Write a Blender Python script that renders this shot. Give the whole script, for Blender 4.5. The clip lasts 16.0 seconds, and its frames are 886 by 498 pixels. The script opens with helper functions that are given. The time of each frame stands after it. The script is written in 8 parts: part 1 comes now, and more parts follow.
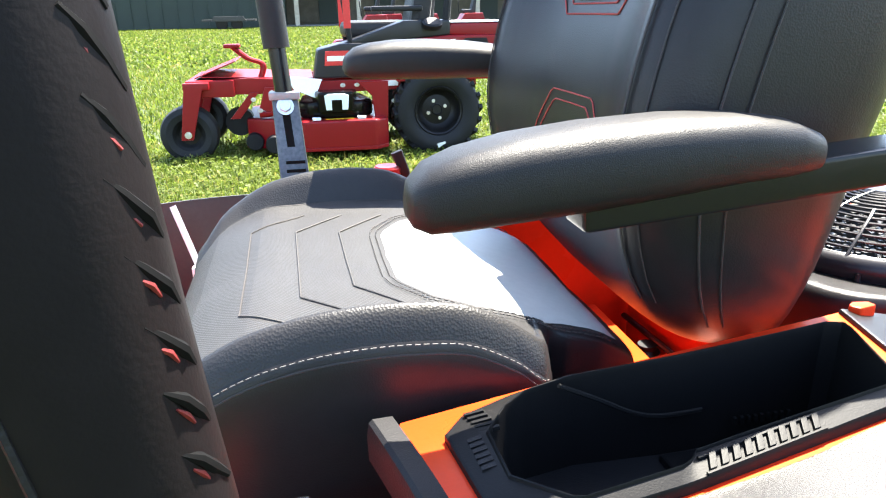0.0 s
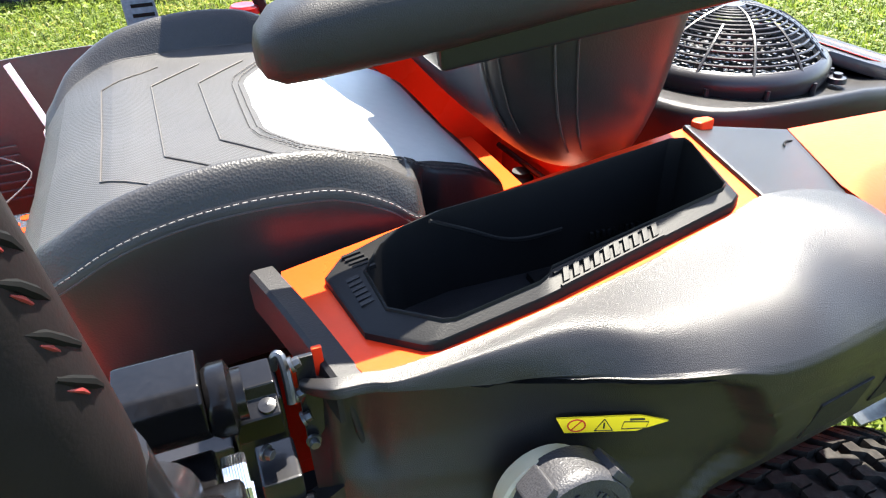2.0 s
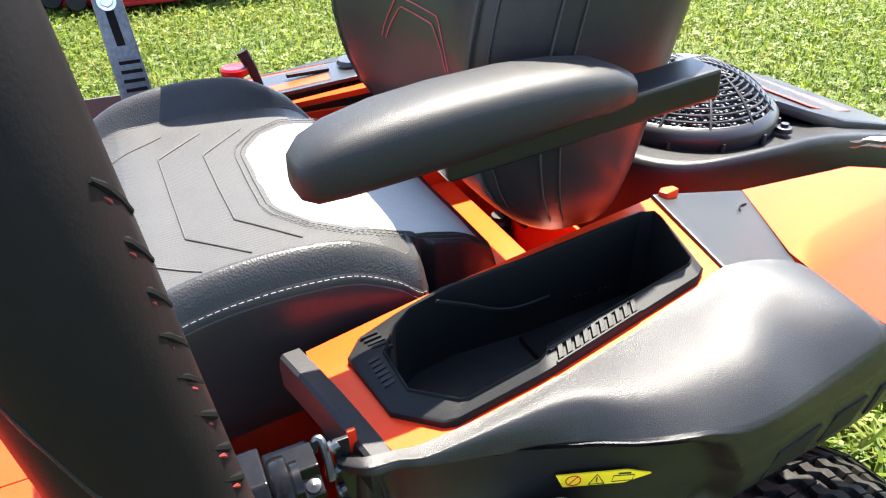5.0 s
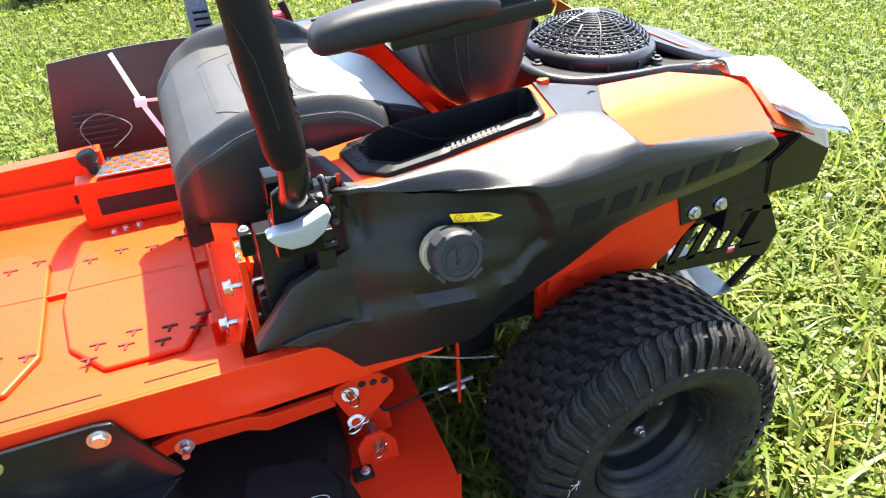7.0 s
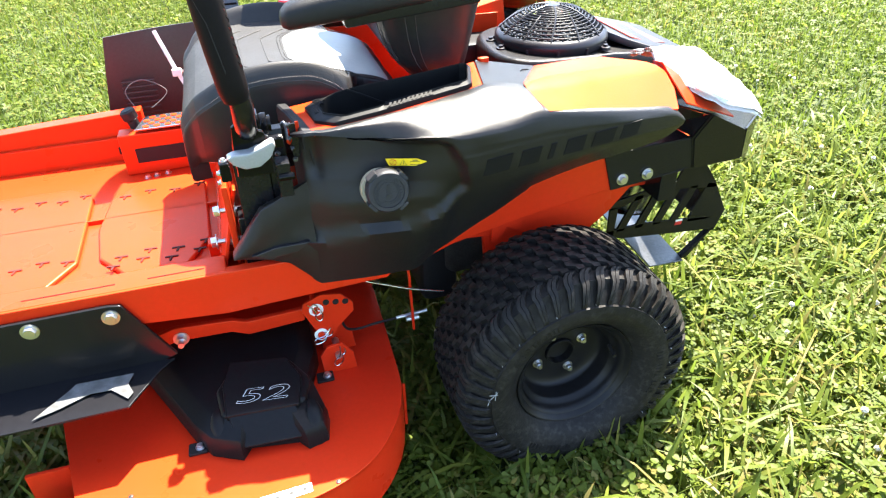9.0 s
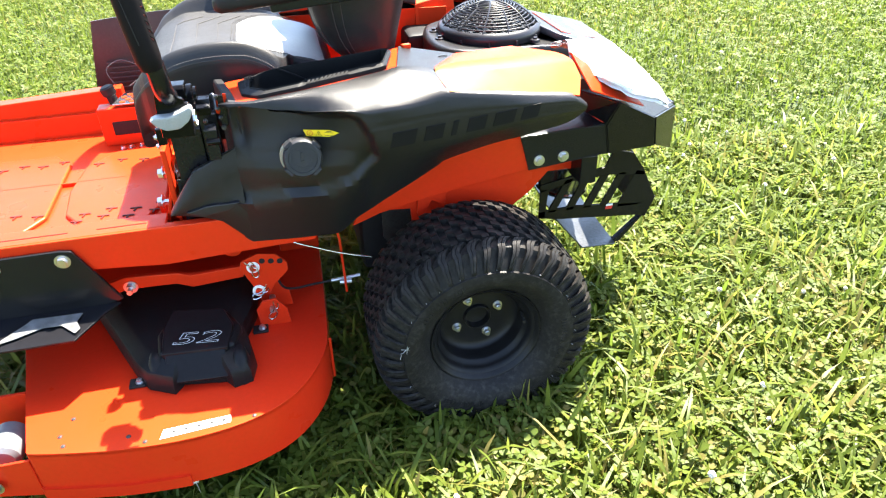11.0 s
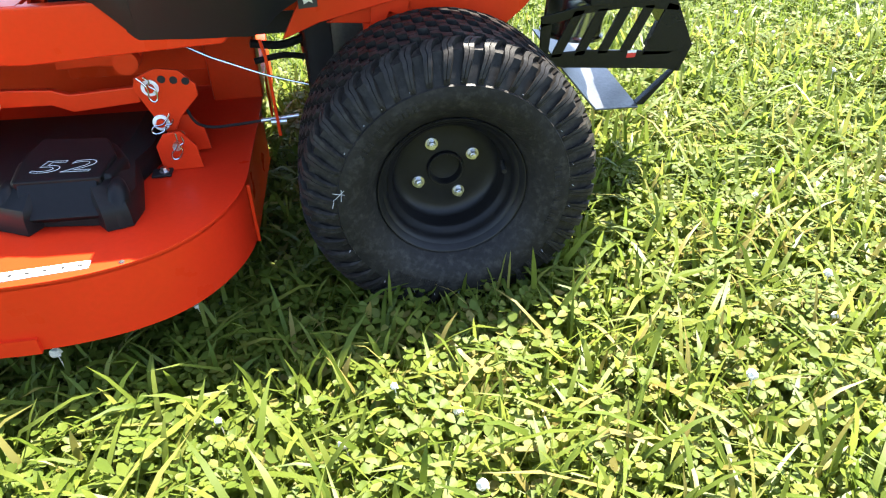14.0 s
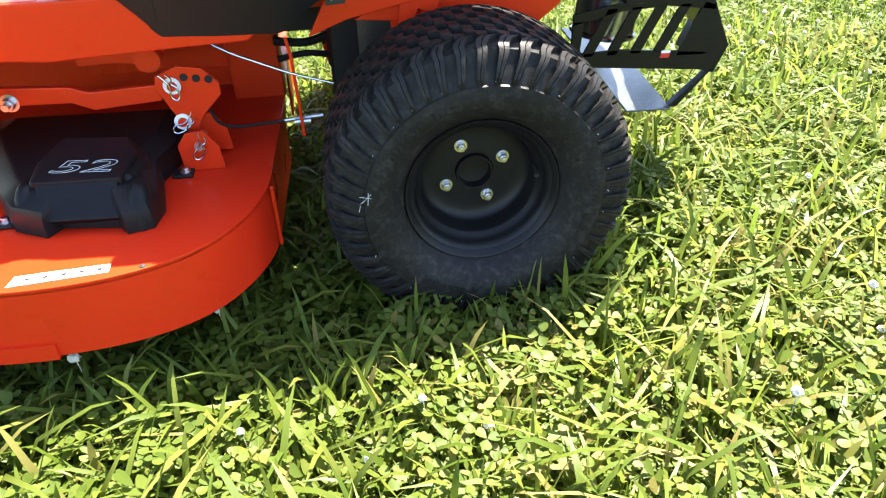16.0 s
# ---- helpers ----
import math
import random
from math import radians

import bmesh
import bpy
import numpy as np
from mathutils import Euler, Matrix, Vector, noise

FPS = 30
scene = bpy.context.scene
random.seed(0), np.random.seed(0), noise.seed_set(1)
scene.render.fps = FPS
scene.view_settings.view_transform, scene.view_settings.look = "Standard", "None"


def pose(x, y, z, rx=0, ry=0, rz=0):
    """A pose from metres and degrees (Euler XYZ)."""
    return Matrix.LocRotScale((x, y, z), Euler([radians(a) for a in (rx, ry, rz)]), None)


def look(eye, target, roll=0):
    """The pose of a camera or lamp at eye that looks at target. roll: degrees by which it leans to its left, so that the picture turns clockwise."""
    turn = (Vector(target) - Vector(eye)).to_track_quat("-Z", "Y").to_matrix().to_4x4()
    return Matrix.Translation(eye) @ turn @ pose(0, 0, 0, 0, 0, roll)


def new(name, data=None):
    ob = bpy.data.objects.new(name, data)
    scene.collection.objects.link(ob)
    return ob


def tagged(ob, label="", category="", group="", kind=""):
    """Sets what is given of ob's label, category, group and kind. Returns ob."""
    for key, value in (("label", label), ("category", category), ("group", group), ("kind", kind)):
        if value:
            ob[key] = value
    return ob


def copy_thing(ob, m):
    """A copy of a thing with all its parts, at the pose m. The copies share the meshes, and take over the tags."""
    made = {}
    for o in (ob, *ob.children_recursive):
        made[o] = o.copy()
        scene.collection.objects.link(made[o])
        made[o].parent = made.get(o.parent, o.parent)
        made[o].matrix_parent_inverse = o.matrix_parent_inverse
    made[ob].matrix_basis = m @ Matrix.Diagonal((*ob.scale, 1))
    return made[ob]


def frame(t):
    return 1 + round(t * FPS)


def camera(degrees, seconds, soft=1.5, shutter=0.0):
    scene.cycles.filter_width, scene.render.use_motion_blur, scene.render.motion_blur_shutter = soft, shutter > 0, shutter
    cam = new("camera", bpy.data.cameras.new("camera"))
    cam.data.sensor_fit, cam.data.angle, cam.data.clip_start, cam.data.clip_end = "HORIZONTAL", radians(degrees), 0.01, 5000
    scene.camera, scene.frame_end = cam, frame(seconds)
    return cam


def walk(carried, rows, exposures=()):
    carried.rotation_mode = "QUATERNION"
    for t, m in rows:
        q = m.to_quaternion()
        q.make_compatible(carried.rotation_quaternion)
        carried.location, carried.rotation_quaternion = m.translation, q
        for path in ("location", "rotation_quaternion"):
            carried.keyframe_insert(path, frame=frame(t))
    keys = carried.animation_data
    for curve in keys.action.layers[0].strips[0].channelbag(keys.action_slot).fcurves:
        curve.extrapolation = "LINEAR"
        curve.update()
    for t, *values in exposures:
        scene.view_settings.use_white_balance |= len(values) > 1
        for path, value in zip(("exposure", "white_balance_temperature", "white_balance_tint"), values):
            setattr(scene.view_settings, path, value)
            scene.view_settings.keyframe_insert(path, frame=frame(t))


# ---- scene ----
cam = camera(65.3, 16.0, soft=1.15)
PATH = [
    (0, (-0.479, -0.206, 0.992), (-0.118, 1.649, 0.337), -1.0),
    (0.5, (-0.491, -0.225, 0.992), (-0.023, 1.606, 0.337), -1.0),
    (1, (-0.493, -0.232, 0.994), (0.063, 1.521, 0.207), -1.2),
    (1.5, (-0.488, -0.235, 0.994), (0.078, 1.353, -0.083), -1.6),
    (2, (-0.468, -0.218, 1.0), (0.125, 1.356, -0.084), -1.8),
    (2.5, (-0.439, -0.194, 0.979), (0.158, 1.379, -0.101), -2.0),
    (3, (-0.431, -0.186, 0.979), (0.177, 1.377, -0.111), -1.8),
    (3.5, (-0.421, -0.174, 0.996), (0.197, 1.384, -0.096), -1.6),
    (5.8, (-0.531, -0.361, 1.098), (0.179, 1.167, 0.02), -1.8),
    (6, (-0.505, -0.432, 1.093), (0.192, 1.09, -0.001), -1.6),
    (6.5, (-0.525, -0.55, 1.114), (0.133, 0.987, 0.018), -2.1),
    (7, (-0.592, -0.661, 1.134), (0.026, 0.891, 0.034), -1.8),
    (7.5, (-0.623, -0.765, 1.151), (-0.019, 0.792, 0.05), -1.8),
    (8, (-0.544, -0.879, 1.162), (0.032, 0.686, 0.059), -1.9),
    (8.3, (-0.518, -0.934, 1.157), (0.025, 0.654, 0.069), -2.4),
    (8.5, (-0.502, -0.933, 1.164), (0.012, 0.658, 0.065), -2.0),
    (8.7, (-0.497, -0.937, 1.168), (-0.009, 0.662, 0.068), -1.9),
    (10.8, (-0.427, -1.131, 1.204), (-0.047, 0.501, 0.112), -1.3),
    (11, (-0.326, -1.149, 1.186), (0.047, 0.483, 0.093), -1.3),
    (11.3, (-0.194, -1.137, 1.17), (0.141, 0.502, 0.074), -1.3),
    (11.5, (-0.163, -1.091, 1.118), (0.16, 0.545, 0.014), -1.2),
    (11.6, (-0.151, -1.061, 1.064), (0.156, 0.57, -0.052), -1.2),
    (11.8, (-0.156, -1.024, 0.914), (0.158, 0.619, -0.182), -1.0),
    (12, (-0.147, -1.004, 0.829), (0.146, 0.615, -0.308), -1.5),
    (12.5, (-0.148, -1.046, 0.826), (0.128, 0.575, -0.314), -1.5),
    (13, (-0.156, -1.044, 0.811), (0.108, 0.576, -0.332), -1.5),
    (13.5, (-0.15, -1.021, 0.795), (0.105, 0.597, -0.352), -1.7),
    (14, (-0.158, -1.015, 0.782), (0.097, 0.605, -0.363), -1.6),
    (14.5, (-0.157, -1.006, 0.779), (0.094, 0.613, -0.368), -1.6),
    (15, (-0.149, -1.005, 0.775), (0.096, 0.616, -0.371), -1.7),
    (15.5, (-0.152, -1.004, 0.764), (0.091, 0.62, -0.378), -1.6),
    (16, (-0.179, -0.974, 0.771), (0.044, 0.648, -0.377), -1.6),
]
EXPOSURES = [(0, 3.19), (3.5, 3.13), (6, 3.11), (7, 3.21), (8.5, 3.19), (11, 3.23), (11.5, 3.03), (11.8, 2.99), (12.2, 3.16), (13, 3.26), (16, 3.23)]
walk(cam, [(t, look(eye, target, roll)) for t, eye, target, roll in PATH], EXPOSURES)


# ---- light: a high clear sun from behind the machine, and the sky ----
SUN = Vector((0.38, 0.375, 1.0)).normalized()
sun = new("sun", bpy.data.lights.new("sun", "SUN"))
sun.data.energy, sun.data.angle, sun.data.color = 4.65, radians(0.55), (1.0, 0.94, 0.82)
sun.matrix_world = look(SUN * 30, (0, 0, 0))
world = bpy.data.worlds.new("sky")
scene.world = world
world.use_nodes = True
wn = world.node_tree
sky = wn.nodes.new("ShaderNodeTexSky")
sky.sky_type, sky.sun_disc = "NISHITA", False
sky.sun_elevation = math.asin(SUN.z)
sky.sun_rotation = math.atan2(SUN.x, SUN.y)
wn.links.new(sky.outputs[0], wn.nodes["Background"].inputs[0])
wn.nodes["Background"].inputs[1].default_value = 0.095


# ---- materials ----
def mat(name, col, rough=0.5, metal=0.0, var=0.12, vscale=6.0, bump=0.0, bscale=200.0, coat=0.0, spec=0.5, kind="noise", island=0.0,
        dirt=None, dscale=3.0, damt=0.0, trans=0.0, alpha=1.0, rvar=0.0, sheen=0.0, tint=None, flake=None):
    """A procedural surface: base colour broken up at two scales, roughness, fine relief and optional dirt."""
    m = bpy.data.materials.new(name)
    m.use_nodes = True
    nt = m.node_tree
    b = nt.nodes["Principled BSDF"]
    tc = nt.nodes.new("ShaderNodeTexCoord")
    n1 = nt.nodes.new("ShaderNodeTexNoise")
    n1.inputs["Scale"].default_value, n1.inputs["Detail"].default_value = vscale, 6
    n2 = nt.nodes.new("ShaderNodeTexNoise")
    n2.inputs["Scale"].default_value, n2.inputs["Detail"].default_value = vscale * 14, 4
    for n in (n1, n2):
        nt.links.new(tc.outputs["Object"], n.inputs["Vector"])
    mul = nt.nodes.new("ShaderNodeMath")
    mul.operation = "MULTIPLY"
    nt.links.new(n1.outputs[0], mul.inputs[0])
    nt.links.new(n2.outputs[0], mul.inputs[1])
    ramp = nt.nodes.new("ShaderNodeMapRange")
    ramp.inputs[1].default_value, ramp.inputs[2].default_value = 0.12, 0.40
    ramp.inputs[3].default_value, ramp.inputs[4].default_value = 1 - var, 1 + var
    nt.links.new(mul.outputs[0], ramp.inputs[0])
    src = ramp.outputs[0]
    if island:
        geo = nt.nodes.new("ShaderNodeNewGeometry")
        r2 = nt.nodes.new("ShaderNodeMapRange")
        r2.inputs[3].default_value, r2.inputs[4].default_value = 1 - island, 1 + island
        nt.links.new(geo.outputs["Random Per Island"], r2.inputs[0])
        m3 = nt.nodes.new("ShaderNodeMath")
        m3.operation = "MULTIPLY"
        nt.links.new(src, m3.inputs[0])
        nt.links.new(r2.outputs[0], m3.inputs[1])
        src = m3.outputs[0]
    sc = nt.nodes.new("ShaderNodeVectorMath")
    sc.operation = "SCALE"
    sc.inputs[0].default_value = col[:3]
    nt.links.new(src, sc.inputs["Scale"])
    out = sc.outputs[0]
    if dirt:
        dn = nt.nodes.new("ShaderNodeTexNoise")
        dn.inputs["Scale"].default_value, dn.inputs["Detail"].default_value = dscale, 8
        dn.inputs["Roughness"].default_value = 0.68
        nt.links.new(tc.outputs["Object"], dn.inputs["Vector"])
        dr = nt.nodes.new("ShaderNodeMapRange")
        dr.inputs[1].default_value, dr.inputs[2].default_value = 0.5, 0.72
        dr.inputs[3].default_value, dr.inputs[4].default_value = 0, damt
        nt.links.new(dn.outputs[0], dr.inputs[0])
        mx = nt.nodes.new("ShaderNodeMix")
        mx.data_type = "RGBA"
        nt.links.new(dr.outputs[0], mx.inputs["Factor"])
        nt.links.new(out, mx.inputs["A"])
        mx.inputs["B"].default_value = (*dirt, 1)
        out = mx.outputs["Result"]
    nt.links.new(out, b.inputs["Base Color"])
    b.inputs["Roughness"].default_value = rough
    if rvar:
        rr = nt.nodes.new("ShaderNodeMapRange")
        rr.inputs[1].default_value, rr.inputs[2].default_value = 0.3, 0.7
        rr.inputs[3].default_value, rr.inputs[4].default_value = rough - rvar, rough + rvar
        nt.links.new(n1.outputs[0], rr.inputs[0])
        nt.links.new(rr.outputs[0], b.inputs["Roughness"])
    b.inputs["Metallic"].default_value = metal
    b.inputs["Specular IOR Level"].default_value = spec
    b.inputs["Coat Weight"].default_value = coat
    if tint:
        b.inputs["Specular Tint"].default_value = (*tint, 1)
    b.inputs["Coat Roughness"].default_value = 0.06
    b.inputs["Transmission Weight"].default_value = trans
    b.inputs["Alpha"].default_value = alpha
    b.inputs["Sheen Weight"].default_value = sheen
    if bump:
        if kind == "voronoi":
            t = nt.nodes.new("ShaderNodeTexVoronoi")
            t.inputs["Scale"].default_value = bscale
        elif kind == "weave":
            turn = nt.nodes.new("ShaderNodeVectorRotate")
            turn.rotation_type = "Z_AXIS"
            turn.inputs["Angle"].default_value = radians(45)
            nt.links.new(tc.outputs["Object"], turn.inputs["Vector"])
            flat = nt.nodes.new("ShaderNodeVectorMath")
            flat.operation = "MULTIPLY"
            flat.inputs[1].default_value = (1, 1, 0)
            nt.links.new(turn.outputs[0], flat.inputs[0])
            t = nt.nodes.new("ShaderNodeTexVoronoi")
            t.inputs["Scale"].default_value, t.inputs["Randomness"].default_value = bscale, 0.10
            thread = nt.nodes.new("ShaderNodeMapRange")
            thread.inputs[1].default_value, thread.inputs[2].default_value = 0.15, 0.65
            thread.inputs[3].default_value, thread.inputs[4].default_value = 1.12, 0.75
            nt.links.new(t.outputs["Distance"], thread.inputs[0])
            dots = nt.nodes.new("ShaderNodeVectorMath")
            dots.operation = "SCALE"
            nt.links.new(out, dots.inputs[0])
            nt.links.new(thread.outputs[0], dots.inputs["Scale"])
            nt.links.new(dots.outputs[0], b.inputs["Base Color"])
        else:
            t = nt.nodes.new("ShaderNodeTexNoise")
            t.inputs["Scale"].default_value, t.inputs["Detail"].default_value = bscale, 3
        nt.links.new(flat.outputs[0] if kind == "weave" else tc.outputs["Object"], t.inputs["Vector"])
        bp = nt.nodes.new("ShaderNodeBump")
        bp.inputs["Strength"].default_value, bp.inputs["Distance"].default_value = bump, 0.002
        nt.links.new(t.outputs[0], bp.inputs["Height"])
        nt.links.new(bp.outputs[0], b.inputs["Normal"])
    if flake:       # tinted metallic lobe, added so that sunlit paint turns yellow
        tone, share, spread = flake
        fl = nt.nodes.new("ShaderNodeBsdfMetallic")
        fl.inputs["Base Color"].default_value = fl.inputs["Edge Tint"].default_value = (*tone, 1)
        fl.inputs["Roughness"].default_value = spread
        mixed = nt.nodes.new("ShaderNodeMixShader")
        mixed.inputs[0].default_value = share
        nt.links.new(b.outputs[0], mixed.inputs[1])
        nt.links.new(fl.outputs[0], mixed.inputs[2])
        nt.links.new(mixed.outputs[0], nt.nodes["Material Output"].inputs[0])
    return m


# its yellow lobe imitates the yellow hue of overexposed sunlit paint
ORANGE = mat("orange_red_paint_yellow_in_sun", (0.52, 0.0085, 0.0055), 0.32, var=0.05, vscale=9, bump=0.05, bscale=300, coat=0.04, spec=0.12, rvar=0.06, flake=((1.0, 0.80, 0.03), 0.035, 0.64))
RED = mat("red_paint", (0.2028, 0.0031, 0.0062), 0.34, var=0.06, vscale=7, bump=0.05, bscale=300, coat=0.05, spec=0.25)
PLASTIC = mat("grained_black_plastic", (0.0105, 0.0097, 0.0099), 0.335, var=0.10, vscale=8, bump=0.22, bscale=1700, kind="voronoi", spec=0.29, rvar=0.03)
SMOOTHBLK = mat("smooth_black_plastic", (0.014, 0.0132, 0.016), 0.34, spec=0.35, var=0.12, vscale=8, bump=0.1, bscale=700)
MATBLK = mat("matt_black_plastic", (0.009, 0.0085, 0.0095), 0.55, spec=0.22, var=0.15, vscale=8, bump=0.2, bscale=800)
GLOSSBLK = mat("gloss_black_paint", (0.007, 0.0068, 0.008), 0.27, var=0.15, vscale=6, bump=0.04, bscale=300, coat=0.06, spec=0.24)
RIMBLK = mat("satin_black_rim_paint", (0.0085, 0.0078, 0.0080), 0.40, spec=0.20, var=0.2, vscale=9, bump=0.05, bscale=250, dirt=(0.03, 0.027, 0.022), dscale=14, damt=0.2)
RUBBER = mat("tyre_rubber", (0.0145, 0.0130, 0.0120), 0.46, spec=0.11, var=0.25, vscale=10, bump=0.25, bscale=260, dirt=(0.075, 0.070, 0.060), dscale=70, damt=0.30, rvar=0.1)
SHEETRUB = mat("black_rubber_sheet", (0.022, 0.019, 0.019), 0.5, var=0.2, vscale=12, bump=0.2, bscale=120)
VINYL = mat("black_grained_vinyl", (0.0165, 0.0157, 0.0165), 0.46, spec=0.30, var=0.12, vscale=7, bump=0.17, bscale=560, kind="voronoi")
VINYLSM = mat("smooth_black_vinyl", (0.0165, 0.0152, 0.0158), 0.36, spec=0.24, var=0.12, vscale=7, bump=0.08, bscale=700, kind="voronoi")
CARBON = mat("charcoal_woven_vinyl", (0.034, 0.033, 0.0333), 0.52, spec=0.18, var=0.10, vscale=9, bump=0.35, bscale=430, kind="weave")
GREYVINYL = mat("pale_grey_vinyl", (0.34, 0.345, 0.33), 0.42, var=0.05, vscale=9, bump=0.05, bscale=700, kind="voronoi")
STITCH = mat("grey_stitching_thread", (0.075, 0.072, 0.070), 0.7, bump=0.3, bscale=600)
STITCHDK = mat("dark_stitching_thread", (0.022, 0.019, 0.018), 0.7, bump=0.3, bscale=600)
STITCHBR = mat("brown_stitching_thread", (0.034, 0.029, 0.026), 0.7, bump=0.3, bscale=600)
PADGREY = mat("smooth_grey_vinyl", (0.34, 0.345, 0.35), 0.25, var=0.1, vscale=20, bump=0.1, bscale=400)
STITCHRED = mat("red_stitching_thread", (0.28, 0.030, 0.022), 0.7, bump=0.3, bscale=600)
FOAM = mat("black_urethane_foam", (0.0135, 0.0128, 0.0130), 0.48, var=0.1, vscale=9, bump=0.22, bscale=1300, spec=0.22)
GRIPRUB = mat("black_grip_rubber", (0.0075, 0.0060, 0.0062), 0.5, var=0.12, vscale=10, bump=0.05, bscale=900, spec=0.08)
PIVOT = mat("gloss_black_cast_metal", (0.0030, 0.0028, 0.0031), 0.20, var=0.3, vscale=20, bump=0.06, bscale=240, spec=0.16, rvar=0.05)
SCREEN = mat("grey_chaff_screen_steel", (0.09, 0.09, 0.093), 0.45, 0.8, var=0.2, vscale=40)
DULLSTEEL = mat("dull_dark_steel_plate", (0.10, 0.105, 0.115), 0.42, 0.9, var=0.3, vscale=12, bump=0.05, bscale=200)
ZINC = mat("zinc_plated_steel", (0.58, 0.57, 0.59), 0.34, 1.0, var=0.12, vscale=30, bump=0.05, bscale=300)
STEEL = mat("bare_bright_steel", (0.45, 0.46, 0.48), 0.26, 1.0, var=0.12, vscale=14)
GREYPL = mat("pale_grey_cast_metal", (0.27, 0.275, 0.275), 0.45, 0.3, var=0.08, vscale=22, bump=0.1, bscale=300)
DARKMET = mat("dark_oily_metal", (0.045, 0.043, 0.042), 0.42, 0.6, var=0.3, vscale=18, bump=0.2, bscale=120)
CAPGREY = mat("dark_grey_cap_plastic", (0.024, 0.0235, 0.026), 0.45, spec=0.26, var=0.15, vscale=14, bump=0.3, bscale=700)
CREAM = mat("cream_tank_plastic", (0.30, 0.265, 0.18), 0.5, var=0.08)
YELLOW = mat("yellow_label_film", (0.85, 0.58, 0.015), 0.4, var=0.03)
WHITEFILM = mat("white_label_film", (0.80, 0.78, 0.70), 0.4, var=0.05)
VENTGREY = mat("sunlit_vent_gap_grey", (0.040, 0.039, 0.038), 0.5, var=0.15, vscale=30, bump=0.1, bscale=500)
TRAYBLK = mat("black_tray_plastic", (0.0065, 0.0063, 0.0066), 0.50, var=0.1, vscale=10, bump=0.08, bscale=900, spec=0.13)
# near-black colour in place of the shade inside slots, slits and notches
PITCH = mat("painted_recess_shade", (0.003, 0.003, 0.003), 0.7, spec=0.1)
NAMEBLK = mat("sunken_letter_shade", (0.0055, 0.0052, 0.0056), 0.6, spec=0.16, var=0.2, vscale=20, bump=0.2, bscale=900)
COVER = mat("satin_charcoal_cover_plastic", (0.0075, 0.0070, 0.0072), 0.36, spec=0.12, var=0.15, vscale=9, bump=0.1, bscale=700)
INK = mat("black_ink", (0.012, 0.012, 0.012), 0.5)
REDINK = mat("red_ink", (0.55, 0.02, 0.015), 0.45)
DEEPRED = mat("deep_red_rubber", (0.13, 0.007, 0.006), 0.6)
CLEAT = mat("dark_red_brown_cleat_shade", (0.055, 0.008, 0.005), 0.6, spec=0.2)
TIE = mat("white_nylon", (0.74, 0.73, 0.70), 0.45, var=0.05)
GREYDECAL = mat("grey_speckled_grip_tape", (0.085, 0.085, 0.085), 0.8, var=0.5, vscale=60, bump=0.6, bscale=700)
OUTLINE = mat("pale_grey_ink", (0.42, 0.42, 0.42), 0.5)


# ---- builders ----
def finish(ob, smooth=35):
    me = ob.data
    me.polygons.foreach_set("use_smooth", [True] * len(me.polygons))
    me.set_sharp_from_angle(angle=radians(smooth))
    return ob


def part(name, bm, material, parent=None, label="", smooth=35):
    """Links a bmesh as one mesh object, under a thing or a part."""
    me = bpy.data.meshes.new(name)
    bmesh.ops.recalc_face_normals(bm, faces=bm.faces)
    bm.to_mesh(me)
    bm.free()
    ob = new(name, me)
    me.materials.append(material)
    finish(ob, smooth)
    ob.modifiers.new("flat_faces", "WEIGHTED_NORMAL").keep_sharp = True
    if parent:
        ob.parent = parent
    if label:
        ob["label"] = label
    return ob


def thing(name, label, category, group="", at=(0, 0, 0)):
    ob = new(name)
    ob.empty_display_size = 0.1
    ob.location = at
    return tagged(ob, label, category, group)


def bevel(bm, w, seg=2, angle=25):
    if w <= 0:
        return bm
    bm.normal_update()
    es = [e for e in bm.edges if len(e.link_faces) == 2 and e.calc_face_angle(0) > radians(angle)]
    bmesh.ops.bevel(bm, geom=es, offset=w, segments=seg, profile=0.5, affect="EDGES", clamp_overlap=True)
    return bm


def box(lo, hi, b=0.002, bm=None, m=None):
    t = bmesh.new()
    bmesh.ops.create_cube(t, size=1)
    for v in t.verts:
        v.co = Vector([(lo[i] + hi[i]) / 2 + v.co[i] * (hi[i] - lo[i]) for i in range(3)])
    bevel(t, b)
    return join(t, bm, m)


def join(t, bm=None, m=None):
    if m is not None:
        t.transform(m)
    if bm is None:
        return t
    me = bpy.data.meshes.new("tmp")
    t.to_mesh(me)
    t.free()
    bm.from_mesh(me)
    bpy.data.meshes.remove(me)
    return bm


def prism(pts, axis, a, b, bev=0.0015, bm=None, m=None, seg=2):
    """A plate: the polygon pts in the two other axes, in order x, y, z, from a to b along the axis."""
    t = bmesh.new()

    def put(p, w):
        return {"x": (w, p[0], p[1]), "y": (p[0], w, p[1]), "z": (p[0], p[1], w)}[axis]

    lo = [t.verts.new(put(p, a)) for p in pts]
    hi = [t.verts.new(put(p, b)) for p in pts]
    n = len(pts)
    t.faces.new(lo)
    t.faces.new(hi[::-1])
    for i in range(n):
        t.faces.new((lo[i], lo[(i + 1) % n], hi[(i + 1) % n], hi[i]))
    bmesh.ops.recalc_face_normals(t, faces=t.faces)
    bevel(t, bev, seg)
    return join(t, bm, m)


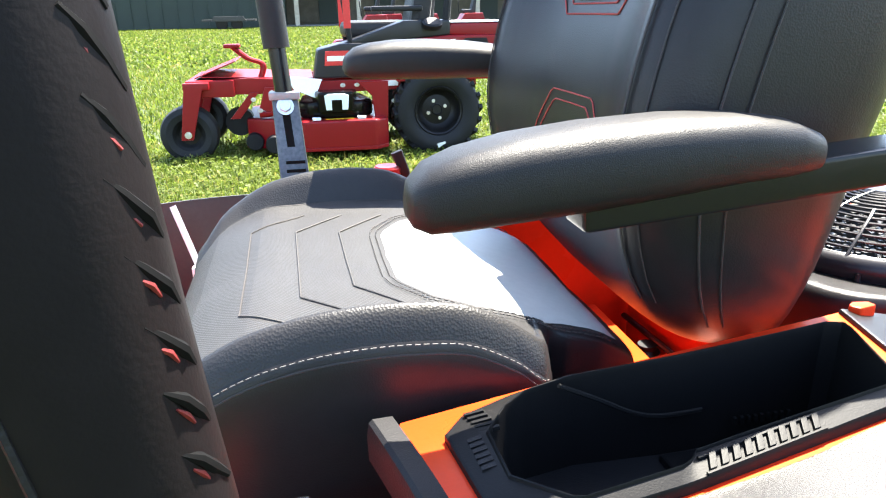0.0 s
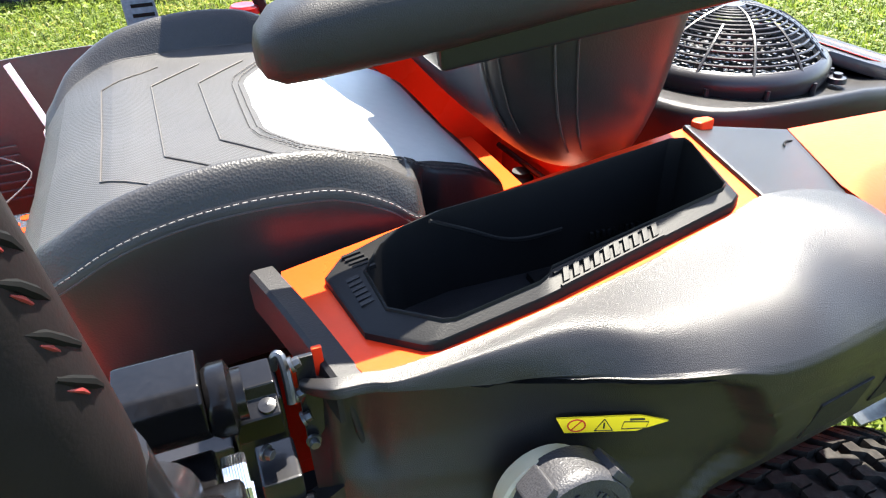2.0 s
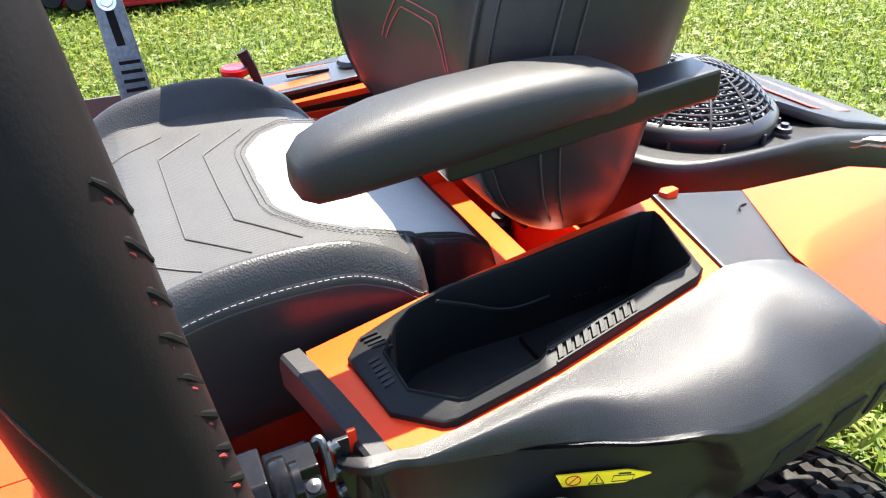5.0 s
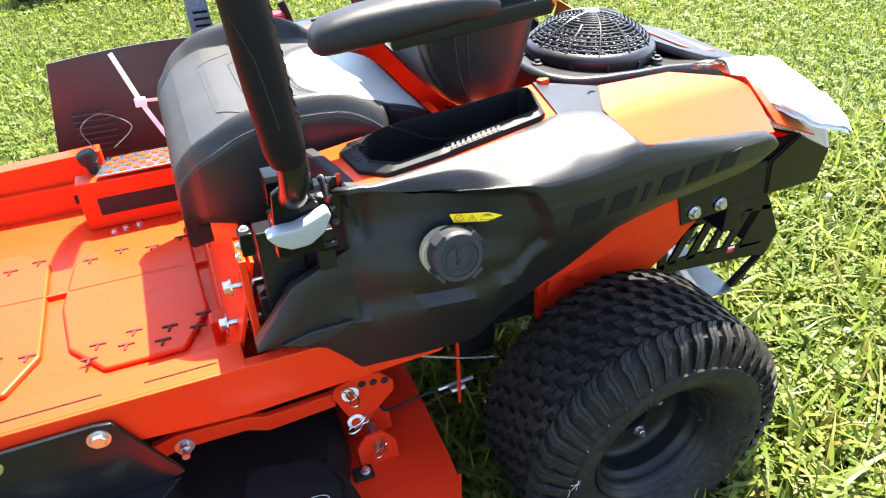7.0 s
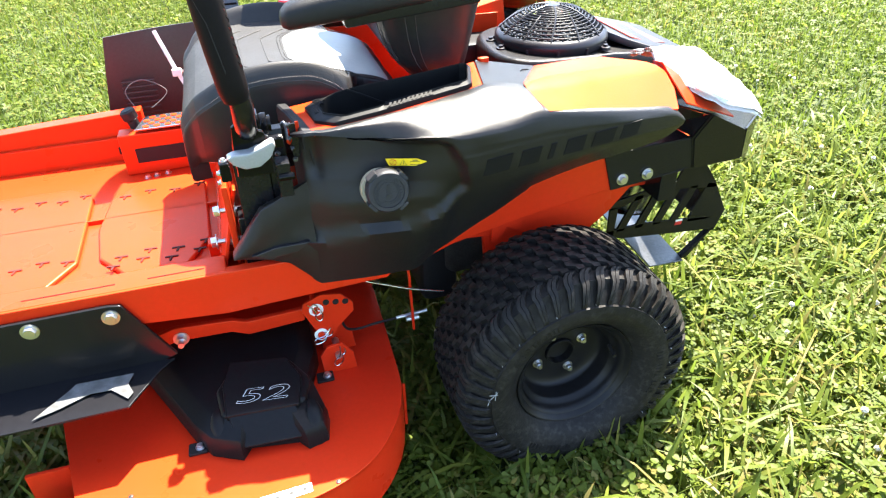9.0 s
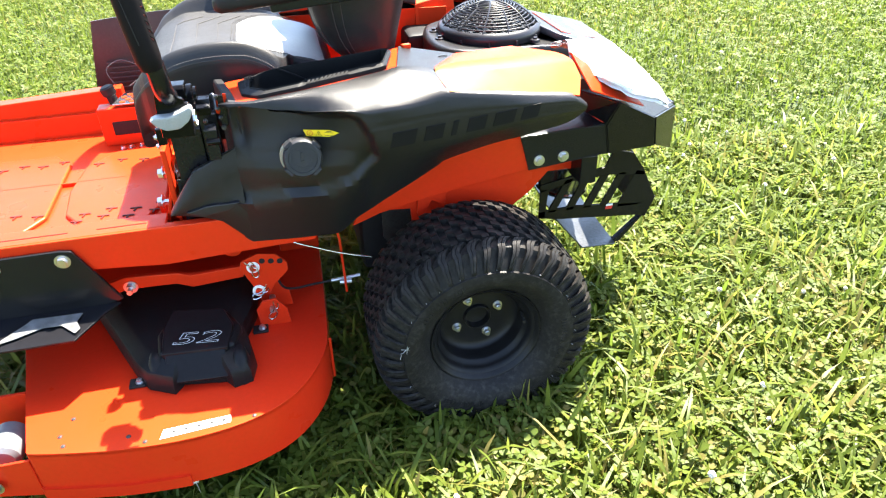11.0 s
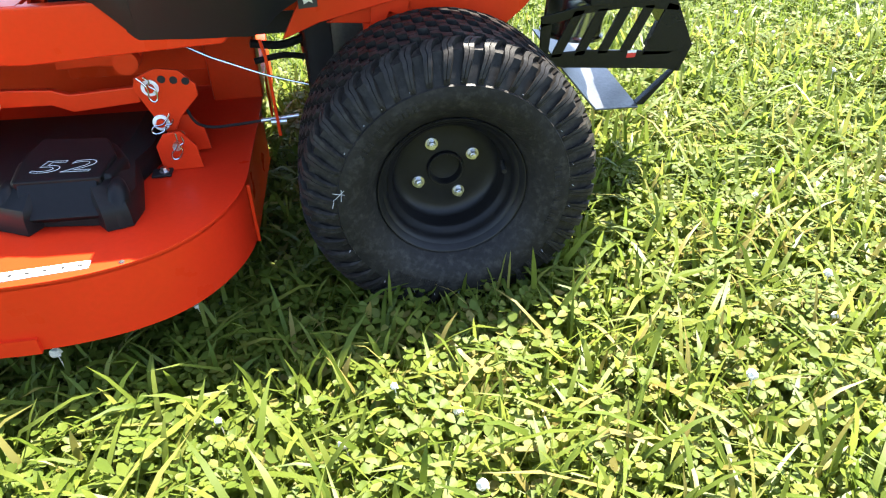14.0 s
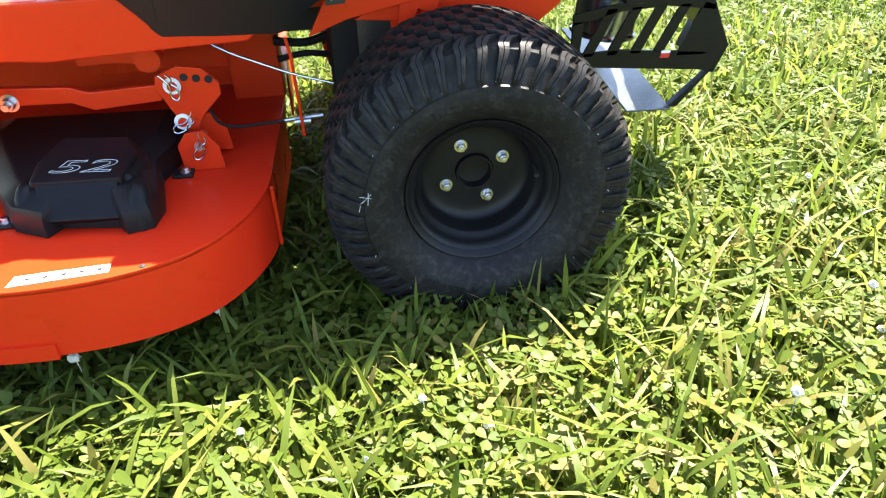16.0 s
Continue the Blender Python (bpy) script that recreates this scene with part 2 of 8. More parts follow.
def slab(quad, thick, bev=0.0015, bm=None):
    """A sheet through the given loop of 3D points, thickened against its normal."""
    t = bmesh.new()
    q = [Vector(p) for p in quad]
    nrm = Vector((0, 0, 0))
    for i in range(len(q)):
        nrm += (q[i] - q[0]).cross(q[(i + 1) % len(q)] - q[0])
    nrm.normalize()
    top = [t.verts.new(p) for p in q]
    bot = [t.verts.new(p - nrm * thick) for p in q]
    n = len(q)
    t.faces.new(top)
    t.faces.new(bot[::-1])
    for i in range(n):
        t.faces.new((top[i], bot[i], bot[(i + 1) % n], top[(i + 1) % n]))
    bmesh.ops.recalc_face_normals(t, faces=t.faces)
    bevel(t, bev)
    return join(t, bm)


def smoothpath(pts, n=6, closed=False):
    """Points of a soft curve through pts."""
    pts = [Vector(p) for p in pts]
    out = []
    k = len(pts)
    last = k if closed else k - 1
    for i in range(last):
        p0 = pts[(i - 1) % k] if closed or i > 0 else pts[0]
        p1, p2 = pts[i], pts[(i + 1) % k]
        p3 = pts[(i + 2) % k] if closed or i + 2 < k else pts[-1]
        for j in range(n):
            u = j / n
            out.append(0.5 * (2 * p1 + (p2 - p0) * u + (2 * p0 - 5 * p1 + 4 * p2 - p3) * u * u + (3 * p1 - p0 - 3 * p2 + p3) * u ** 3))
    if not closed:
        out.append(pts[-1])
    return out


def tube(pts, r, seg=8, bm=None, closed=False, flat=1.0, up=None):
    """A round bar along pts; r a number or one a point. flat squashes it along up."""
    t = bmesh.new()
    pts = [Vector(p) for p in pts]
    n = len(pts)
    rs = r if isinstance(r, (list, tuple)) else [r] * n
    rings, ref = [], Vector(up) if up else None
    for i, p in enumerate(pts):
        a, b = pts[(i - 1) % n] if closed or i else pts[0], pts[(i + 1) % n] if closed or i < n - 1 else pts[-1]
        d = (b - a).normalized()
        if ref is None:
            ref = d.orthogonal().normalized()
        u = (ref - d * ref.dot(d)).normalized()
        if not up:
            ref = u
        w = d.cross(u)
        rings.append([t.verts.new(p + (u * math.sin(2 * math.pi * k / seg) * flat + w * math.cos(2 * math.pi * k / seg)) * rs[i]) for k in range(seg)])
    for i in range(n if closed else n - 1):
        A, B = rings[i], rings[(i + 1) % n]
        for k in range(seg):
            t.faces.new((A[k], A[(k + 1) % seg], B[(k + 1) % seg], B[k]))
    if not closed:
        t.faces.new(rings[0][::-1])
        t.faces.new(rings[-1])
    return join(t, bm)


def lathe(prof, seg=48, m=None, bm=None, close=False):
    """A turned body about the y axis: prof holds (y, radius)."""
    t = bmesh.new()
    rings = []
    for y, r in prof:
        if r < 1e-6:
            rings.append([t.verts.new((0, y, 0))])
        else:
            rings.append([t.verts.new((r * math.cos(2 * math.pi * k / seg), y, r * math.sin(2 * math.pi * k / seg))) for k in range(seg)])
    pairs = list(zip(rings, rings[1:])) + ([(rings[-1], rings[0])] if close else [])
    for A, B in pairs:
        for k in range(seg):
            k2 = (k + 1) % seg
            if len(A) == 1:
                t.faces.new((A[0], B[k], B[k2]))
            elif len(B) == 1:
                t.faces.new((A[k], A[k2], B[0]))
            else:
                t.faces.new((A[k], A[k2], B[k2], B[k]))
    bmesh.ops.recalc_face_normals(t, faces=t.faces)
    return join(t, bm, m)


def loft(rows, bm=None, closed=False, caps=False):
    """A skin over rows of equally many 3D points."""
    t = bmesh.new()
    vs = [[t.verts.new(p) for p in r] for r in rows]
    for A, B in zip(vs, vs[1:]):
        n = len(A)
        for k in range(n if closed else n - 1):
            t.faces.new((A[k], A[(k + 1) % n], B[(k + 1) % n], B[k]))
    if caps:
        t.faces.new(vs[0][::-1])
        t.faces.new(vs[-1])
    return join(t, bm)


def thicken(bm, d):
    bmesh.ops.recalc_face_normals(bm, faces=bm.faces)
    bmesh.ops.solidify(bm, geom=bm.faces[:], thickness=d)
    return bm


def spin(axis, at):
    """Turns the y axis to the given axis, at a place."""
    q = Vector((0, 1, 0)).rotation_difference(Vector(axis).normalized())
    return Matrix.Translation(at) @ q.to_matrix().to_4x4()


def bolt(bm, at, axis, r=0.009, h=0.007, washer=True):
    """A hexagon head with a washer, its face along the axis."""
    m = spin(axis, at)
    if washer:
        lathe([(0, 0.0001), (0, r * 1.35), (0.0018, r * 1.35), (0.0018, 0.0001)], 20, m, bm)
    t = bmesh.new()
    bmesh.ops.create_cone(t, cap_ends=True, segments=6, radius1=r, radius2=r * 0.94, depth=h)
    t.transform(Matrix.Translation((0, 0.0018 + h / 2, 0)) @ Matrix.Rotation(radians(-90), 4, "X"))
    bevel(t, r * 0.08, 1)
    return join(t, bm, m)


def text_mesh(body, size, outline=0.0, extrude=0.0006):
    cu = bpy.data.curves.new("writing", "FONT")
    cu.body, cu.size, cu.align_x, cu.align_y = body, size, "CENTER", "CENTER"
    if outline:
        cu.fill_mode, cu.bevel_depth, cu.bevel_resolution = "NONE", outline, 0
    else:
        cu.extrude = extrude
    ob = bpy.data.objects.new("writing", cu)
    scene.collection.objects.link(ob)
    me = bpy.data.meshes.new_from_object(ob.evaluated_get(bpy.context.evaluated_depsgraph_get()))
    bpy.data.objects.remove(ob)
    bm = bmesh.new()
    bm.from_mesh(me)
    bpy.data.meshes.remove(me)
    return bm


MID = 0.41          # the machine's middle line


def mir(p):
    return (p[0], 2 * MID - p[1], p[2])


# ---- ground and distance ----
def ground_material():
    m = bpy.data.materials.new("lawn_thatch_and_soil")
    m.use_nodes = True
    nt = m.node_tree
    b = nt.nodes["Principled BSDF"]
    tc = nt.nodes.new("ShaderNodeTexCoord")
    big = nt.nodes.new("ShaderNodeTexNoise")
    big.inputs["Scale"].default_value, big.inputs["Detail"].default_value = 0.8, 8
    fine = nt.nodes.new("ShaderNodeTexNoise")
    fine.inputs["Scale"].default_value, fine.inputs["Detail"].default_value = 45, 6
    for n in (big, fine):
        nt.links.new(tc.outputs["Object"], n.inputs["Vector"])
    r1 = nt.nodes.new("ShaderNodeValToRGB")
    r1.color_ramp.elements[0].position, r1.color_ramp.elements[0].color = 0.35, (0.024, 0.038, 0.006, 1)
    r1.color_ramp.elements[1].position, r1.color_ramp.elements[1].color = 0.68, (0.048, 0.070, 0.011, 1)
    r2 = nt.nodes.new("ShaderNodeValToRGB")
    r2.color_ramp.elements[0].position, r2.color_ramp.elements[0].color = 0.3, (0.75, 0.75, 0.7, 1)
    r2.color_ramp.elements[1].position, r2.color_ramp.elements[1].color = 0.7, (1.15, 1.15, 1.0, 1)
    nt.links.new(fine.outputs[0], r1.inputs[0])
    nt.links.new(big.outputs[0], r2.inputs[0])
    mx = nt.nodes.new("ShaderNodeMix")
    mx.data_type, mx.blend_type = "RGBA", "MULTIPLY"
    mx.inputs["Factor"].default_value = 1
    nt.links.new(r1.outputs[0], mx.inputs["A"])
    nt.links.new(r2.outputs[0], mx.inputs["B"])
    nt.links.new(mx.outputs["Result"], b.inputs["Base Color"])
    b.inputs["Roughness"].default_value = 0.9
    bp = nt.nodes.new("ShaderNodeBump")
    bp.inputs["Strength"].default_value, bp.inputs["Distance"].default_value = 0.9, 0.03
    nt.links.new(fine.outputs[0], bp.inputs["Height"])
    nt.links.new(bp.outputs[0], b.inputs["Normal"])
    return m


def leaf_material(name, col, col2, rough=0.45, thin=0.35):
    """Leaf: two greens mixed per blade, with light passing through."""
    m = bpy.data.materials.new(name)
    m.use_nodes = True
    nt = m.node_tree
    b = nt.nodes["Principled BSDF"]
    out = nt.nodes["Material Output"]
    geo = nt.nodes.new("ShaderNodeNewGeometry")
    tc = nt.nodes.new("ShaderNodeTexCoord")
    n = nt.nodes.new("ShaderNodeTexNoise")
    n.inputs["Scale"].default_value, n.inputs["Detail"].default_value = 1.6, 5
    nt.links.new(tc.outputs["Object"], n.inputs["Vector"])
    ad = nt.nodes.new("ShaderNodeMath")
    ad.operation = "MULTIPLY_ADD"
    ad.inputs[1].default_value = 0.7
    nt.links.new(geo.outputs["Random Per Island"], ad.inputs[0])
    sb = nt.nodes.new("ShaderNodeMath")
    sb.operation = "MULTIPLY"
    sb.inputs[1].default_value = 0.55
    nt.links.new(n.outputs[0], sb.inputs[0])
    nt.links.new(sb.outputs[0], ad.inputs[2])
    r = nt.nodes.new("ShaderNodeValToRGB")
    r.color_ramp.elements[0].position, r.color_ramp.elements[0].color = 0.2, (*col, 1)
    r.color_ramp.elements[1].position, r.color_ramp.elements[1].color = 0.86, (*col2, 1)
    e = r.color_ramp.elements.new(0.97)
    e.color = (col2[0] * 1.5, col2[1] * 1.05, col2[2] * 1.8, 1)
    nt.links.new(ad.outputs[0], r.inputs[0])
    nt.links.new(r.outputs[0], b.inputs["Base Color"])
    b.inputs["Roughness"].default_value = rough
    b.inputs["Specular IOR Level"].default_value = 0.22
    tr = nt.nodes.new("ShaderNodeBsdfTranslucent")
    nt.links.new(r.outputs[0], tr.inputs["Color"])
    mx = nt.nodes.new("ShaderNodeMixShader")
    mx.inputs[0].default_value = thin
    nt.links.new(b.outputs[0], mx.inputs[1])
    nt.links.new(tr.outputs[0], mx.inputs[2])
    nt.links.new(mx.outputs[0], out.inputs[0])
    return m


GROUND = ground_material()
GRASS = leaf_material("grass_blade", (0.074, 0.115, 0.0135), (0.168, 0.200, 0.034), 0.42, 0.60)
CLOVER = leaf_material("clover_leaf", (0.079, 0.122, 0.0155), (0.150, 0.187, 0.031), 0.5, 0.60)
FARGRASS = leaf_material("lawn_grass_blade", (0.062, 0.102, 0.011), (0.134, 0.174, 0.026), 0.5, 0.52)
GRAVEL = mat("pale_tan_gravel", (0.085, 0.062, 0.038), 0.9, var=0.3, vscale=4, bump=1.0, bscale=60)
DKGREEN = mat("dark_green_steel_cladding", (0.012, 0.022, 0.014), 0.6, var=0.2, vscale=1)
DKBROWN = mat("weathered_brown_boards", (0.10, 0.085, 0.06), 0.8, var=0.3, vscale=2, bump=0.3, bscale=20)
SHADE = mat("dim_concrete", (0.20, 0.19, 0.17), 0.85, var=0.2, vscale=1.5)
POSTM = mat("pale_timber_post", (0.42, 0.36, 0.27), 0.8, var=0.2, vscale=6)
WHITEMET = mat("white_painted_sheet_metal", (0.74, 0.76, 0.78), 0.3, var=0.04, vscale=2, coat=0.3)


def mesh_from(name, verts, faces, material, kind="", label="", category="", smooth=True):
    """verts (n, 3), faces (m, 3 or 4) as arrays."""
    me = bpy.data.meshes.new(name)
    n, k = faces.shape
    me.vertices.add(len(verts))
    me.vertices.foreach_set("co", verts.astype(np.float32).ravel())
    me.loops.add(n * k)
    me.loops.foreach_set("vertex_index", faces.astype(np.int32).ravel())
    me.polygons.add(n)
    me.polygons.foreach_set("loop_start", np.arange(0, n * k, k, dtype=np.int32))
    me.update(calc_edges=True)
    if smooth:
        me.polygons.foreach_set("use_smooth", np.ones(n, dtype=bool))
    me.materials.append(material)
    return tagged(new(name, me), label, category, "", kind)


def ground_height(x, y):
    return 0.012 * np.sin(1.7 * x + 0.6) * np.sin(2.1 * y + 1.1)


def build_ground():
    """One sheet, fine near the machine and coarse to the horizon."""
    ax = np.concatenate([-np.geomspace(900, 3, 26), np.linspace(-2.8, 5, 66), np.geomspace(5.2, 900, 26)])
    ay = np.concatenate([-np.geomspace(900, 3, 26), np.linspace(-2.8, 7, 80), np.geomspace(7.2, 900, 26)])
    X, Y = np.meshgrid(ax, ay)
    Z = ground_height(X, Y) * (np.hypot(X, Y) < 7)
    v = np.stack([X.ravel(), Y.ravel(), Z.ravel()], 1)
    w = len(ax)
    i = np.arange(w * (len(ay) - 1))
    i = i[(i % w) != w - 1]
    f = np.stack([i, i + 1, i + 1 + w, i + w], 1)
    return mesh_from("ground", v, f, GROUND, "structure", "green lawn with clover, dense and sunlit", "lawn")


rng = np.random.default_rng(7)


def scatter(area, density, keep=None):
    x0, x1, y0, y1 = area
    n = int((x1 - x0) * (y1 - y0) * density)
    p = np.stack([rng.uniform(x0, x1, n), rng.uniform(y0, y1, n)], 1)
    # thicker and thinner patches
    q = np.sin(3.1 * p[:, 0] + 1.3 * np.sin(2.2 * p[:, 1])) * np.sin(2.7 * p[:, 1] + 0.9) * 0.25 + 0.85
    p = p[rng.uniform(0, 1, n) < q]
    if keep is not None:
        p = p[keep(p[:, 0], p[:, 1])]
    return p


def clear_of_machine(x, y):
    wheel = (np.abs(x - 0.008) < 0.15) & (y > -0.095) & (y < 0.12)
    wheel2 = (np.abs(x - 0.008) < 0.15) & (y > 0.70) & (y < 0.92)
    deck = (x > -1.0) & (x < -0.40) & (y > -0.02) & (y < 0.98)
    return ~(wheel | wheel2 | deck)


def blades(name, p, h0, h1, w0, w1, material, label, lean=0.55):
    """Tapered, bent grass blades: five points each."""
    n = len(p)
    h = rng.uniform(h0, h1, n) * rng.uniform(0.7, 1.15, n)
    w = rng.uniform(w0, w1, n)
    a = rng.uniform(0, 2 * np.pi, n)
    ln = np.abs(rng.normal(0, lean, n)) + 0.08
    dx, dy = np.cos(a), np.sin(a)
    tw = a + np.pi / 2 + rng.normal(0, 0.5, n)
    sx, sy = np.cos(tw) * w / 2, np.sin(tw) * w / 2
    z0 = ground_height(p[:, 0], p[:, 1]) - 0.004
    v = np.zeros((n, 7, 3))
    for k, (u, wf) in enumerate(((0, 0.75), (0.42, 1.0), (0.78, 0.7))):
        off = h * ln * u ** 1.8
        zz = z0 + h * (u - 0.28 * ln * u ** 2.2)
        for s, j in ((-1, 0), (1, 1)):
            v[:, 2 * k + j, 0] = p[:, 0] + dx * off + s * sx * wf
            v[:, 2 * k + j, 1] = p[:, 1] + dy * off + s * sy * wf
            v[:, 2 * k + j, 2] = zz
    v[:, 6, 0] = p[:, 0] + dx * h * ln
    v[:, 6, 1] = p[:, 1] + dy * h * ln
    v[:, 6, 2] = z0 + h * (1 - 0.34 * ln)
    base = np.arange(n)[:, None, None] * 7
    f = np.array([(0, 1, 3), (0, 3, 2), (2, 3, 5), (2, 5, 4), (4, 5, 6)])[None] + base
    return mesh_from(name, v.reshape(-1, 3), f.reshape(-1, 3), material, "stuff", label, "grass")


def clovers(name, p, h0, h1, r0, r1, material, label):
    """Three folded leaflets on a thin stalk."""
    n = len(p)
    h = rng.uniform(h0, h1, n)
    r = rng.uniform(r0, r1, n)
    a0 = rng.uniform(0, 2 * np.pi, n)
    tilt, ta = np.abs(rng.normal(0, 0.38, n)), rng.uniform(0, 2 * np.pi, n)
    c = np.stack([p[:, 0] + rng.normal(0, 0.008, n), p[:, 1] + rng.normal(0, 0.008, n), ground_height(p[:, 0], p[:, 1]) + h], 1)
    shape = [(0.03, 0.0, 0.0), (0.34, 0.29, 0.07), (0.62, 0.43, 0.11), (0.88, 0.33, 0.11), (0.97, 0.12, 0.05), (0.90, 0.0, 0.015), (0.97, -0.12, 0.05), (0.88, -0.33, 0.11), (0.62, -0.43, 0.11), (0.34, -0.29, 0.07)]
    v = np.zeros((n, 30, 3))
    for l in range(3):
        a = a0 + l * 2.094 + rng.normal(0, 0.12, n)
        for k, (d, s, z) in enumerate(shape):
            lx = (np.cos(a) * d - np.sin(a) * s) * r
            ly = (np.sin(a) * d + np.cos(a) * s) * r
            lz = z * r
            dn = lx * np.cos(ta) + ly * np.sin(ta)
            v[:, l * 10 + k, 0] = c[:, 0] + lx
            v[:, l * 10 + k, 1] = c[:, 1] + ly
            v[:, l * 10 + k, 2] = c[:, 2] + lz + dn * np.tan(np.minimum(tilt, 1.0))
    base = np.arange(n)[:, None, None] * 30
    one = np.array([(0, 5, 1), (1, 5, 2), (2, 5, 3), (3, 5, 4), (0, 9, 5), (9, 8, 5), (8, 7, 5), (7, 6, 5)])
    f = np.concatenate([one + 10 * l for l in range(3)])[None] + base
    return mesh_from(name, v.reshape(-1, 3), f.reshape(-1, 3), material, "stuff", label, "clover")


def off_drive(x, y):
    return (x + y < 14.1) | (x < 3.1) | (y > 18.2)


def build_lawn():
    near = (-1.5, 2.0, -0.95, 1.05)
    clovers("clover", scatter(near, 3600, clear_of_machine), 0.014, 0.066, 0.0115, 0.0200, CLOVER, "low white-clover leaves between the grass")
    clovers("low_clover", scatter(near, 3000, clear_of_machine), 0.004, 0.022, 0.012, 0.020, CLOVER, "lowest clover leaves over the soil")
    blades("grass", scatter(near, 4600, clear_of_machine), 0.03, 0.09, 0.0035, 0.0065, GRASS, "thin green grass blades of the lawn")
    blades("broad_grass", scatter(near, 2900, clear_of_machine), 0.05, 0.16, 0.006, 0.0130, GRASS, "long broad grass blades standing out of the clover", 0.9)

    def ring(x, y):
        return ~((x > -1.5) & (x < 2.0) & (y > -0.95) & (y < 1.05))
    mid = (-3.0, 4.6, -0.9, 5.4)
    blades("lawn_grass", scatter(mid, 4300, ring), 0.03, 0.085, 0.004, 0.0085, FARGRASS, "green lawn grass behind the machine")
    clovers("lawn_clover", scatter(mid, 900, ring), 0.02, 0.06, 0.011, 0.02, CLOVER, "clover patches in the lawn")

    blades("front_lawn_grass", scatter((-3.2, 4.6, -4.2, -0.95), 1500), 0.04, 0.10, 0.007, 0.014, FARGRASS, "green lawn grass in front of the machine")

    def far(x, y):
        return ~((x > -3) & (x < 4.6) & (y < 5.4)) & off_drive(x, y) & (x < 0.6 * y + 6)
    blades("far_grass", scatter((-7, 9, 1.5, 14), 900, far), 0.04, 0.10, 0.009, 0.02, FARGRASS, "grass of the farther lawn")
    blades("farthest_grass", scatter((-14, 12, 14, 50), 170, off_drive), 0.06, 0.13, 0.03, 0.07, FARGRASS, "grass of the far lawn")
    # white clover heads
    heads = scatter((-1.2, 1.9, -0.9, 2.2), 20, lambda x, y: clear_of_machine(x, y) & ((np.abs(x) > 0.3) | (y < -0.2) | (y > 1.0)))
    bm = bmesh.new()
    for x, y in heads:
        t = bmesh.new()
        bmesh.ops.create_icosphere(t, subdivisions=2, radius=1)
        for w in t.verts:
            w.co *= 1 + 0.22 * math.sin(31 * w.co.x + 17 * w.co.z) * math.cos(23 * w.co.y)
        z = float(rng.uniform(0.045, 0.085))
        s = float(rng.uniform(0.005, 0.0085))
        join(t, bm, Matrix.Translation((x, y, z)) @ Matrix.Diagonal((s, s, s * 0.85, 1)))
        tube([(x + 0.006, y, 0), (x, y, z)], 0.0009, 5, bm)
    ob = part("clover_flowers", bm, mat("white_clover_flower", (0.66, 0.58, 0.46), 0.7, var=0.25, vscale=40, bump=0.6, bscale=300))
    tagged(ob, "small off-white clover flower heads in the grass", "clover flower", "", "stuff")


build_ground()
build_lawn()


# ---- the machine ----
mower = thing("riding_mower", "orange-red zero-turn riding mower with black consoles on the lawn", "mower")


def group_part(name, parent, label="", at=(0, 0, 0)):
    """An empty that holds the pieces of one part."""
    ob = new(name)
    ob.empty_display_size = 0.05
    ob.parent = parent
    if label:
        ob["label"] = label
    return ob


# -- rear wheels --
HUB = (0.008, 0.0, 0.234)


def tyre_radius(v):
    """Outer radius of the carcass at v, measured from the tyre's middle."""
    a = abs(v) / 0.117
    return 0.2405 - 0.006 * a ** 2 - 0.045 * max(0.0, a - 0.74) ** 1.5 * 4


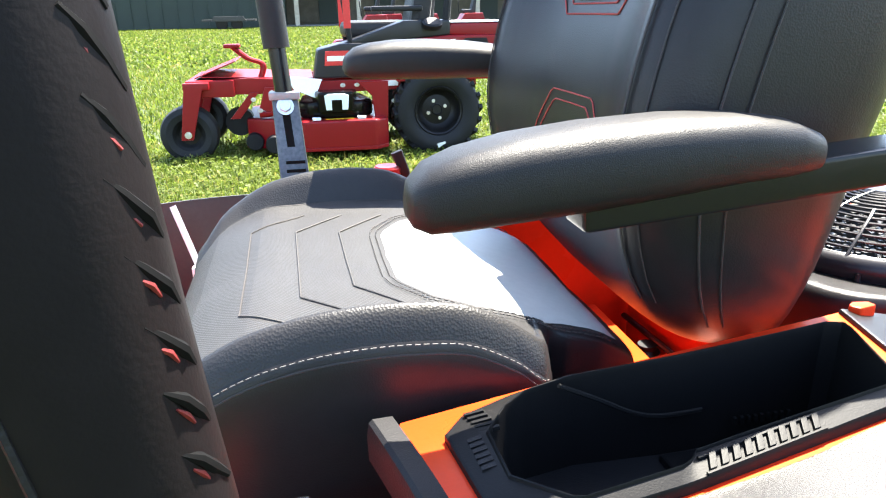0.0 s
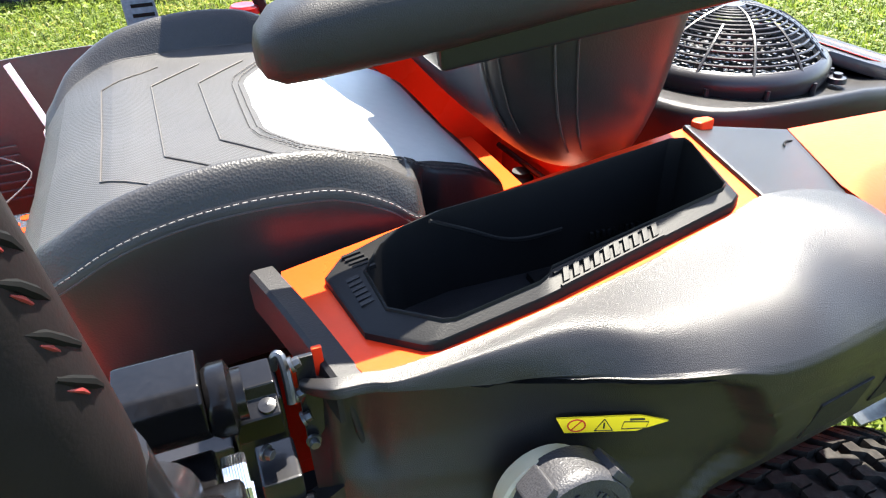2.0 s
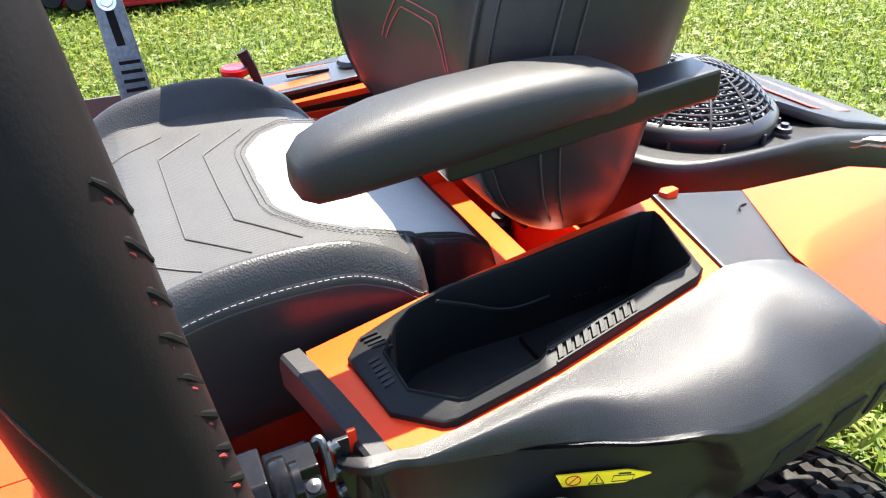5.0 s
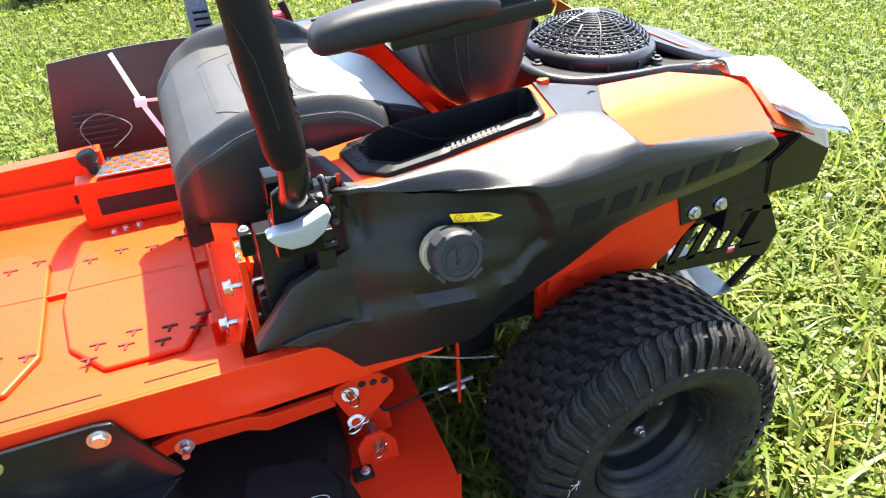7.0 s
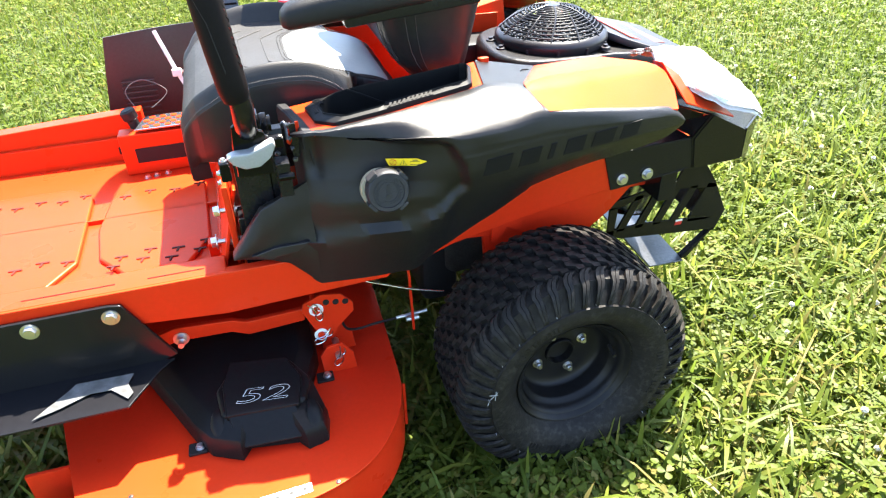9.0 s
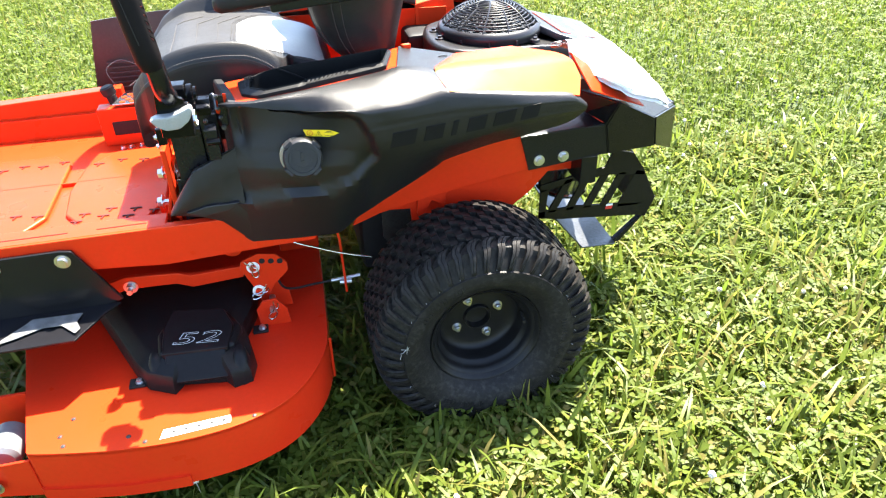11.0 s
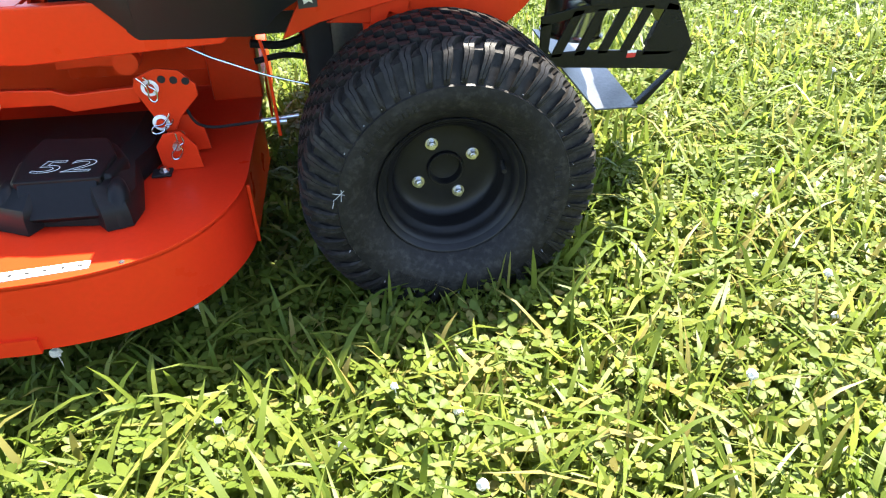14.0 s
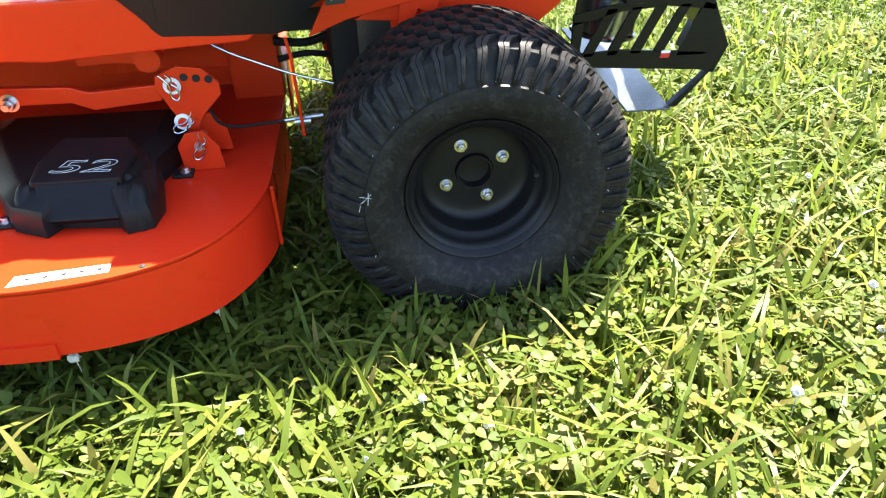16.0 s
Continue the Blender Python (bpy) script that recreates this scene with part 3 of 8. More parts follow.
def build_tyre(parent):
    c = 0.005
    prof = []
    side = [(-0.072, 0.112), (-0.082, 0.121), (-0.094, 0.128), (-0.107, 0.143), (-0.1145, 0.158), (-0.1155, 0.170), (-0.1140, 0.179), (-0.1140, 0.1815), (-0.1100, 0.1830), (-0.1060, 0.194), (-0.0965, 0.211)]
    crown = [(-0.092 + 0.184 * i / 14, tyre_radius(-0.092 + 0.184 * i / 14) - 0.009) for i in range(15)]
    prof = [(y + c, r) for y, r in side] + [(y + c, r) for y, r in crown] + [(c - y, r) for y, r in reversed(side)]
    bm = lathe(prof, 96)
    n = 48
    pitch = 2 * math.pi / n

    def on(u, v, lift):
        r = tyre_radius(v) + lift
        return (r * math.cos(u), v + c, r * math.sin(u))

    def bar(rows):
        """A raised tread bar with closed ends."""
        loft(rows, bm)
        for r in (rows[0], rows[-1]):
            bm.faces.new([bm.verts.new(p) for p in r])

    wide = 0.0276
    for i in range(n):
        u = i * pitch
        # five rows of hooked blocks across the crown, each row half a pitch on from the last
        for j in range(5):
            v0, u0 = -0.0690 + wide * j + 0.0011, u + 0.5 * pitch * j
            w = wide - 0.0022
            rows = []
            for du, dv, thick in ((0, 0, 0.50), (0.0, 0.34, 0.54), (0.06, 0.42, 0.60), (0.44, 0.58, 0.60), (0.50, 0.66, 0.54), (0.50, 1.0, 0.50)):
                a, v, h = u0 + du * pitch, v0 + dv * w, 0.5 * thick * pitch
                rows.append([on(a - h, v, -0.009), on(a - h * 0.88, v, 0.0), on(a + h * 0.88, v, 0.0), on(a + h, v, -0.009)])
            bar(rows)
        # shoulder bars that run down to the sidewall, each split by a fine slit
        for sgn in (-1, 1):
            for half in (-1, 1):
                rows = []
                for k, (v, r) in enumerate(((0.0705, 0.2385), (0.078, 0.2375), (0.090, 0.2335), (0.100, 0.2258), (0.1068, 0.2150), (0.1108, 0.2020), (0.1128, 0.1920))):
                    bend = (-0.26, 0.02, 0.20, 0.20, 0.30, 0.40, 0.46)[k]
                    w = pitch * (0.63 - 0.05 * k) / 4
                    uu = u + pitch * bend + half * (w + pitch * 0.005)
                    rows.append([((r - 0.010) * math.cos(uu - w), sgn * v * 0.985 + c, (r - 0.010) * math.sin(uu - w)),
                                 (r * math.cos(uu - w * 0.88), sgn * v + c, r * math.sin(uu - w * 0.88)),
                                 (r * math.cos(uu + w * 0.88), sgn * v + c, r * math.sin(uu + w * 0.88)),
                                 ((r - 0.010) * math.cos(uu + w), sgn * v * 0.985 + c, (r - 0.010) * math.sin(uu + w))])
                bar(rows)
    # low moulded marks round the sidewall
    for start, count in ((0.35, 15), (2.5, 11), (4.3, 13)):
        for k in range(count):
            a = start + 0.052 * k
            if k % 5 == 4:
                continue
            box((-0.0026, -0.0012, -0.006), (0.0026, 0.0012, 0.006), 0.0005, bm, Matrix.Rotation(-a, 4, "Y") @ Matrix.Translation((0, c - 0.1150, 0.164)))
    return part("tyre", bm, RUBBER, parent, "black turf tyre with stepped tread blocks and dusty sidewall", 30)


def build_wheel():
    w = group_part("rear_wheel", mower, "black turf-tread rear wheel on a black steel rim")
    build_tyre(w)
    rim = [(-0.071, 0.110), (-0.080, 0.116), (-0.081, 0.119), (-0.078, 0.1205), (-0.074, 0.118), (-0.071, 0.110), (-0.066, 0.104), (-0.058, 0.1025), (-0.050, 0.100), (-0.046, 0.094),
           (-0.040, 0.0915), (-0.018, 0.0905), (-0.012, 0.088), (-0.007, 0.082), (-0.004, 0.072), (-0.0045, 0.058), (-0.006, 0.036), (-0.006, 0.031), (0.006, 0.030), (0.02, 0.030), (0.02, 0.10), (0.08, 0.105), (0.086, 0.112)]
    part("rim", lathe(rim, 72), RIMBLK, w, "satin black steel rim", 40)
    hubcap = [(0.004, 0.030), (-0.012, 0.030), (-0.0135, 0.0288), (-0.0135, 0.0270), (-0.012, 0.0262), (0.003, 0.0252), (0.004, 0.0200), (0.004, 0.0001)]
    part("hub", lathe(hubcap, 40), RIMBLK, w)
    for k in range(4):
        a = radians(25 + 90 * k)
        bm = bmesh.new()
        p = (0.0508 * math.cos(a), -0.006, 0.0508 * math.sin(a))
        bolt(bm, p, (0, -1, 0), 0.0078, 0.009)
        lathe([(0.009, 0.0001), (0.009, 0.0045), (0.015, 0.0043), (0.0155, 0.0001)], 14, spin((0, -1, 0), p), bm)
        part("lug_nut", bm, ZINC, w, "zinc-plated lug nut")
    # pale scuff on the sidewall
    for a, b in (((-0.185, 0.020), (-0.170, 0.034)), ((-0.187, 0.031), (-0.166, 0.026)), ((-0.176, 0.016), (-0.174, 0.036)), ((-0.190, 0.006), (-0.187, 0.016))):
        q = [(x, -0.1098, z) for x, z in (a, b)]
        part("scuff", tube(q, 0.0005, 5), OUTLINE, w, "pale scuff mark on the sidewall")
    # pale vent nibs along the shoulder's moulding line
    for k in range(18):
        a = 2 * math.pi * (k + 0.5 * math.sin(5.3 * k)) / 18
        part("vent_nib", tube([(0.1875 * math.cos(a), -0.106, 0.1875 * math.sin(a)), (0.1885 * math.cos(a), -0.1105, 0.1885 * math.sin(a))], [0.0006, 0.0004], 5), OUTLINE, w)
    # valve stem
    part("valve_stem", tube([(0.088, -0.045, 0.02), (0.084, -0.075, 0.019)], 0.004, 8), RUBBER, w)
    w.location = HUB
    return w


near_wheel = build_wheel()
copy_thing(near_wheel, Matrix.Translation((HUB[0], 2 * MID, HUB[2])) @ Matrix.Rotation(math.pi, 4, "Z"))


# -- main frame --
def build_frame():
    fr = group_part("frame", mower, "orange-red welded steel frame")
    for side in (0, 1):
        f = (lambda q: q) if side == 0 else (lambda q: 2 * MID - q)
        prof = [(-1.45, 0.448), (-0.735, 0.448), (-0.598, 0.436), (-0.432, 0.443), (-0.315, 0.447), (-0.290, 0.470), (-0.290, 0.52), (-1.45, 0.52)]
        if side:        # the far rail: a folded upper part over a lower ledge
            part("side_rail", prism([(-1.45, 0.490), (-1.45, 0.522), (-0.752, 0.559), (-0.752, 0.490)], "y", 0.768, 0.806, 0.003), ORANGE, fr)
            part("rail_ledge", prism([(-1.45, 0.437), (-1.45, 0.500), (-0.785, 0.503), (-0.775, 0.437)], "y", 0.753, 0.767, 0.002), ORANGE, fr)
            # black slab on the ledge for the shade in its notch
            part("rail_notch", prism([(-0.822, 0.462), (-0.822, 0.480), (-0.800, 0.482), (-0.800, 0.462)], "y", 0.7515, 0.7535, 0), MATBLK, fr)
        else:
            part("side_rail", prism(prof, "y", 0.056, 0.076, 0.004), ORANGE, fr)
            part("rail_flange", box((-1.45, 0.060, 0.515), (-0.585, 0.112, 0.521), 0.002), ORANGE, fr)
            # black strips on the flange stand in for its shaded slots
            for x0, x1 in ((-1.30, -1.16), (-1.10, -0.96), (-0.90, -0.76), (-0.71, -0.62)):
                part("flange_slot", box((x0, 0.078, 0.5208), (x1, 0.081, 0.5214), 0), PITCH, fr)
        rear = [(-0.232, 0.425), (-0.19, 0.50), (-0.15, 0.548), (-0.02, 0.577), (0.150, 0.592), (0.165, 0.509), (-0.05, 0.474), (-0.17, 0.448)]
        part("rear_side_plate", prism(rear, "y", f(0.122), f(0.130), 0.003), ORANGE, fr)
        low = [(-0.16, 0.44), (-0.04, 0.50), (0.17, 0.54), (0.225, 0.495), (0.175, 0.440), (0.130, 0.405), (0.02, 0.425)]
        part("inner_side_plate", prism(low, "y", f(0.146), f(0.154), 0.003), ORANGE, fr)
        part("plate_tab", prism([(-0.088, 0.425), (-0.084, 0.470), (-0.020, 0.476), (-0.026, 0.440), (-0.055, 0.455), (-0.070, 0.425)], "y", f(0.136), f(0.141), 0.001), ORANGE, fr)
        part("rear_sticker", prism([(-0.199, 0.473), (-0.169, 0.475), (-0.169, 0.500), (-0.199, 0.498)], "y", f(0.1195), f(0.1215), 0), INK, fr, "small black and white sticker")
        part("sticker_mark", prism([(-0.190, 0.480), (-0.182, 0.484), (-0.176, 0.481), (-0.178, 0.491), (-0.186, 0.490), (-0.192, 0.492)], "y", f(0.1187), f(0.1195), 0), WHITEFILM, fr)
        part("rear_flange", slab([(-0.10, f(0.124), 0.566), (-0.10, f(0.165), 0.566), (0.15, f(0.165), 0.594), (0.15, f(0.124), 0.594)], 0.006), ORANGE, fr)
        part("wheel_motor_mount", prism([(-0.09, 0.30), (-0.10, 0.44), (0.12, 0.44), (0.14, 0.34), (0.08, 0.26)], "y", f(0.15), f(0.165), 0.003), ORANGE, fr)
        part("axle_motor", lathe([(0, 0.0001), (0, 0.05), (0.14, 0.055), (0.14, 0.0001)], 24, spin((0, 1 if side == 0 else -1, 0), (0.008, f(0.125), 0.234))), DARKMET, fr)
        # the tunnel wall between the wheel and the middle
        part("inner_rail", box((-0.62, min(f(0.215), f(0.245)), 0.445), (0.32, max(f(0.215), f(0.245)), 0.485), 0.004), ORANGE, fr)
    part("cross_member", box((-0.30, 0.14, 0.455), (-0.24, 2 * MID - 0.14, 0.49), 0.004), ORANGE, fr)
    # unseen plate, added to keep sun and sky glare off the deck top
    part("sun_block_plate", box((-0.60, 0.19, 0.470), (-0.10, 2 * MID - 0.19, 0.478), 0.003), ORANGE, fr)
    part("rear_cross_member", box((0.30, 0.16, 0.43), (0.34, 2 * MID - 0.16, 0.50), 0.004), GLOSSBLK, fr)
    part("engine_deck", box((-0.12, 0.172, 0.515), (0.42, 2 * MID - 0.172, 0.53), 0.003), ORANGE, fr)
    part("body_floor", box((-0.25, 0.195, 0.585), (-0.103, 2 * MID - 0.195, 0.60), 0.002), ORANGE, fr)
    # guessed wall, placed to shade the floor behind the seat
    part("seat_box_wall", box((-0.062, 0.212, 0.50), (-0.056, 2 * MID - 0.212, 0.645), 0.002), ORANGE, fr)
    part("seat_box_floor", box((-0.098, 0.212, 0.50), (-0.062, 2 * MID - 0.212, 0.506), 0.001), ORANGE, fr)
    part("fuel_tank", box((-0.40, 0.085, 0.53), (-0.10, 0.19, 0.70), 0.02), MATBLK, fr)
    part("pump_housing", box((-0.205, 0.25, 0.215), (-0.12, 0.52, 0.45), 0.02), MATBLK, fr)
    part("cross_shield", box((-0.400, 0.36, 0.235), (-0.302, 0.42, 0.45), 0.006), ORANGE, fr)
    # black plate added to darken the bright gap behind the strap
    part("gap_filler_plate", box((-0.330, 0.270, 0.392), (-0.165, 0.276, 0.500), 0.002), MATBLK, fr)
    part("hydraulic_hose", tube(smoothpath([(-0.205, 0.34, 0.36), (-0.25, 0.33, 0.352), (-0.305, 0.32, 0.362)], 5), 0.008, 10), MATBLK, fr)
    part("hydraulic_hose", tube(smoothpath([(-0.205, 0.36, 0.315), (-0.25, 0.35, 0.325), (-0.305, 0.34, 0.320)], 5), 0.006, 10), MATBLK, fr)
    part("transmission", box((-0.16, 0.24, 0.28), (0.16, 0.58, 0.44), 0.03), DARKMET, fr)
    return fr


build_frame()


# -- foot pan --
def build_footpan():
    pan = group_part("foot_pan", mower, "orange-red pressed steel foot pan with raised foot pads")
    part("floor", box((-1.45, 0.11, 0.440), (-0.56, 0.752, 0.446), 0.002), ORANGE, pan)
    part("pan_lip", box((-1.45, 0.100, 0.440), (-0.60, 0.112, 0.512), 0.003), ORANGE, pan)
    part("pan_back", slab([(-0.600, 0.11, 0.442), (-0.600, 2 * MID - 0.11, 0.442), (-0.545, 2 * MID - 0.11, 0.64), (-0.545, 0.11, 0.64)], 0.006), ORANGE, pan)
    pad = [(-0.775, 0.215), (-0.825, 0.285), (-0.838, 0.40), (-0.825, 0.52), (-0.765, 0.60), (-0.665, 0.605), (-0.625, 0.545), (-0.618, 0.30), (-0.66, 0.215)]
    part("foot_pad", prism(pad, "z", 0.444, 0.455, 0.006, seg=3), ORANGE, pan)
    pad2 = [(-1.12, 0.215), (-0.905, 0.215), (-0.862, 0.285), (-0.862, 0.55), (-0.905, 0.61), (-1.12, 0.61)]
    part("foot_pad", prism(pad2, "z", 0.444, 0.455, 0.006, seg=3), ORANGE, pan)
    # pressed T cleats, the shade of their recesses put in as dark red-brown
    for k in range(22):
        if k < 12:
            x, y = -0.795 + 0.052 * (k % 4) + 0.012 * ((k // 4) % 2), (0.245, 0.275, 0.53)[k // 4] + 0.012 * (k % 2)
        else:
            j = k - 12
            x, y = -1.06 + 0.045 * (j % 5), (0.29, 0.55)[j // 5] + 0.012 * (j % 2)
        bm = prism([(x - 0.012, y - 0.001), (x + 0.012, y - 0.003), (x + 0.012, y + 0.002), (x - 0.012, y + 0.003)], "z", 0.4548, 0.4570, 0.0006)
        prism([(x - 0.0045, y - 0.013), (x - 0.001, y - 0.014), (x + 0.003, y), (x - 0.002, y)], "z", 0.4548, 0.4570, 0.0006, bm)
        part("cleat", bm, CLEAT, pan)
    for x, y in ((-0.71, 0.64), (-0.735, 0.635), (-0.755, 0.63)):
        bm = bmesh.new()
        bolt(bm, (x, y, 0.446), (0, 0, 1), 0.006, 0.005)
        part("pan_bolt", bm, ZINC, pan)
    # the two stop bolts that point forward
    for x, y, z in ((-0.583, 0.142, 0.590), (-0.599, 0.150, 0.526)):
        bm = bmesh.new()
        lathe([(0, 0.0001), (0, 0.0045), (0.055, 0.0045), (0.055, 0.0001)], 12, spin((1, 0, 0), (x, y, z)), bm)
        bolt(bm, (x + 0.004, y, z), (-1, 0, 0), 0.0105, 0.009)
        bolt(bm, (x + 0.030, y, z), (-1, 0, 0), 0.0105, 0.009)
        part("stop_bolt", bm, ZINC, pan, "zinc-plated stop bolt with lock nut")
    part("stop_bracket", prism([(0.105, 0.50), (0.105, 0.545), (0.128, 0.548), (0.128, 0.62), (0.165, 0.62), (0.165, 0.50)], "x", -0.566, -0.560, 0.001), ORANGE, pan)
    # the far side: latch box with a slot, perforated plate and knob
    part("latch_box", box((-0.80, 0.655, 0.446), (-0.50, 0.70, 0.545), 0.004), ORANGE, pan)
    # the slot's dark inside is a black slab on the box
    part("latch_slot", box((-0.77, 0.652, 0.475), (-0.60, 0.6555, 0.510), 0.001), MATBLK, pan)
    bm = prism([(-0.76, 0.655), (-0.60, 0.655), (-0.60, 0.735), (-0.74, 0.735)], "z", 0.552, 0.556, 0.001)
    part("perforated_plate", bm, STEEL, pan)
    bm = bmesh.new()
    for i in range(6):
        for j in range(4):
            lathe([(0, 0.0001), (0, 0.0072), (0.001, 0.0072), (0.001, 0.0001)], 12, spin((0, 0, 1), (-0.735 + 0.024 * i + 0.012 * (j % 2), 0.666 + 0.018 * j, 0.5562)), bm)
    part("perforations", bm, ORANGE, pan)
    part("latch_knob", lathe([(0, 0.0001), (0, 0.012), (0.03, 0.012), (0.034, 0.017), (0.052, 0.018), (0.056, 0.014), (0.056, 0.0001)], 20, spin((-0.25, 0, 1), (-0.758, 0.70, 0.535))), MATBLK, pan, "black plastic knob")
    part("cable_loop", tube(smoothpath([(-0.755, 0.74, 0.575), (-0.77, 0.75, 0.615), (-0.73, 0.76, 0.635), (-0.68, 0.75, 0.605), (-0.72, 0.73, 0.575)], 6), 0.0011, 6), STITCH, pan, "looped thin grey cable")
    return pan


build_footpan()


# -- cutting deck --
DECK = [(-0.985, 0.30), (-0.935, 0.13), (-0.885, -0.08), (-0.864, -0.166), (-0.860, -0.180), (-0.845, -0.186), (-0.78, -0.200), (-0.70, -0.213), (-0.60, -0.218), (-0.51, -0.208), (-0.44, -0.184), (-0.39, -0.148), (-0.352, -0.098),
        (-0.328, -0.045), (-0.316, 0.012), (-0.312, 0.11), (-0.305, 0.30)]


def build_deck():
    dk = group_part("cutting_deck", mower, "orange-red stamped steel cutting deck")
    near = [tuple(p) for p in smoothpath([(x, y, 0) for x, y in DECK], 4)]
    near = [(p[0], p[1]) for p in near]
    full = near + [(p[0], 2 * MID - p[1]) for p in reversed(near)]
    part("deck_top", prism(full, "z", 0.232, 0.240, 0.0025), ORANGE, dk)
    rows = [[(x, y, 0.236) for x, y in near], [(x, y, 0.128) for x, y in near]]
    part("deck_skirt", thicken(loft(rows), 0.005), ORANGE, dk)
    rows = [[(x, 2 * MID - y, 0.236) for x, y in near], [(x, 2 * MID - y, 0.128) for x, y in near]]
    part("deck_skirt", thicken(loft(rows), 0.005), ORANGE, dk)
    strip = [(x, y - 0.006) for x, y in near if -0.90 < x < -0.60 and y < -0.05]
    part("skirt_strip", thicken(loft([[(x, y, 0.152) for x, y in strip], [(x, y, 0.126) for x, y in strip]]), 0.006), ORANGE, dk)
    part("front_baffle", slab([(-0.862, -0.182, 0.222), (-0.955, -0.165, 0.205), (-0.975, -0.16, 0.185), (-0.975, -0.16, 0.13), (-0.862, -0.182, 0.13)], 0.006, 0.002), ORANGE, dk)
    part("skirt_seam", box((-0.3165, -0.004, 0.128), (-0.3105, 0.001, 0.236), 0.0015), ORANGE, dk)
    # measuring decal on the top
    bm = prism([(-0.635, -0.207), (-0.630, -0.185), (-0.512, -0.178), (-0.512, -0.196)], "z", 0.2402, 0.2412, 0)
    part("ruler_decal", bm, WHITEFILM, dk, "cream and white decal strip with small dark marks")
    bm = bmesh.new()
    for k in range(5):
        x = -0.615 + 0.022 * k
        box((x, -0.197 + 0.0016 * k, 0.2412), (x + 0.006, -0.192 + 0.0016 * k, 0.2416), 0, bm)
    part("decal_marks", bm, INK, dk)
    # small slots and rivets in the top
    for x, y in ((-0.795, -0.115), (-0.81, -0.155), (-0.69, -0.185), (-0.66, -0.205), (-0.47, -0.190), (-0.80, -0.180)):
        part("rivet", lathe([(0, 0.0001), (0, 0.0045), (0.0015, 0.0038), (0.0022, 0.0001)], 10, spin((0, 0, 1), (x, y, 0.240))), DARKMET, dk)
    bm = bmesh.new()
    bolt(bm, (-0.935, -0.176, 0.165), (-0.15, -1, 0), 0.011, 0.006)
    part("skirt_bolt", bm, ZINC, dk)
    # anti-scalp roller at the front corner
    rl = [(-0.04, 0.0001), (-0.04, 0.022), (-0.033, 0.030), (0, 0.034), (0.033, 0.030), (0.04, 0.022), (0.04, 0.0001)]
    part("anti_scalp_roller", lathe(rl, 28, Matrix.Translation((-0.928, -0.095, 0.185))), mat("grey_roller_plastic", (0.12, 0.12, 0.125), 0.35), dk, "grey plastic anti-scalp roller")
    part("roller_bracket", box((-0.97, -0.02, 0.16), (-0.90, -0.012, 0.24), 0.002), ORANGE, dk)
    # belt cover with its number
    base = [(-0.79, 0.26), (-0.80, 0.19), (-0.690, -0.035), (-0.665, -0.072), (-0.615, -0.098), (-0.600, -0.075), (-0.520, -0.088), (-0.505, -0.108), (-0.470, -0.098), (-0.462, -0.055), (-0.480, 0.04), (-0.460, 0.10), (-0.455, 0.24)]
    cx, cy = -0.585, 0.08

    def ringpts(k, z):
        return [(cx + (x - cx) * k, cy + (y - cy) * k, z) for x, y in base]
    rows = [ringpts(1.0, 0.241), ringpts(0.99, 0.266), ringpts(0.955, 0.278), ringpts(0.80, 0.292), ringpts(0.74, 0.296)]
    bm = loft(rows, None, True)
    bm.faces.new([v for v in bm.verts[-len(base):]])
    cover = part("belt_cover", bm, COVER, dk, "black moulded belt cover with a number in outline", 28)
    arch = [(-0.648, 0.020), (-0.612, 0.088), (-0.512, 0.068), (-0.482, 0.008), (-0.496, -0.052), (-0.640, -0.046)]
    part("cover_arch", prism(arch, "z", 0.262, 0.3035, 0.010, seg=3), COVER, cover)
    part("number_panel", slab([(-0.618, 0.072, 0.3170), (-0.634, 0.020, 0.3120), (-0.632, -0.052, 0.3045), (-0.508, -0.060, 0.3045), (-0.497, 0.004, 0.3110), (-0.518, 0.056, 0.3160)], 0.016, 0.004), COVER, cover)
    part("cover_nose", slab([(-0.628, -0.050, 0.303), (-0.622, -0.090, 0.262), (-0.512, -0.097, 0.262), (-0.514, -0.057, 0.303)], 0.02, 0.004), COVER, cover)
    for x, y in ((-0.646, -0.050), (-0.488, -0.076)):
        rings = []
        for z, r, back in ((0.241, 0.0235, 0), (0.262, 0.0225, 0.001), (0.280, 0.0195, 0.005), (0.292, 0.0145, 0.012), (0.298, 0.0070, 0.020)):
            rings.append([(x + r * 0.85 * math.cos(a), y + back + r * 1.2 * math.sin(a), z) for a in [2 * math.pi * k / 20 for k in range(20)]])
        lobe = loft(rings, None, True)
        lobe.verts.ensure_lookup_table()
        lobe.faces.new(lobe.verts[-20:])
        part("cover_lobe", lobe, COVER, cover, "", 60)
    bm = text_mesh("52", 0.052, 0.00042)
    bm.transform(Matrix(((1, 0.20, 0, 0), (0, 1, 0, 0), (0, 0, 1, 0), (0, 0, 0, 1))))
    bm.transform(Matrix.Translation((-0.564, -0.023, 0.3090)) @ Matrix.Rotation(radians(-7), 4, "Z") @ Matrix.Rotation(radians(6.2), 4, "X") @ Matrix.Diagonal((1.80, 0.84, 1, 1)))
    part("number", bm, OUTLINE, cover, "grey outlined number 52")
    for x, y in ((-0.449, 0.056), (-0.685, -0.050)):
        part("cover_tab", prism([(x - 0.02, y - 0.012), (x + 0.012, y - 0.012), (x + 0.012, y + 0.014), (x - 0.02, y + 0.014)], "z", 0.2405, 0.246, 0.002), MATBLK, cover)
        bm = bmesh.new()
        bolt(bm, (x, y, 0.246), (0, 0, 1), 0.006, 0.006)
        part("cover_bolt", bm, ZINC, cover)
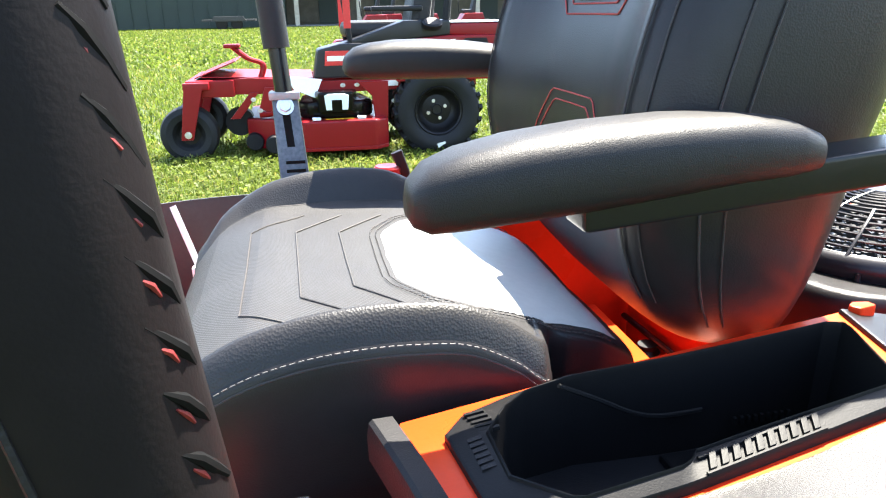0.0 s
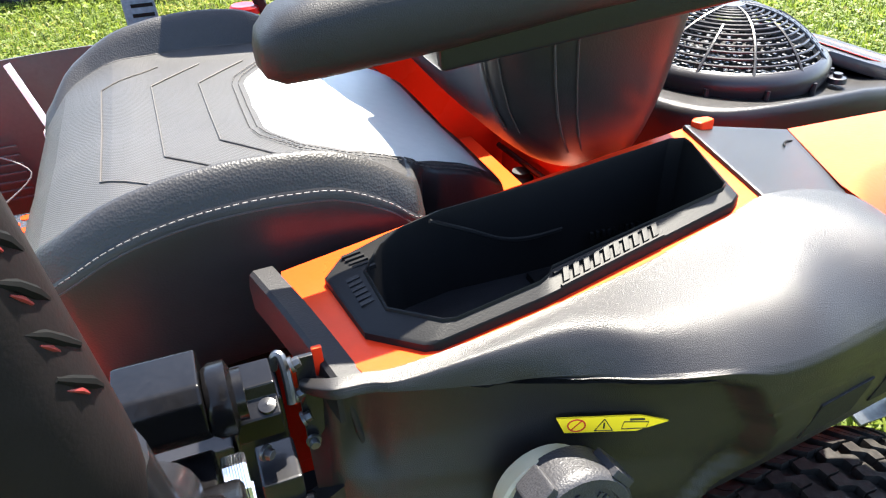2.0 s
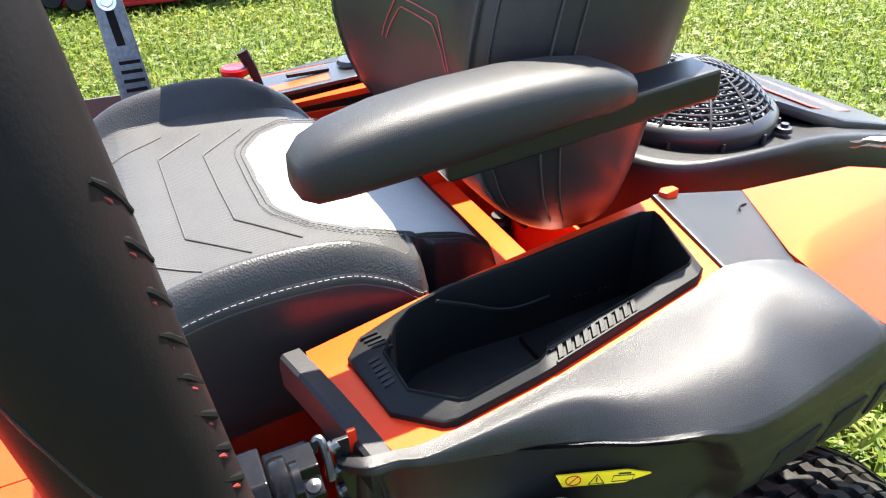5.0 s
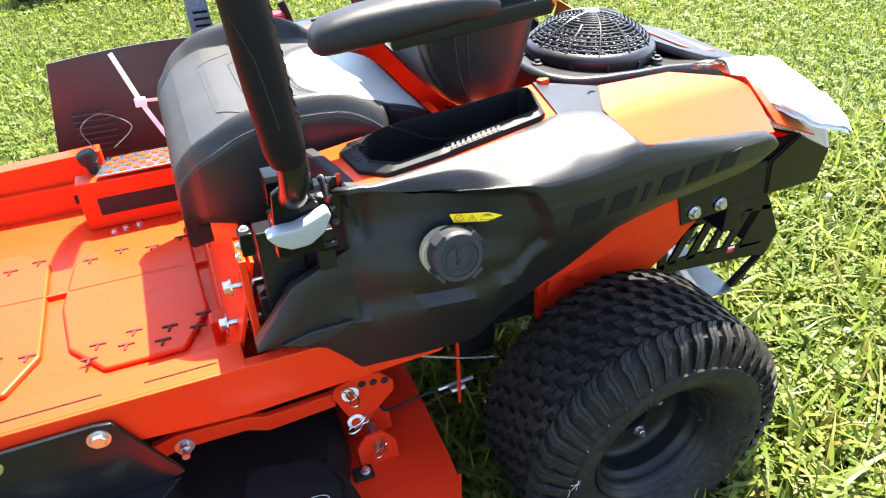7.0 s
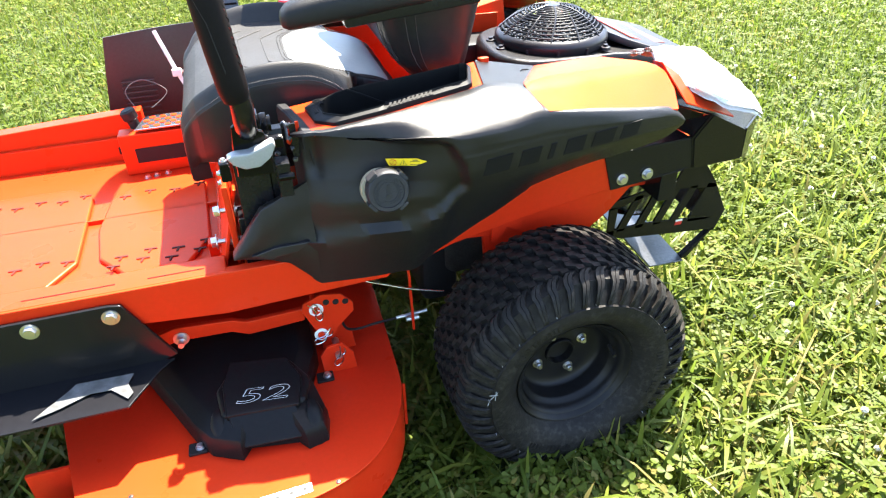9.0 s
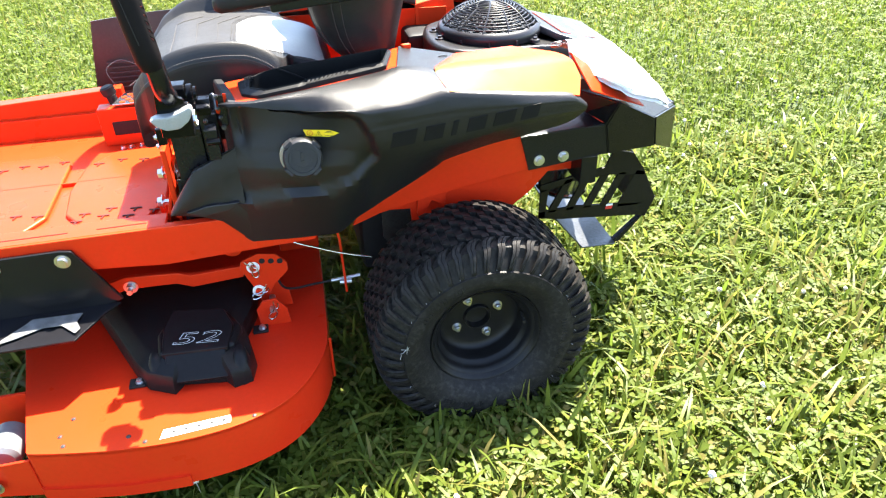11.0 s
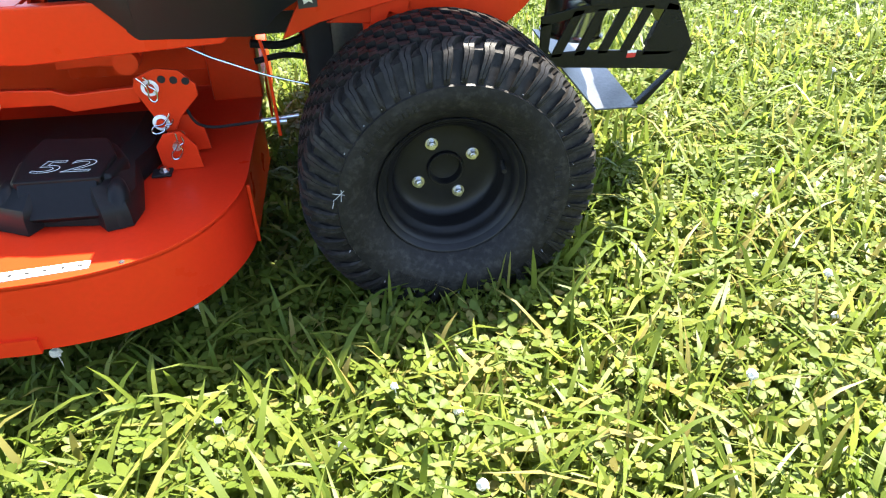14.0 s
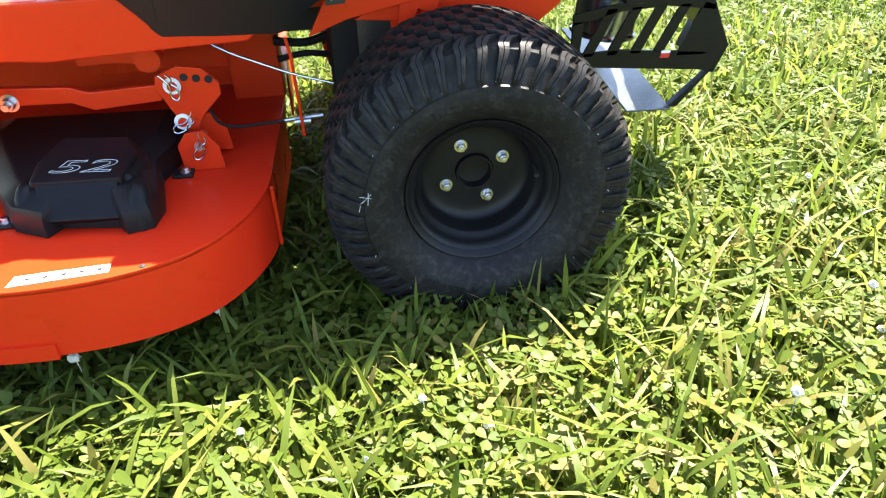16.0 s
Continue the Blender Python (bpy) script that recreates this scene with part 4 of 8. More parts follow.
    return dk


deck = build_deck()


# -- deck lift linkage --
def hairpin(at, tilt):
    """A bent wire clip."""
    pts = [(0, 0, 0.024), (0.006, 0, 0.016), (0.003, 0, 0.008), (0.009, 0, 0), (0.007, 0, -0.014), (0.0, 0, -0.018), (-0.005, 0, -0.010), (-0.001, 0, 0.004), (-0.004, 0, 0.016), (-0.010, 0, 0.026)]
    m = Matrix.Translation(at) @ Matrix.Rotation(radians(tilt), 4, "Y")
    return tube([m @ p for p in smoothpath(pts, 4)], 0.0013, 6)


def build_linkage():
    lk = group_part("lift_linkage", mower, "orange-red deck lift arm with pins and wire clips")
    arm = [(-0.735, 0.345), (-0.735, 0.375), (-0.70, 0.385), (-0.60, 0.378), (-0.575, 0.368), (-0.47, 0.372), (-0.47, 0.345), (-0.575, 0.338), (-0.605, 0.352), (-0.70, 0.355)]
    part("lift_arm", prism(arm, "y", 0.112, 0.124, 0.003), ORANGE, lk)
    quad = [(-0.475, 0.372), (-0.470, 0.388), (-0.435, 0.402), (-0.400, 0.396), (-0.378, 0.372), (-0.378, 0.352), (-0.412, 0.318), (-0.425, 0.296), (-0.445, 0.300), (-0.462, 0.340)]
    part("lift_plate", prism(quad, "y", 0.104, 0.110, 0.0015), ORANGE, lk)
    # holes drawn as black discs, dark like their shaded insides
    for k in range(3):
        part("plate_hole", lathe([(0, 0.0001), (0, 0.0062), (0.0012, 0.0062), (0.0012, 0.0001)], 16, spin((0, -1, 0), (-0.428 + 0.018 * k, 0.104, 0.384 - 0.003 * k))), MATBLK, lk)
    hang = [(-0.452, 0.2405), (-0.455, 0.285), (-0.440, 0.305), (-0.412, 0.308), (-0.392, 0.280), (-0.388, 0.2405)]
    part("hanger_bracket", prism(hang, "y", 0.068, 0.074, 0.0015), ORANGE, lk)
    part("hanger_bracket", prism([(x + 0.008, z + 0.006) for x, z in hang], "y", 0.124, 0.130, 0.0015), ORANGE, lk)
    for (x, y, z), tl in (((-0.448, 0.098, 0.372), -12), ((-0.445, 0.098, 0.312), 62), ((-0.421, 0.062, 0.285), 28)):
        part("pin", lathe([(0, 0.0001), (0, 0.007), (0.05, 0.007), (0.05, 0.0001)], 14, spin((0, 1, 0), (x, y - 0.002, z))), ORANGE if z > 0.3 else ZINC, lk)
        if z > 0.3:
            part("washer", lathe([(0, 0.0075), (0, 0.0135), (0.002, 0.0135), (0.002, 0.0075)], 20, spin((0, 1, 0), (x, y + 0.003, z)), close=True), TIE, lk)
        part("hairpin_clip", hairpin((x, y - 0.004, z - 0.003), tl), STEEL, lk, "bright bent wire clip")
    bm = bmesh.new()
    bolt(bm, (-0.693, 0.112, 0.361), (0, -1, 0), 0.0105, 0.009)
    lathe([(0.010, 0.0001), (0.010, 0.0055), (0.022, 0.0055), (0.022, 0.0001)], 12, spin((0, -1, 0), (-0.693, 0.112, 0.361)), bm)
    part("arm_bolt", bm, ZINC, lk)
    part("upper_arm", prism([(-0.60, 0.39), (-0.60, 0.43), (-0.50, 0.438), (-0.46, 0.41), (-0.475, 0.385), (-0.54, 0.392)], "y", 0.165, 0.178, 0.003), ORANGE, lk)
    part("pivot_boss", lathe([(0, 0.0001), (0, 0.02), (0.04, 0.02), (0.04, 0.0001)], 24, spin((0, 1, 0), (-0.485, 0.140, 0.402))), ORANGE, lk)
    part("inner_bracket", box((-0.66, 0.380, 0.30), (-0.40, 0.387, 0.44), 0.002), ORANGE, lk)
    plate = [(-1.10, 0.243), (-1.10, 0.455), (-0.315, 0.455), (-0.330, 0.36), (-0.375, 0.30), (-0.375, 0.243)]
    inner = part("inner_plate", prism(plate, "y", 0.440, 0.446, 0.002), ORANGE, lk, "orange-red inner frame plate")
    # black patches painted as the shade of slots in the plate
    for x, z in ((-0.50, 0.405), (-0.42, 0.400), (-0.355, 0.398)):
        part("plate_slot", prism([(x - 0.022, z - 0.004), (x + 0.022, z - 0.002), (x + 0.022, z + 0.004), (x - 0.022, z + 0.002)], "y", 0.4388, 0.4402, 0), PITCH, inner)
    part("plate_rib", box((-0.78, 0.430, 0.418), (-0.33, 0.440, 0.426), 0.003), ORANGE, inner)
    # control rod, wire and thin red strap in front of the tyre
    part("brake_wire", tube(smoothpath([(-0.385, 0.105, 0.436), (-0.35, 0.10, 0.417), (-0.32, 0.10, 0.403), (-0.263, 0.10, 0.378), (-0.20, 0.10, 0.357)], 6), 0.0021, 8), STEEL, lk, "thin bright steel wire")
    part("control_rod", tube([(-0.290, 0.14, 0.283), (-0.225, 0.14, 0.287)], 0.0036, 10), ZINC, lk)
    part("rod_cable", tube(smoothpath([(-0.405, 0.115, 0.335), (-0.395, 0.12, 0.300), (-0.372, 0.13, 0.284), (-0.335, 0.14, 0.280), (-0.290, 0.14, 0.283)], 6), 0.0026, 8), MATBLK, lk, "black cable loop")
    part("strap", prism([(-0.262, 0.262), (-0.257, 0.262), (-0.260, 0.40), (-0.265, 0.43), (-0.270, 0.43), (-0.265, 0.40)], "y", 0.116, 0.122, 0.0008), ORANGE, lk, "thin orange-red strap")
    part("strap_pin", tube([(-0.272, 0.128, 0.284), (-0.246, 0.128, 0.284)], 0.0055, 10), ZINC, lk)
    return lk


build_linkage()


# -- side step --
def build_step():
    st = group_part("side_step", mower, "gloss black steel side step with a grey grip decal")
    part("step_plate", prism([(-1.35, 0.37), (-1.35, 0.50), (-0.775, 0.503), (-0.755, 0.500), (-0.693, 0.380), (-0.72, 0.372)], "y", 0.046, 0.054, 0.002), GLOSSBLK, st)
    part("step_tread", slab([(-1.35, 0.046, 0.374), (-1.35, -0.044, 0.3622), (-0.772, -0.040, 0.3627), (-0.726, 0.022, 0.3708), (-0.700, 0.046, 0.374)], 0.005, 0.001), GLOSSBLK, st)
    grip = [(-0.915, -0.030), (-0.862, 0.018), (-0.855, 0.027), (-0.765, 0.025), (-0.773, 0.005), (-0.764, -0.016), (-0.772, -0.027), (-0.799, -0.001), (-0.832, 0.000), (-0.875, -0.018)]
    bm = bmesh.new()
    f = bm.faces.new([bm.verts.new((x, y, 0.3702 + (y + 0.01) * 0.132)) for x, y in grip])
    ext = bmesh.ops.extrude_face_region(bm, geom=[f])
    bmesh.ops.translate(bm, vec=(0, 0, 0.0012), verts=[v for v in ext["geom"] if isinstance(v, bmesh.types.BMVert)])
    part("grip_decal", bm, GREYDECAL, st, "grey speckled angular grip decal")
    bm = bmesh.new()
    bolt(bm, (-0.774, 0.046, 0.482), (0, -1, 0), 0.0105, 0.006)
    part("step_bolt", bm, ZINC, st)
    bm = bmesh.new()
    bolt(bm, (-0.893, 0.046, 0.484), (0, -1, 0), 0.0105, 0.006)
    part("step_bolt", bm, ZINC, st)
    return st


build_step()


# -- side consoles --
SHELL = [  # x; then (y, z) from the inner top edge over the shoulder to the lower edge
    (-0.446, (0.0660, 0.7455), (0.0600, 0.7450), (0.0585, 0.7430), (0.0600, 0.7400), (0.0620, 0.7360), (0.0620, 0.7000), (0.0580, 0.6800), (0.0500, 0.6550), (0.0400, 0.6000), (0.0580, 0.4620)),
    (-0.432, (0.0540, 0.7500), (0.0460, 0.7500), (0.0445, 0.7485), (0.0430, 0.7445), (0.0450, 0.7400), (0.0460, 0.7000), (0.0440, 0.6800), (0.0390, 0.6550), (0.0340, 0.6000), (0.0560, 0.4620)),
    (-0.414, (0.0500, 0.7510), (0.0430, 0.7505), (0.0415, 0.7492), (0.0400, 0.7450), (0.0430, 0.7405), (0.0480, 0.7000), (0.0440, 0.6800), (0.0310, 0.6550), (0.0260, 0.6000), (0.0550, 0.4615)),
    (-0.395, (0.0465, 0.7513), (0.0380, 0.7507), (0.0360, 0.7494), (0.0340, 0.7445), (0.0350, 0.7400), (0.0360, 0.7000), (0.0320, 0.6800), (0.0240, 0.6550), (0.0180, 0.6000), (0.0540, 0.4610)),
    (-0.350, (0.0472, 0.7548), (0.0397, 0.7542), (0.0335, 0.7508), (0.0290, 0.7365), (0.0265, 0.7322), (0.0240, 0.7000), (0.0200, 0.6800), (0.0140, 0.6550), (0.0060, 0.6000), (0.0520, 0.4590)),
    (-0.300, (0.0520, 0.7586), (0.0445, 0.7580), (0.0305, 0.7520), (0.0190, 0.7335), (0.0140, 0.7290), (0.0130, 0.7000), (0.0110, 0.6800), (0.0060, 0.6550), (-0.0020, 0.6000), (0.0520, 0.4580)),
    (-0.262, (0.0565, 0.7615), (0.0490, 0.7609), (0.0200, 0.7540), (-0.0010, 0.7380), (-0.0060, 0.7335), (-0.0030, 0.7000), (-0.0040, 0.6800), (-0.0050, 0.6550), (-0.0060, 0.6000), (0.0520, 0.4590)),
    (-0.225, (0.0625, 0.7643), (0.0550, 0.7637), (0.0160, 0.7555), (-0.0130, 0.7390), (-0.0165, 0.7335), (-0.0160, 0.7000), (-0.0160, 0.6800), (-0.0150, 0.6550), (-0.0080, 0.6000), (0.0500, 0.4880)),
    (-0.195, (0.0700, 0.7666), (0.0526, 0.7655), (0.0123, 0.7556), (-0.0190, 0.7370), (-0.0225, 0.7225), (-0.0230, 0.7040), (-0.0230, 0.6920), (-0.0180, 0.6550), (0.0100, 0.5950), (0.0480, 0.5060)),
    (-0.160, (0.0775, 0.7693), (0.0524, 0.7687), (0.0087, 0.7565), (-0.0195, 0.7385), (-0.0230, 0.7225), (-0.0220, 0.7060), (-0.0220, 0.6940), (-0.0180, 0.6620), (0.0040, 0.6080), (0.0450, 0.5280)),
    (-0.115, (0.0850, 0.7741), (0.0600, 0.7730), (0.0160, 0.7580), (-0.0130, 0.7390), (-0.0180, 0.7200), (-0.0180, 0.7090), (-0.0180, 0.6980), (-0.0150, 0.6680), (0.0000, 0.6250), (0.0400, 0.5550)),
    (-0.062, (0.0660, 0.7690), (0.0300, 0.7640), (0.0060, 0.7570), (-0.0090, 0.7450), (-0.0140, 0.7220), (-0.0140, 0.7110), (-0.0140, 0.7000), (-0.0120, 0.6720), (-0.0020, 0.6400), (0.0400, 0.5850)),
    (-0.040, (0.0040, 0.7500), (0.0000, 0.7490), (-0.0040, 0.7470), (-0.0080, 0.7400), (-0.0120, 0.7220), (-0.0120, 0.7110), (-0.0120, 0.7000), (-0.0100, 0.6740), (-0.0020, 0.6450), (0.0400, 0.5970)),
    (0.050, (0.0120, 0.7350), (0.0080, 0.7340), (0.0030, 0.7320), (-0.0010, 0.7260), (-0.0040, 0.7140), (-0.0040, 0.7070), (-0.0040, 0.7000), (-0.0020, 0.6820), (0.0040, 0.6600), (0.0420, 0.6170)),
    (0.130, (0.0240, 0.7200), (0.0200, 0.7190), (0.0150, 0.7170), (0.0110, 0.7120), (0.0070, 0.7050), (0.0070, 0.7000), (0.0070, 0.6950), (0.0080, 0.6820), (0.0120, 0.6680), (0.0430, 0.6280)),
    (0.205, (0.0360, 0.7060), (0.0330, 0.7050), (0.0290, 0.7030), (0.0250, 0.7000), (0.0230, 0.6950), (0.0230, 0.6915), (0.0230, 0.6880), (0.0240, 0.6780), (0.0260, 0.6690), (0.0440, 0.6420)),
    (0.242, (0.0440, 0.6800), (0.0420, 0.6790), (0.0400, 0.6780), (0.0390, 0.6770), (0.0380, 0.6750), (0.0380, 0.6740), (0.0380, 0.6730), (0.0390, 0.6710), (0.0400, 0.6680), (0.0450, 0.6620)),
]
RECESS = [(-0.246, 0.7400), (-0.209, 0.7240), (-0.188, 0.6860), (-0.178, 0.6400), (-0.225, 0.5970), (-0.260, 0.5780), (-0.470, 0.5560)]


SKIN = []


def side_y(x, z):
    """The shell's side at x and height z, from its skin."""
    near = sorted(((p[0] - x) ** 2 + (p[2] - z) ** 2 + 1e-9, p[1]) for p in SKIN if p[1] < 0.055 and p[2] < 0.745)[:4]
    return sum(y / d for d, y in near) / sum(1 / d for d, y in near)


def recess(x, z):
    """Depth of the filler hollow at x and height z: a sharp step under the shoulder, a bevel at its rear and lower side."""
    ridge = float(np.interp(x, [r[0] for r in SHELL], [r[4][1] for r in SHELL])) - 0.0003
    if z > ridge or z < 0.550:
        return 0.0
    poly = RECESS + [(-0.70, 0.556), (-0.70, 0.7600)]
    inside = False
    for (xa, za), (xb, zb) in zip(poly, poly[1:] + poly[:1]):
        if (za > z) != (zb > z) and x < xa + (z - za) / (zb - za) * (xb - xa):
            inside = not inside
    if not inside:
        return 0.0
    d = 1.0
    for (xa, za), (xb, zb) in zip(RECESS, RECESS[1:]):
        k = max(0.0, min(1.0, ((x - xa) * (xb - xa) + (z - za) * (zb - za)) / ((xb - xa) ** 2 + (zb - za) ** 2)))
        d = min(d, math.hypot(x - xa - k * (xb - xa), z - za - k * (zb - za)))
    return 0.016 * min(1.0, d / 0.011) * min(1.0, (ridge - z) / (0.003 + 0.016 * max(0.0, min(1.0, (x + 0.34) / 0.08))))


def tray_z(x):
    return 0.7755 + (x + 0.125) * 0.082


def build_console(far=False):
    f = mir if far else (lambda p: p)
    cs = group_part("side_console", mower, "grained black plastic side console with an orange-red top")
    rows = []
    for s in SHELL:
        pts = smoothpath([(s[0], y, z) for y, z in s[1:]], 3)
        rows.append([f(p) for p in pts])
    cols = list(zip(*rows))
    dcols = [[(q.x, q.y, q.z) for q in smoothpath(c, 8)] for c in cols]
    rows = []
    for r in zip(*dcols):
        fine = list(r[:9])
        for a, b in zip(r[9:], r[10:]):
            fine += [tuple(a[i] + (b[i] - a[i]) * k / 3 for i in range(3)) for k in range(3)]
        fine.append(r[-1])
        rows.append([(x, y + (-1 if far else 1) * recess(x, z) if k > 6 else y, z) for k, (x, y, z) in enumerate(fine)])
    if not far:
        SKIN.extend(q for r in rows for q in r)
    # low wing that runs forward over the frame, flush with the shell
    edge = [(z, f((0, y, 0))[1]) for x, y, z in rows[8]]
    wing = []
    for x, zt, zb, yt, yb in ((-0.568, 0.550, 0.545, 0.054, 0.052), (-0.540, 0.592, 0.540, 0.046, 0.050), (-0.512, 0.630, 0.534, 0.045, 0.050), (-0.480, 0.643, 0.520, 0.046, 0.052), (-0.456, 0.653, 0.492, 0.048, 0.054), (-0.432, 0.664, 0.462, 0.050, 0.056)):
        k = ((x + 0.568) / 0.136) ** 2
        row = [f((x, yt + 0.02, zt - 0.003)), f((x, yt + 0.004, zt))]
        for i in range(9):
            z = zt - 0.002 + (zb - zt + 0.002) * i / 8
            ye = min(edge, key=lambda e: abs(e[0] - z))[1]
            row.append(f((x, (1 - k) * (yt + (yb - yt) * i / 8 - 0.008 * math.sin(math.pi * i / 8)) + k * ye, z)))
        wing.append(row)
    part("console_shell", thicken(loft(wing, loft(rows)), 0.004), PLASTIC, cs, "grained black plastic side shell", 42)
    inset = [(-0.540, 0.552), (-0.50, 0.562), (-0.440, 0.562), (-0.465, 0.546), (-0.51, 0.540)]
    part("wing_recess", prism([(x, z) for x, z in inset], "y", f((0, 0.0375, 0))[1], f((0, 0.052, 0))[1], 0.003), SMOOTHBLK, cs)
    # inner wall and front of the box
    part("inner_wall", slab([f((-0.43, 0.172, 0.742)), f((0.10, 0.205, 0.742)), f((0.10, 0.205, 0.53)), f((-0.43, 0.172, 0.53))], 0.004), ORANGE, cs)
    part("front_wall", slab([f((-0.425, 0.062, 0.735)), f((-0.445, 0.165, 0.735)), f((-0.425, 0.165, 0.60)), f((-0.405, 0.062, 0.60))], 0.004), MATBLK, cs)
    # lip across the front
    a, b = Vector((-0.4475, 0.160, 0.752)), Vector((-0.420, 0.050, 0.744))
    rows = []
    for k in range(9):
        p = a.lerp(b, k / 8)
        z = p.z + 0.003 * math.sin(math.pi * k / 8)
        rows.append([f((p.x - 0.0095, p.y - 0.003, z - 0.022)), f((p.x - 0.0100, p.y - 0.003, z - 0.004)), f((p.x - 0.0085, p.y - 0.002, z + 0.0035)), f((p.x - 0.0060, p.y - 0.001, z + 0.0055)), f((p.x + 0.0065, p.y + 0.002, z + 0.0040)), f((p.x + 0.0085, p.y + 0.003, z - 0.004))])
    part("console_lip", thicken(loft(rows), 0.003), MATBLK, cs, "", 40)
    # the orange top plate, open for the tray
    ring = [(-0.438, 0.150), (-0.428, 0.095), (-0.412, 0.0465), (-0.350, 0.0425), (-0.225, 0.0575), (-0.130, 0.0800), (-0.117, 0.086), (-0.100, 0.180), (-0.096, 0.200), (-0.25, 0.187), (-0.34, 0.179), (-0.436, 0.166)]
    hole = [(-0.405, 0.138), (-0.399, 0.080), (-0.369, 0.0525), (-0.320, 0.0560), (-0.225, 0.0720), (-0.150, 0.086), (-0.1435, 0.093), (-0.124, 0.166), (-0.132, 0.1745), (-0.25, 0.1705), (-0.330, 0.1705), (-0.372, 0.160)]
    zz = lambda x: 0.7475 + (x + 0.436) * 0.0765
    plate = [[f((x, y, zz(x) - 0.008)) for x, y in ring], [f((x, y, zz(x))) for x, y in ring], [f((x, y, zz(x))) for x, y in hole], [f((x, y, zz(x) - 0.008)) for x, y in hole]]
    part("top_plate", loft(plate, None, True), ORANGE, cs, "", 30)
    cap = [(-0.100, 0.2005, 0.7775), (-0.125, 0.084, 0.7745), (-0.064, 0.065, 0.7667), (-0.020, 0.120, 0.7595), (0.022, 0.205, 0.7495)]
    part("rear_cap", slab([f(p) for p in cap], 0.012, 0.003), PLASTIC, cs)
    part("cap_clip", prism([(-0.091, 0.189), (-0.096, 0.196), (-0.089, 0.202), (-0.076, 0.200), (-0.075, 0.192)], "z", 0.770, 0.7805, 0.002, m=None if not far else Matrix.Translation((0, 2 * MID, 0)) @ Matrix.Diagonal((1, -1, 1, 1))), ORANGE, cs, "small orange retaining clip")
    part("cap_slit", tube(smoothpath([f((-0.027, 0.161, 0.7598)), f((-0.022, 0.167, 0.7588)), f((-0.015, 0.1715, 0.7575)), f((-0.006, 0.1735, 0.7557))], 4), [0.0003] + [0.0009] * 11 + [0.0003], 6), PITCH, cs)
    if not far:
        build_tray(cs)
        build_console_details(cs)
    return cs


def build_tray(cs):
    tr = part("storage_tray", bmesh.new(), TRAYBLK, cs, "black plastic storage tray with sloped rim")
    outer = [(-0.413, 0.138), (-0.405, 0.0765), (-0.379, 0.051), (-0.371, 0.0482), (-0.310, 0.0538), (-0.304, 0.0545), (-0.297, 0.0556), (-0.268, 0.0605), (-0.152, 0.0815), (-0.142, 0.088), (-0.1205, 0.160), (-0.1195, 0.170), (-0.130, 0.178), (-0.25, 0.1735), (-0.325, 0.1745), (-0.367, 0.1645), (-0.400, 0.1530)]
    inner = [(-0.390, 0.124), (-0.389, 0.083), (-0.3645, 0.0585), (-0.358, 0.0562), (-0.303, 0.0625), (-0.297, 0.0655), (-0.291, 0.0716), (-0.2645, 0.076), (-0.154, 0.092), (-0.1475, 0.097), (-0.129, 0.155), (-0.128, 0.164), (-0.138, 0.169), (-0.25, 0.162), (-0.322, 0.164), (-0.3577, 0.157), (-0.374, 0.146)]

    def ring(pts, dz, k=1.0):
        cx, cy = -0.26, 0.122
        return [(cx + (x - cx) * k, cy + (y - cy) * k, tray_z(x) + dz) for x, y in pts]
    rows = [ring(outer, -0.004), ring(outer, 0.002), ring(outer, 0.0038, 0.988), ring(inner, 0.0072, 1.012), ring(inner, 0.0090, 1.008), ring(inner, 0.0096, 1.003), ring(inner, 0.0090, 0.997), ring(inner, 0.006, 0.992), ring(inner, -0.05, 0.98), ring(inner, -0.115, 0.965)]
    bm = loft(rows, None, True)
    bm.verts.ensure_lookup_table()
    bm.faces.new(bm.verts[-len(inner):])
    bmesh.ops.recalc_face_normals(bm, faces=bm.faces)
    bm.to_mesh(tr.data)
    bm.free()
    finish(tr, 30)
    # two cup rings in the floor
    for x in (-0.352, -0.165):
        part("cup_ring", lathe([(0, 0.022), (0, 0.026), (0.004, 0.026), (0.004, 0.022)], 28, spin((0, 0, 1), (x, 0.125, 0.662)), close=True), MATBLK, tr)
    # moulded ledge along the far side of the bin
    part("tray_ledge", tube(smoothpath([(-0.338, 0.151, 0.770), (-0.310, 0.1525, 0.7555), (-0.285, 0.153, 0.742), (-0.262, 0.155, 0.7355), (-0.232, 0.159, 0.7335)], 5), 0.0016, 6), TRAYBLK, tr)
    # fine ribs low on the far wall, a step in the floor and the block between the cups
    for k in range(9):
        part("tray_rib", box((-0.205 + 0.0052 * k, 0.1595, 0.716), (-0.2025 + 0.0052 * k, 0.1625, 0.722), 0.0004), TRAYBLK, tr)
    part("tray_step", box((-0.262, 0.090, 0.660), (-0.222, 0.158, 0.705), 0.004), TRAYBLK, tr)
    part("cup_divider", slab([(-0.300, 0.076, 0.742), (-0.286, 0.079, 0.744), (-0.276, 0.100, 0.705), (-0.296, 0.098, 0.700)], 0.004, 0.001), TRAYBLK, tr)
    # slotted vent on the near rim: dark slats, sunlit gaps painted as a pale strip
    def rim(x, w, lift):
        """On the sloped near rim: w from its outer to its inner edge."""
        yo = 0.0572 + (x + 0.289) * 0.178
        return (x, yo + 0.0140 * w, tray_z(x) + 0.0036 + 0.0038 * w + lift)
    x0, x1 = -0.2885, -0.2195
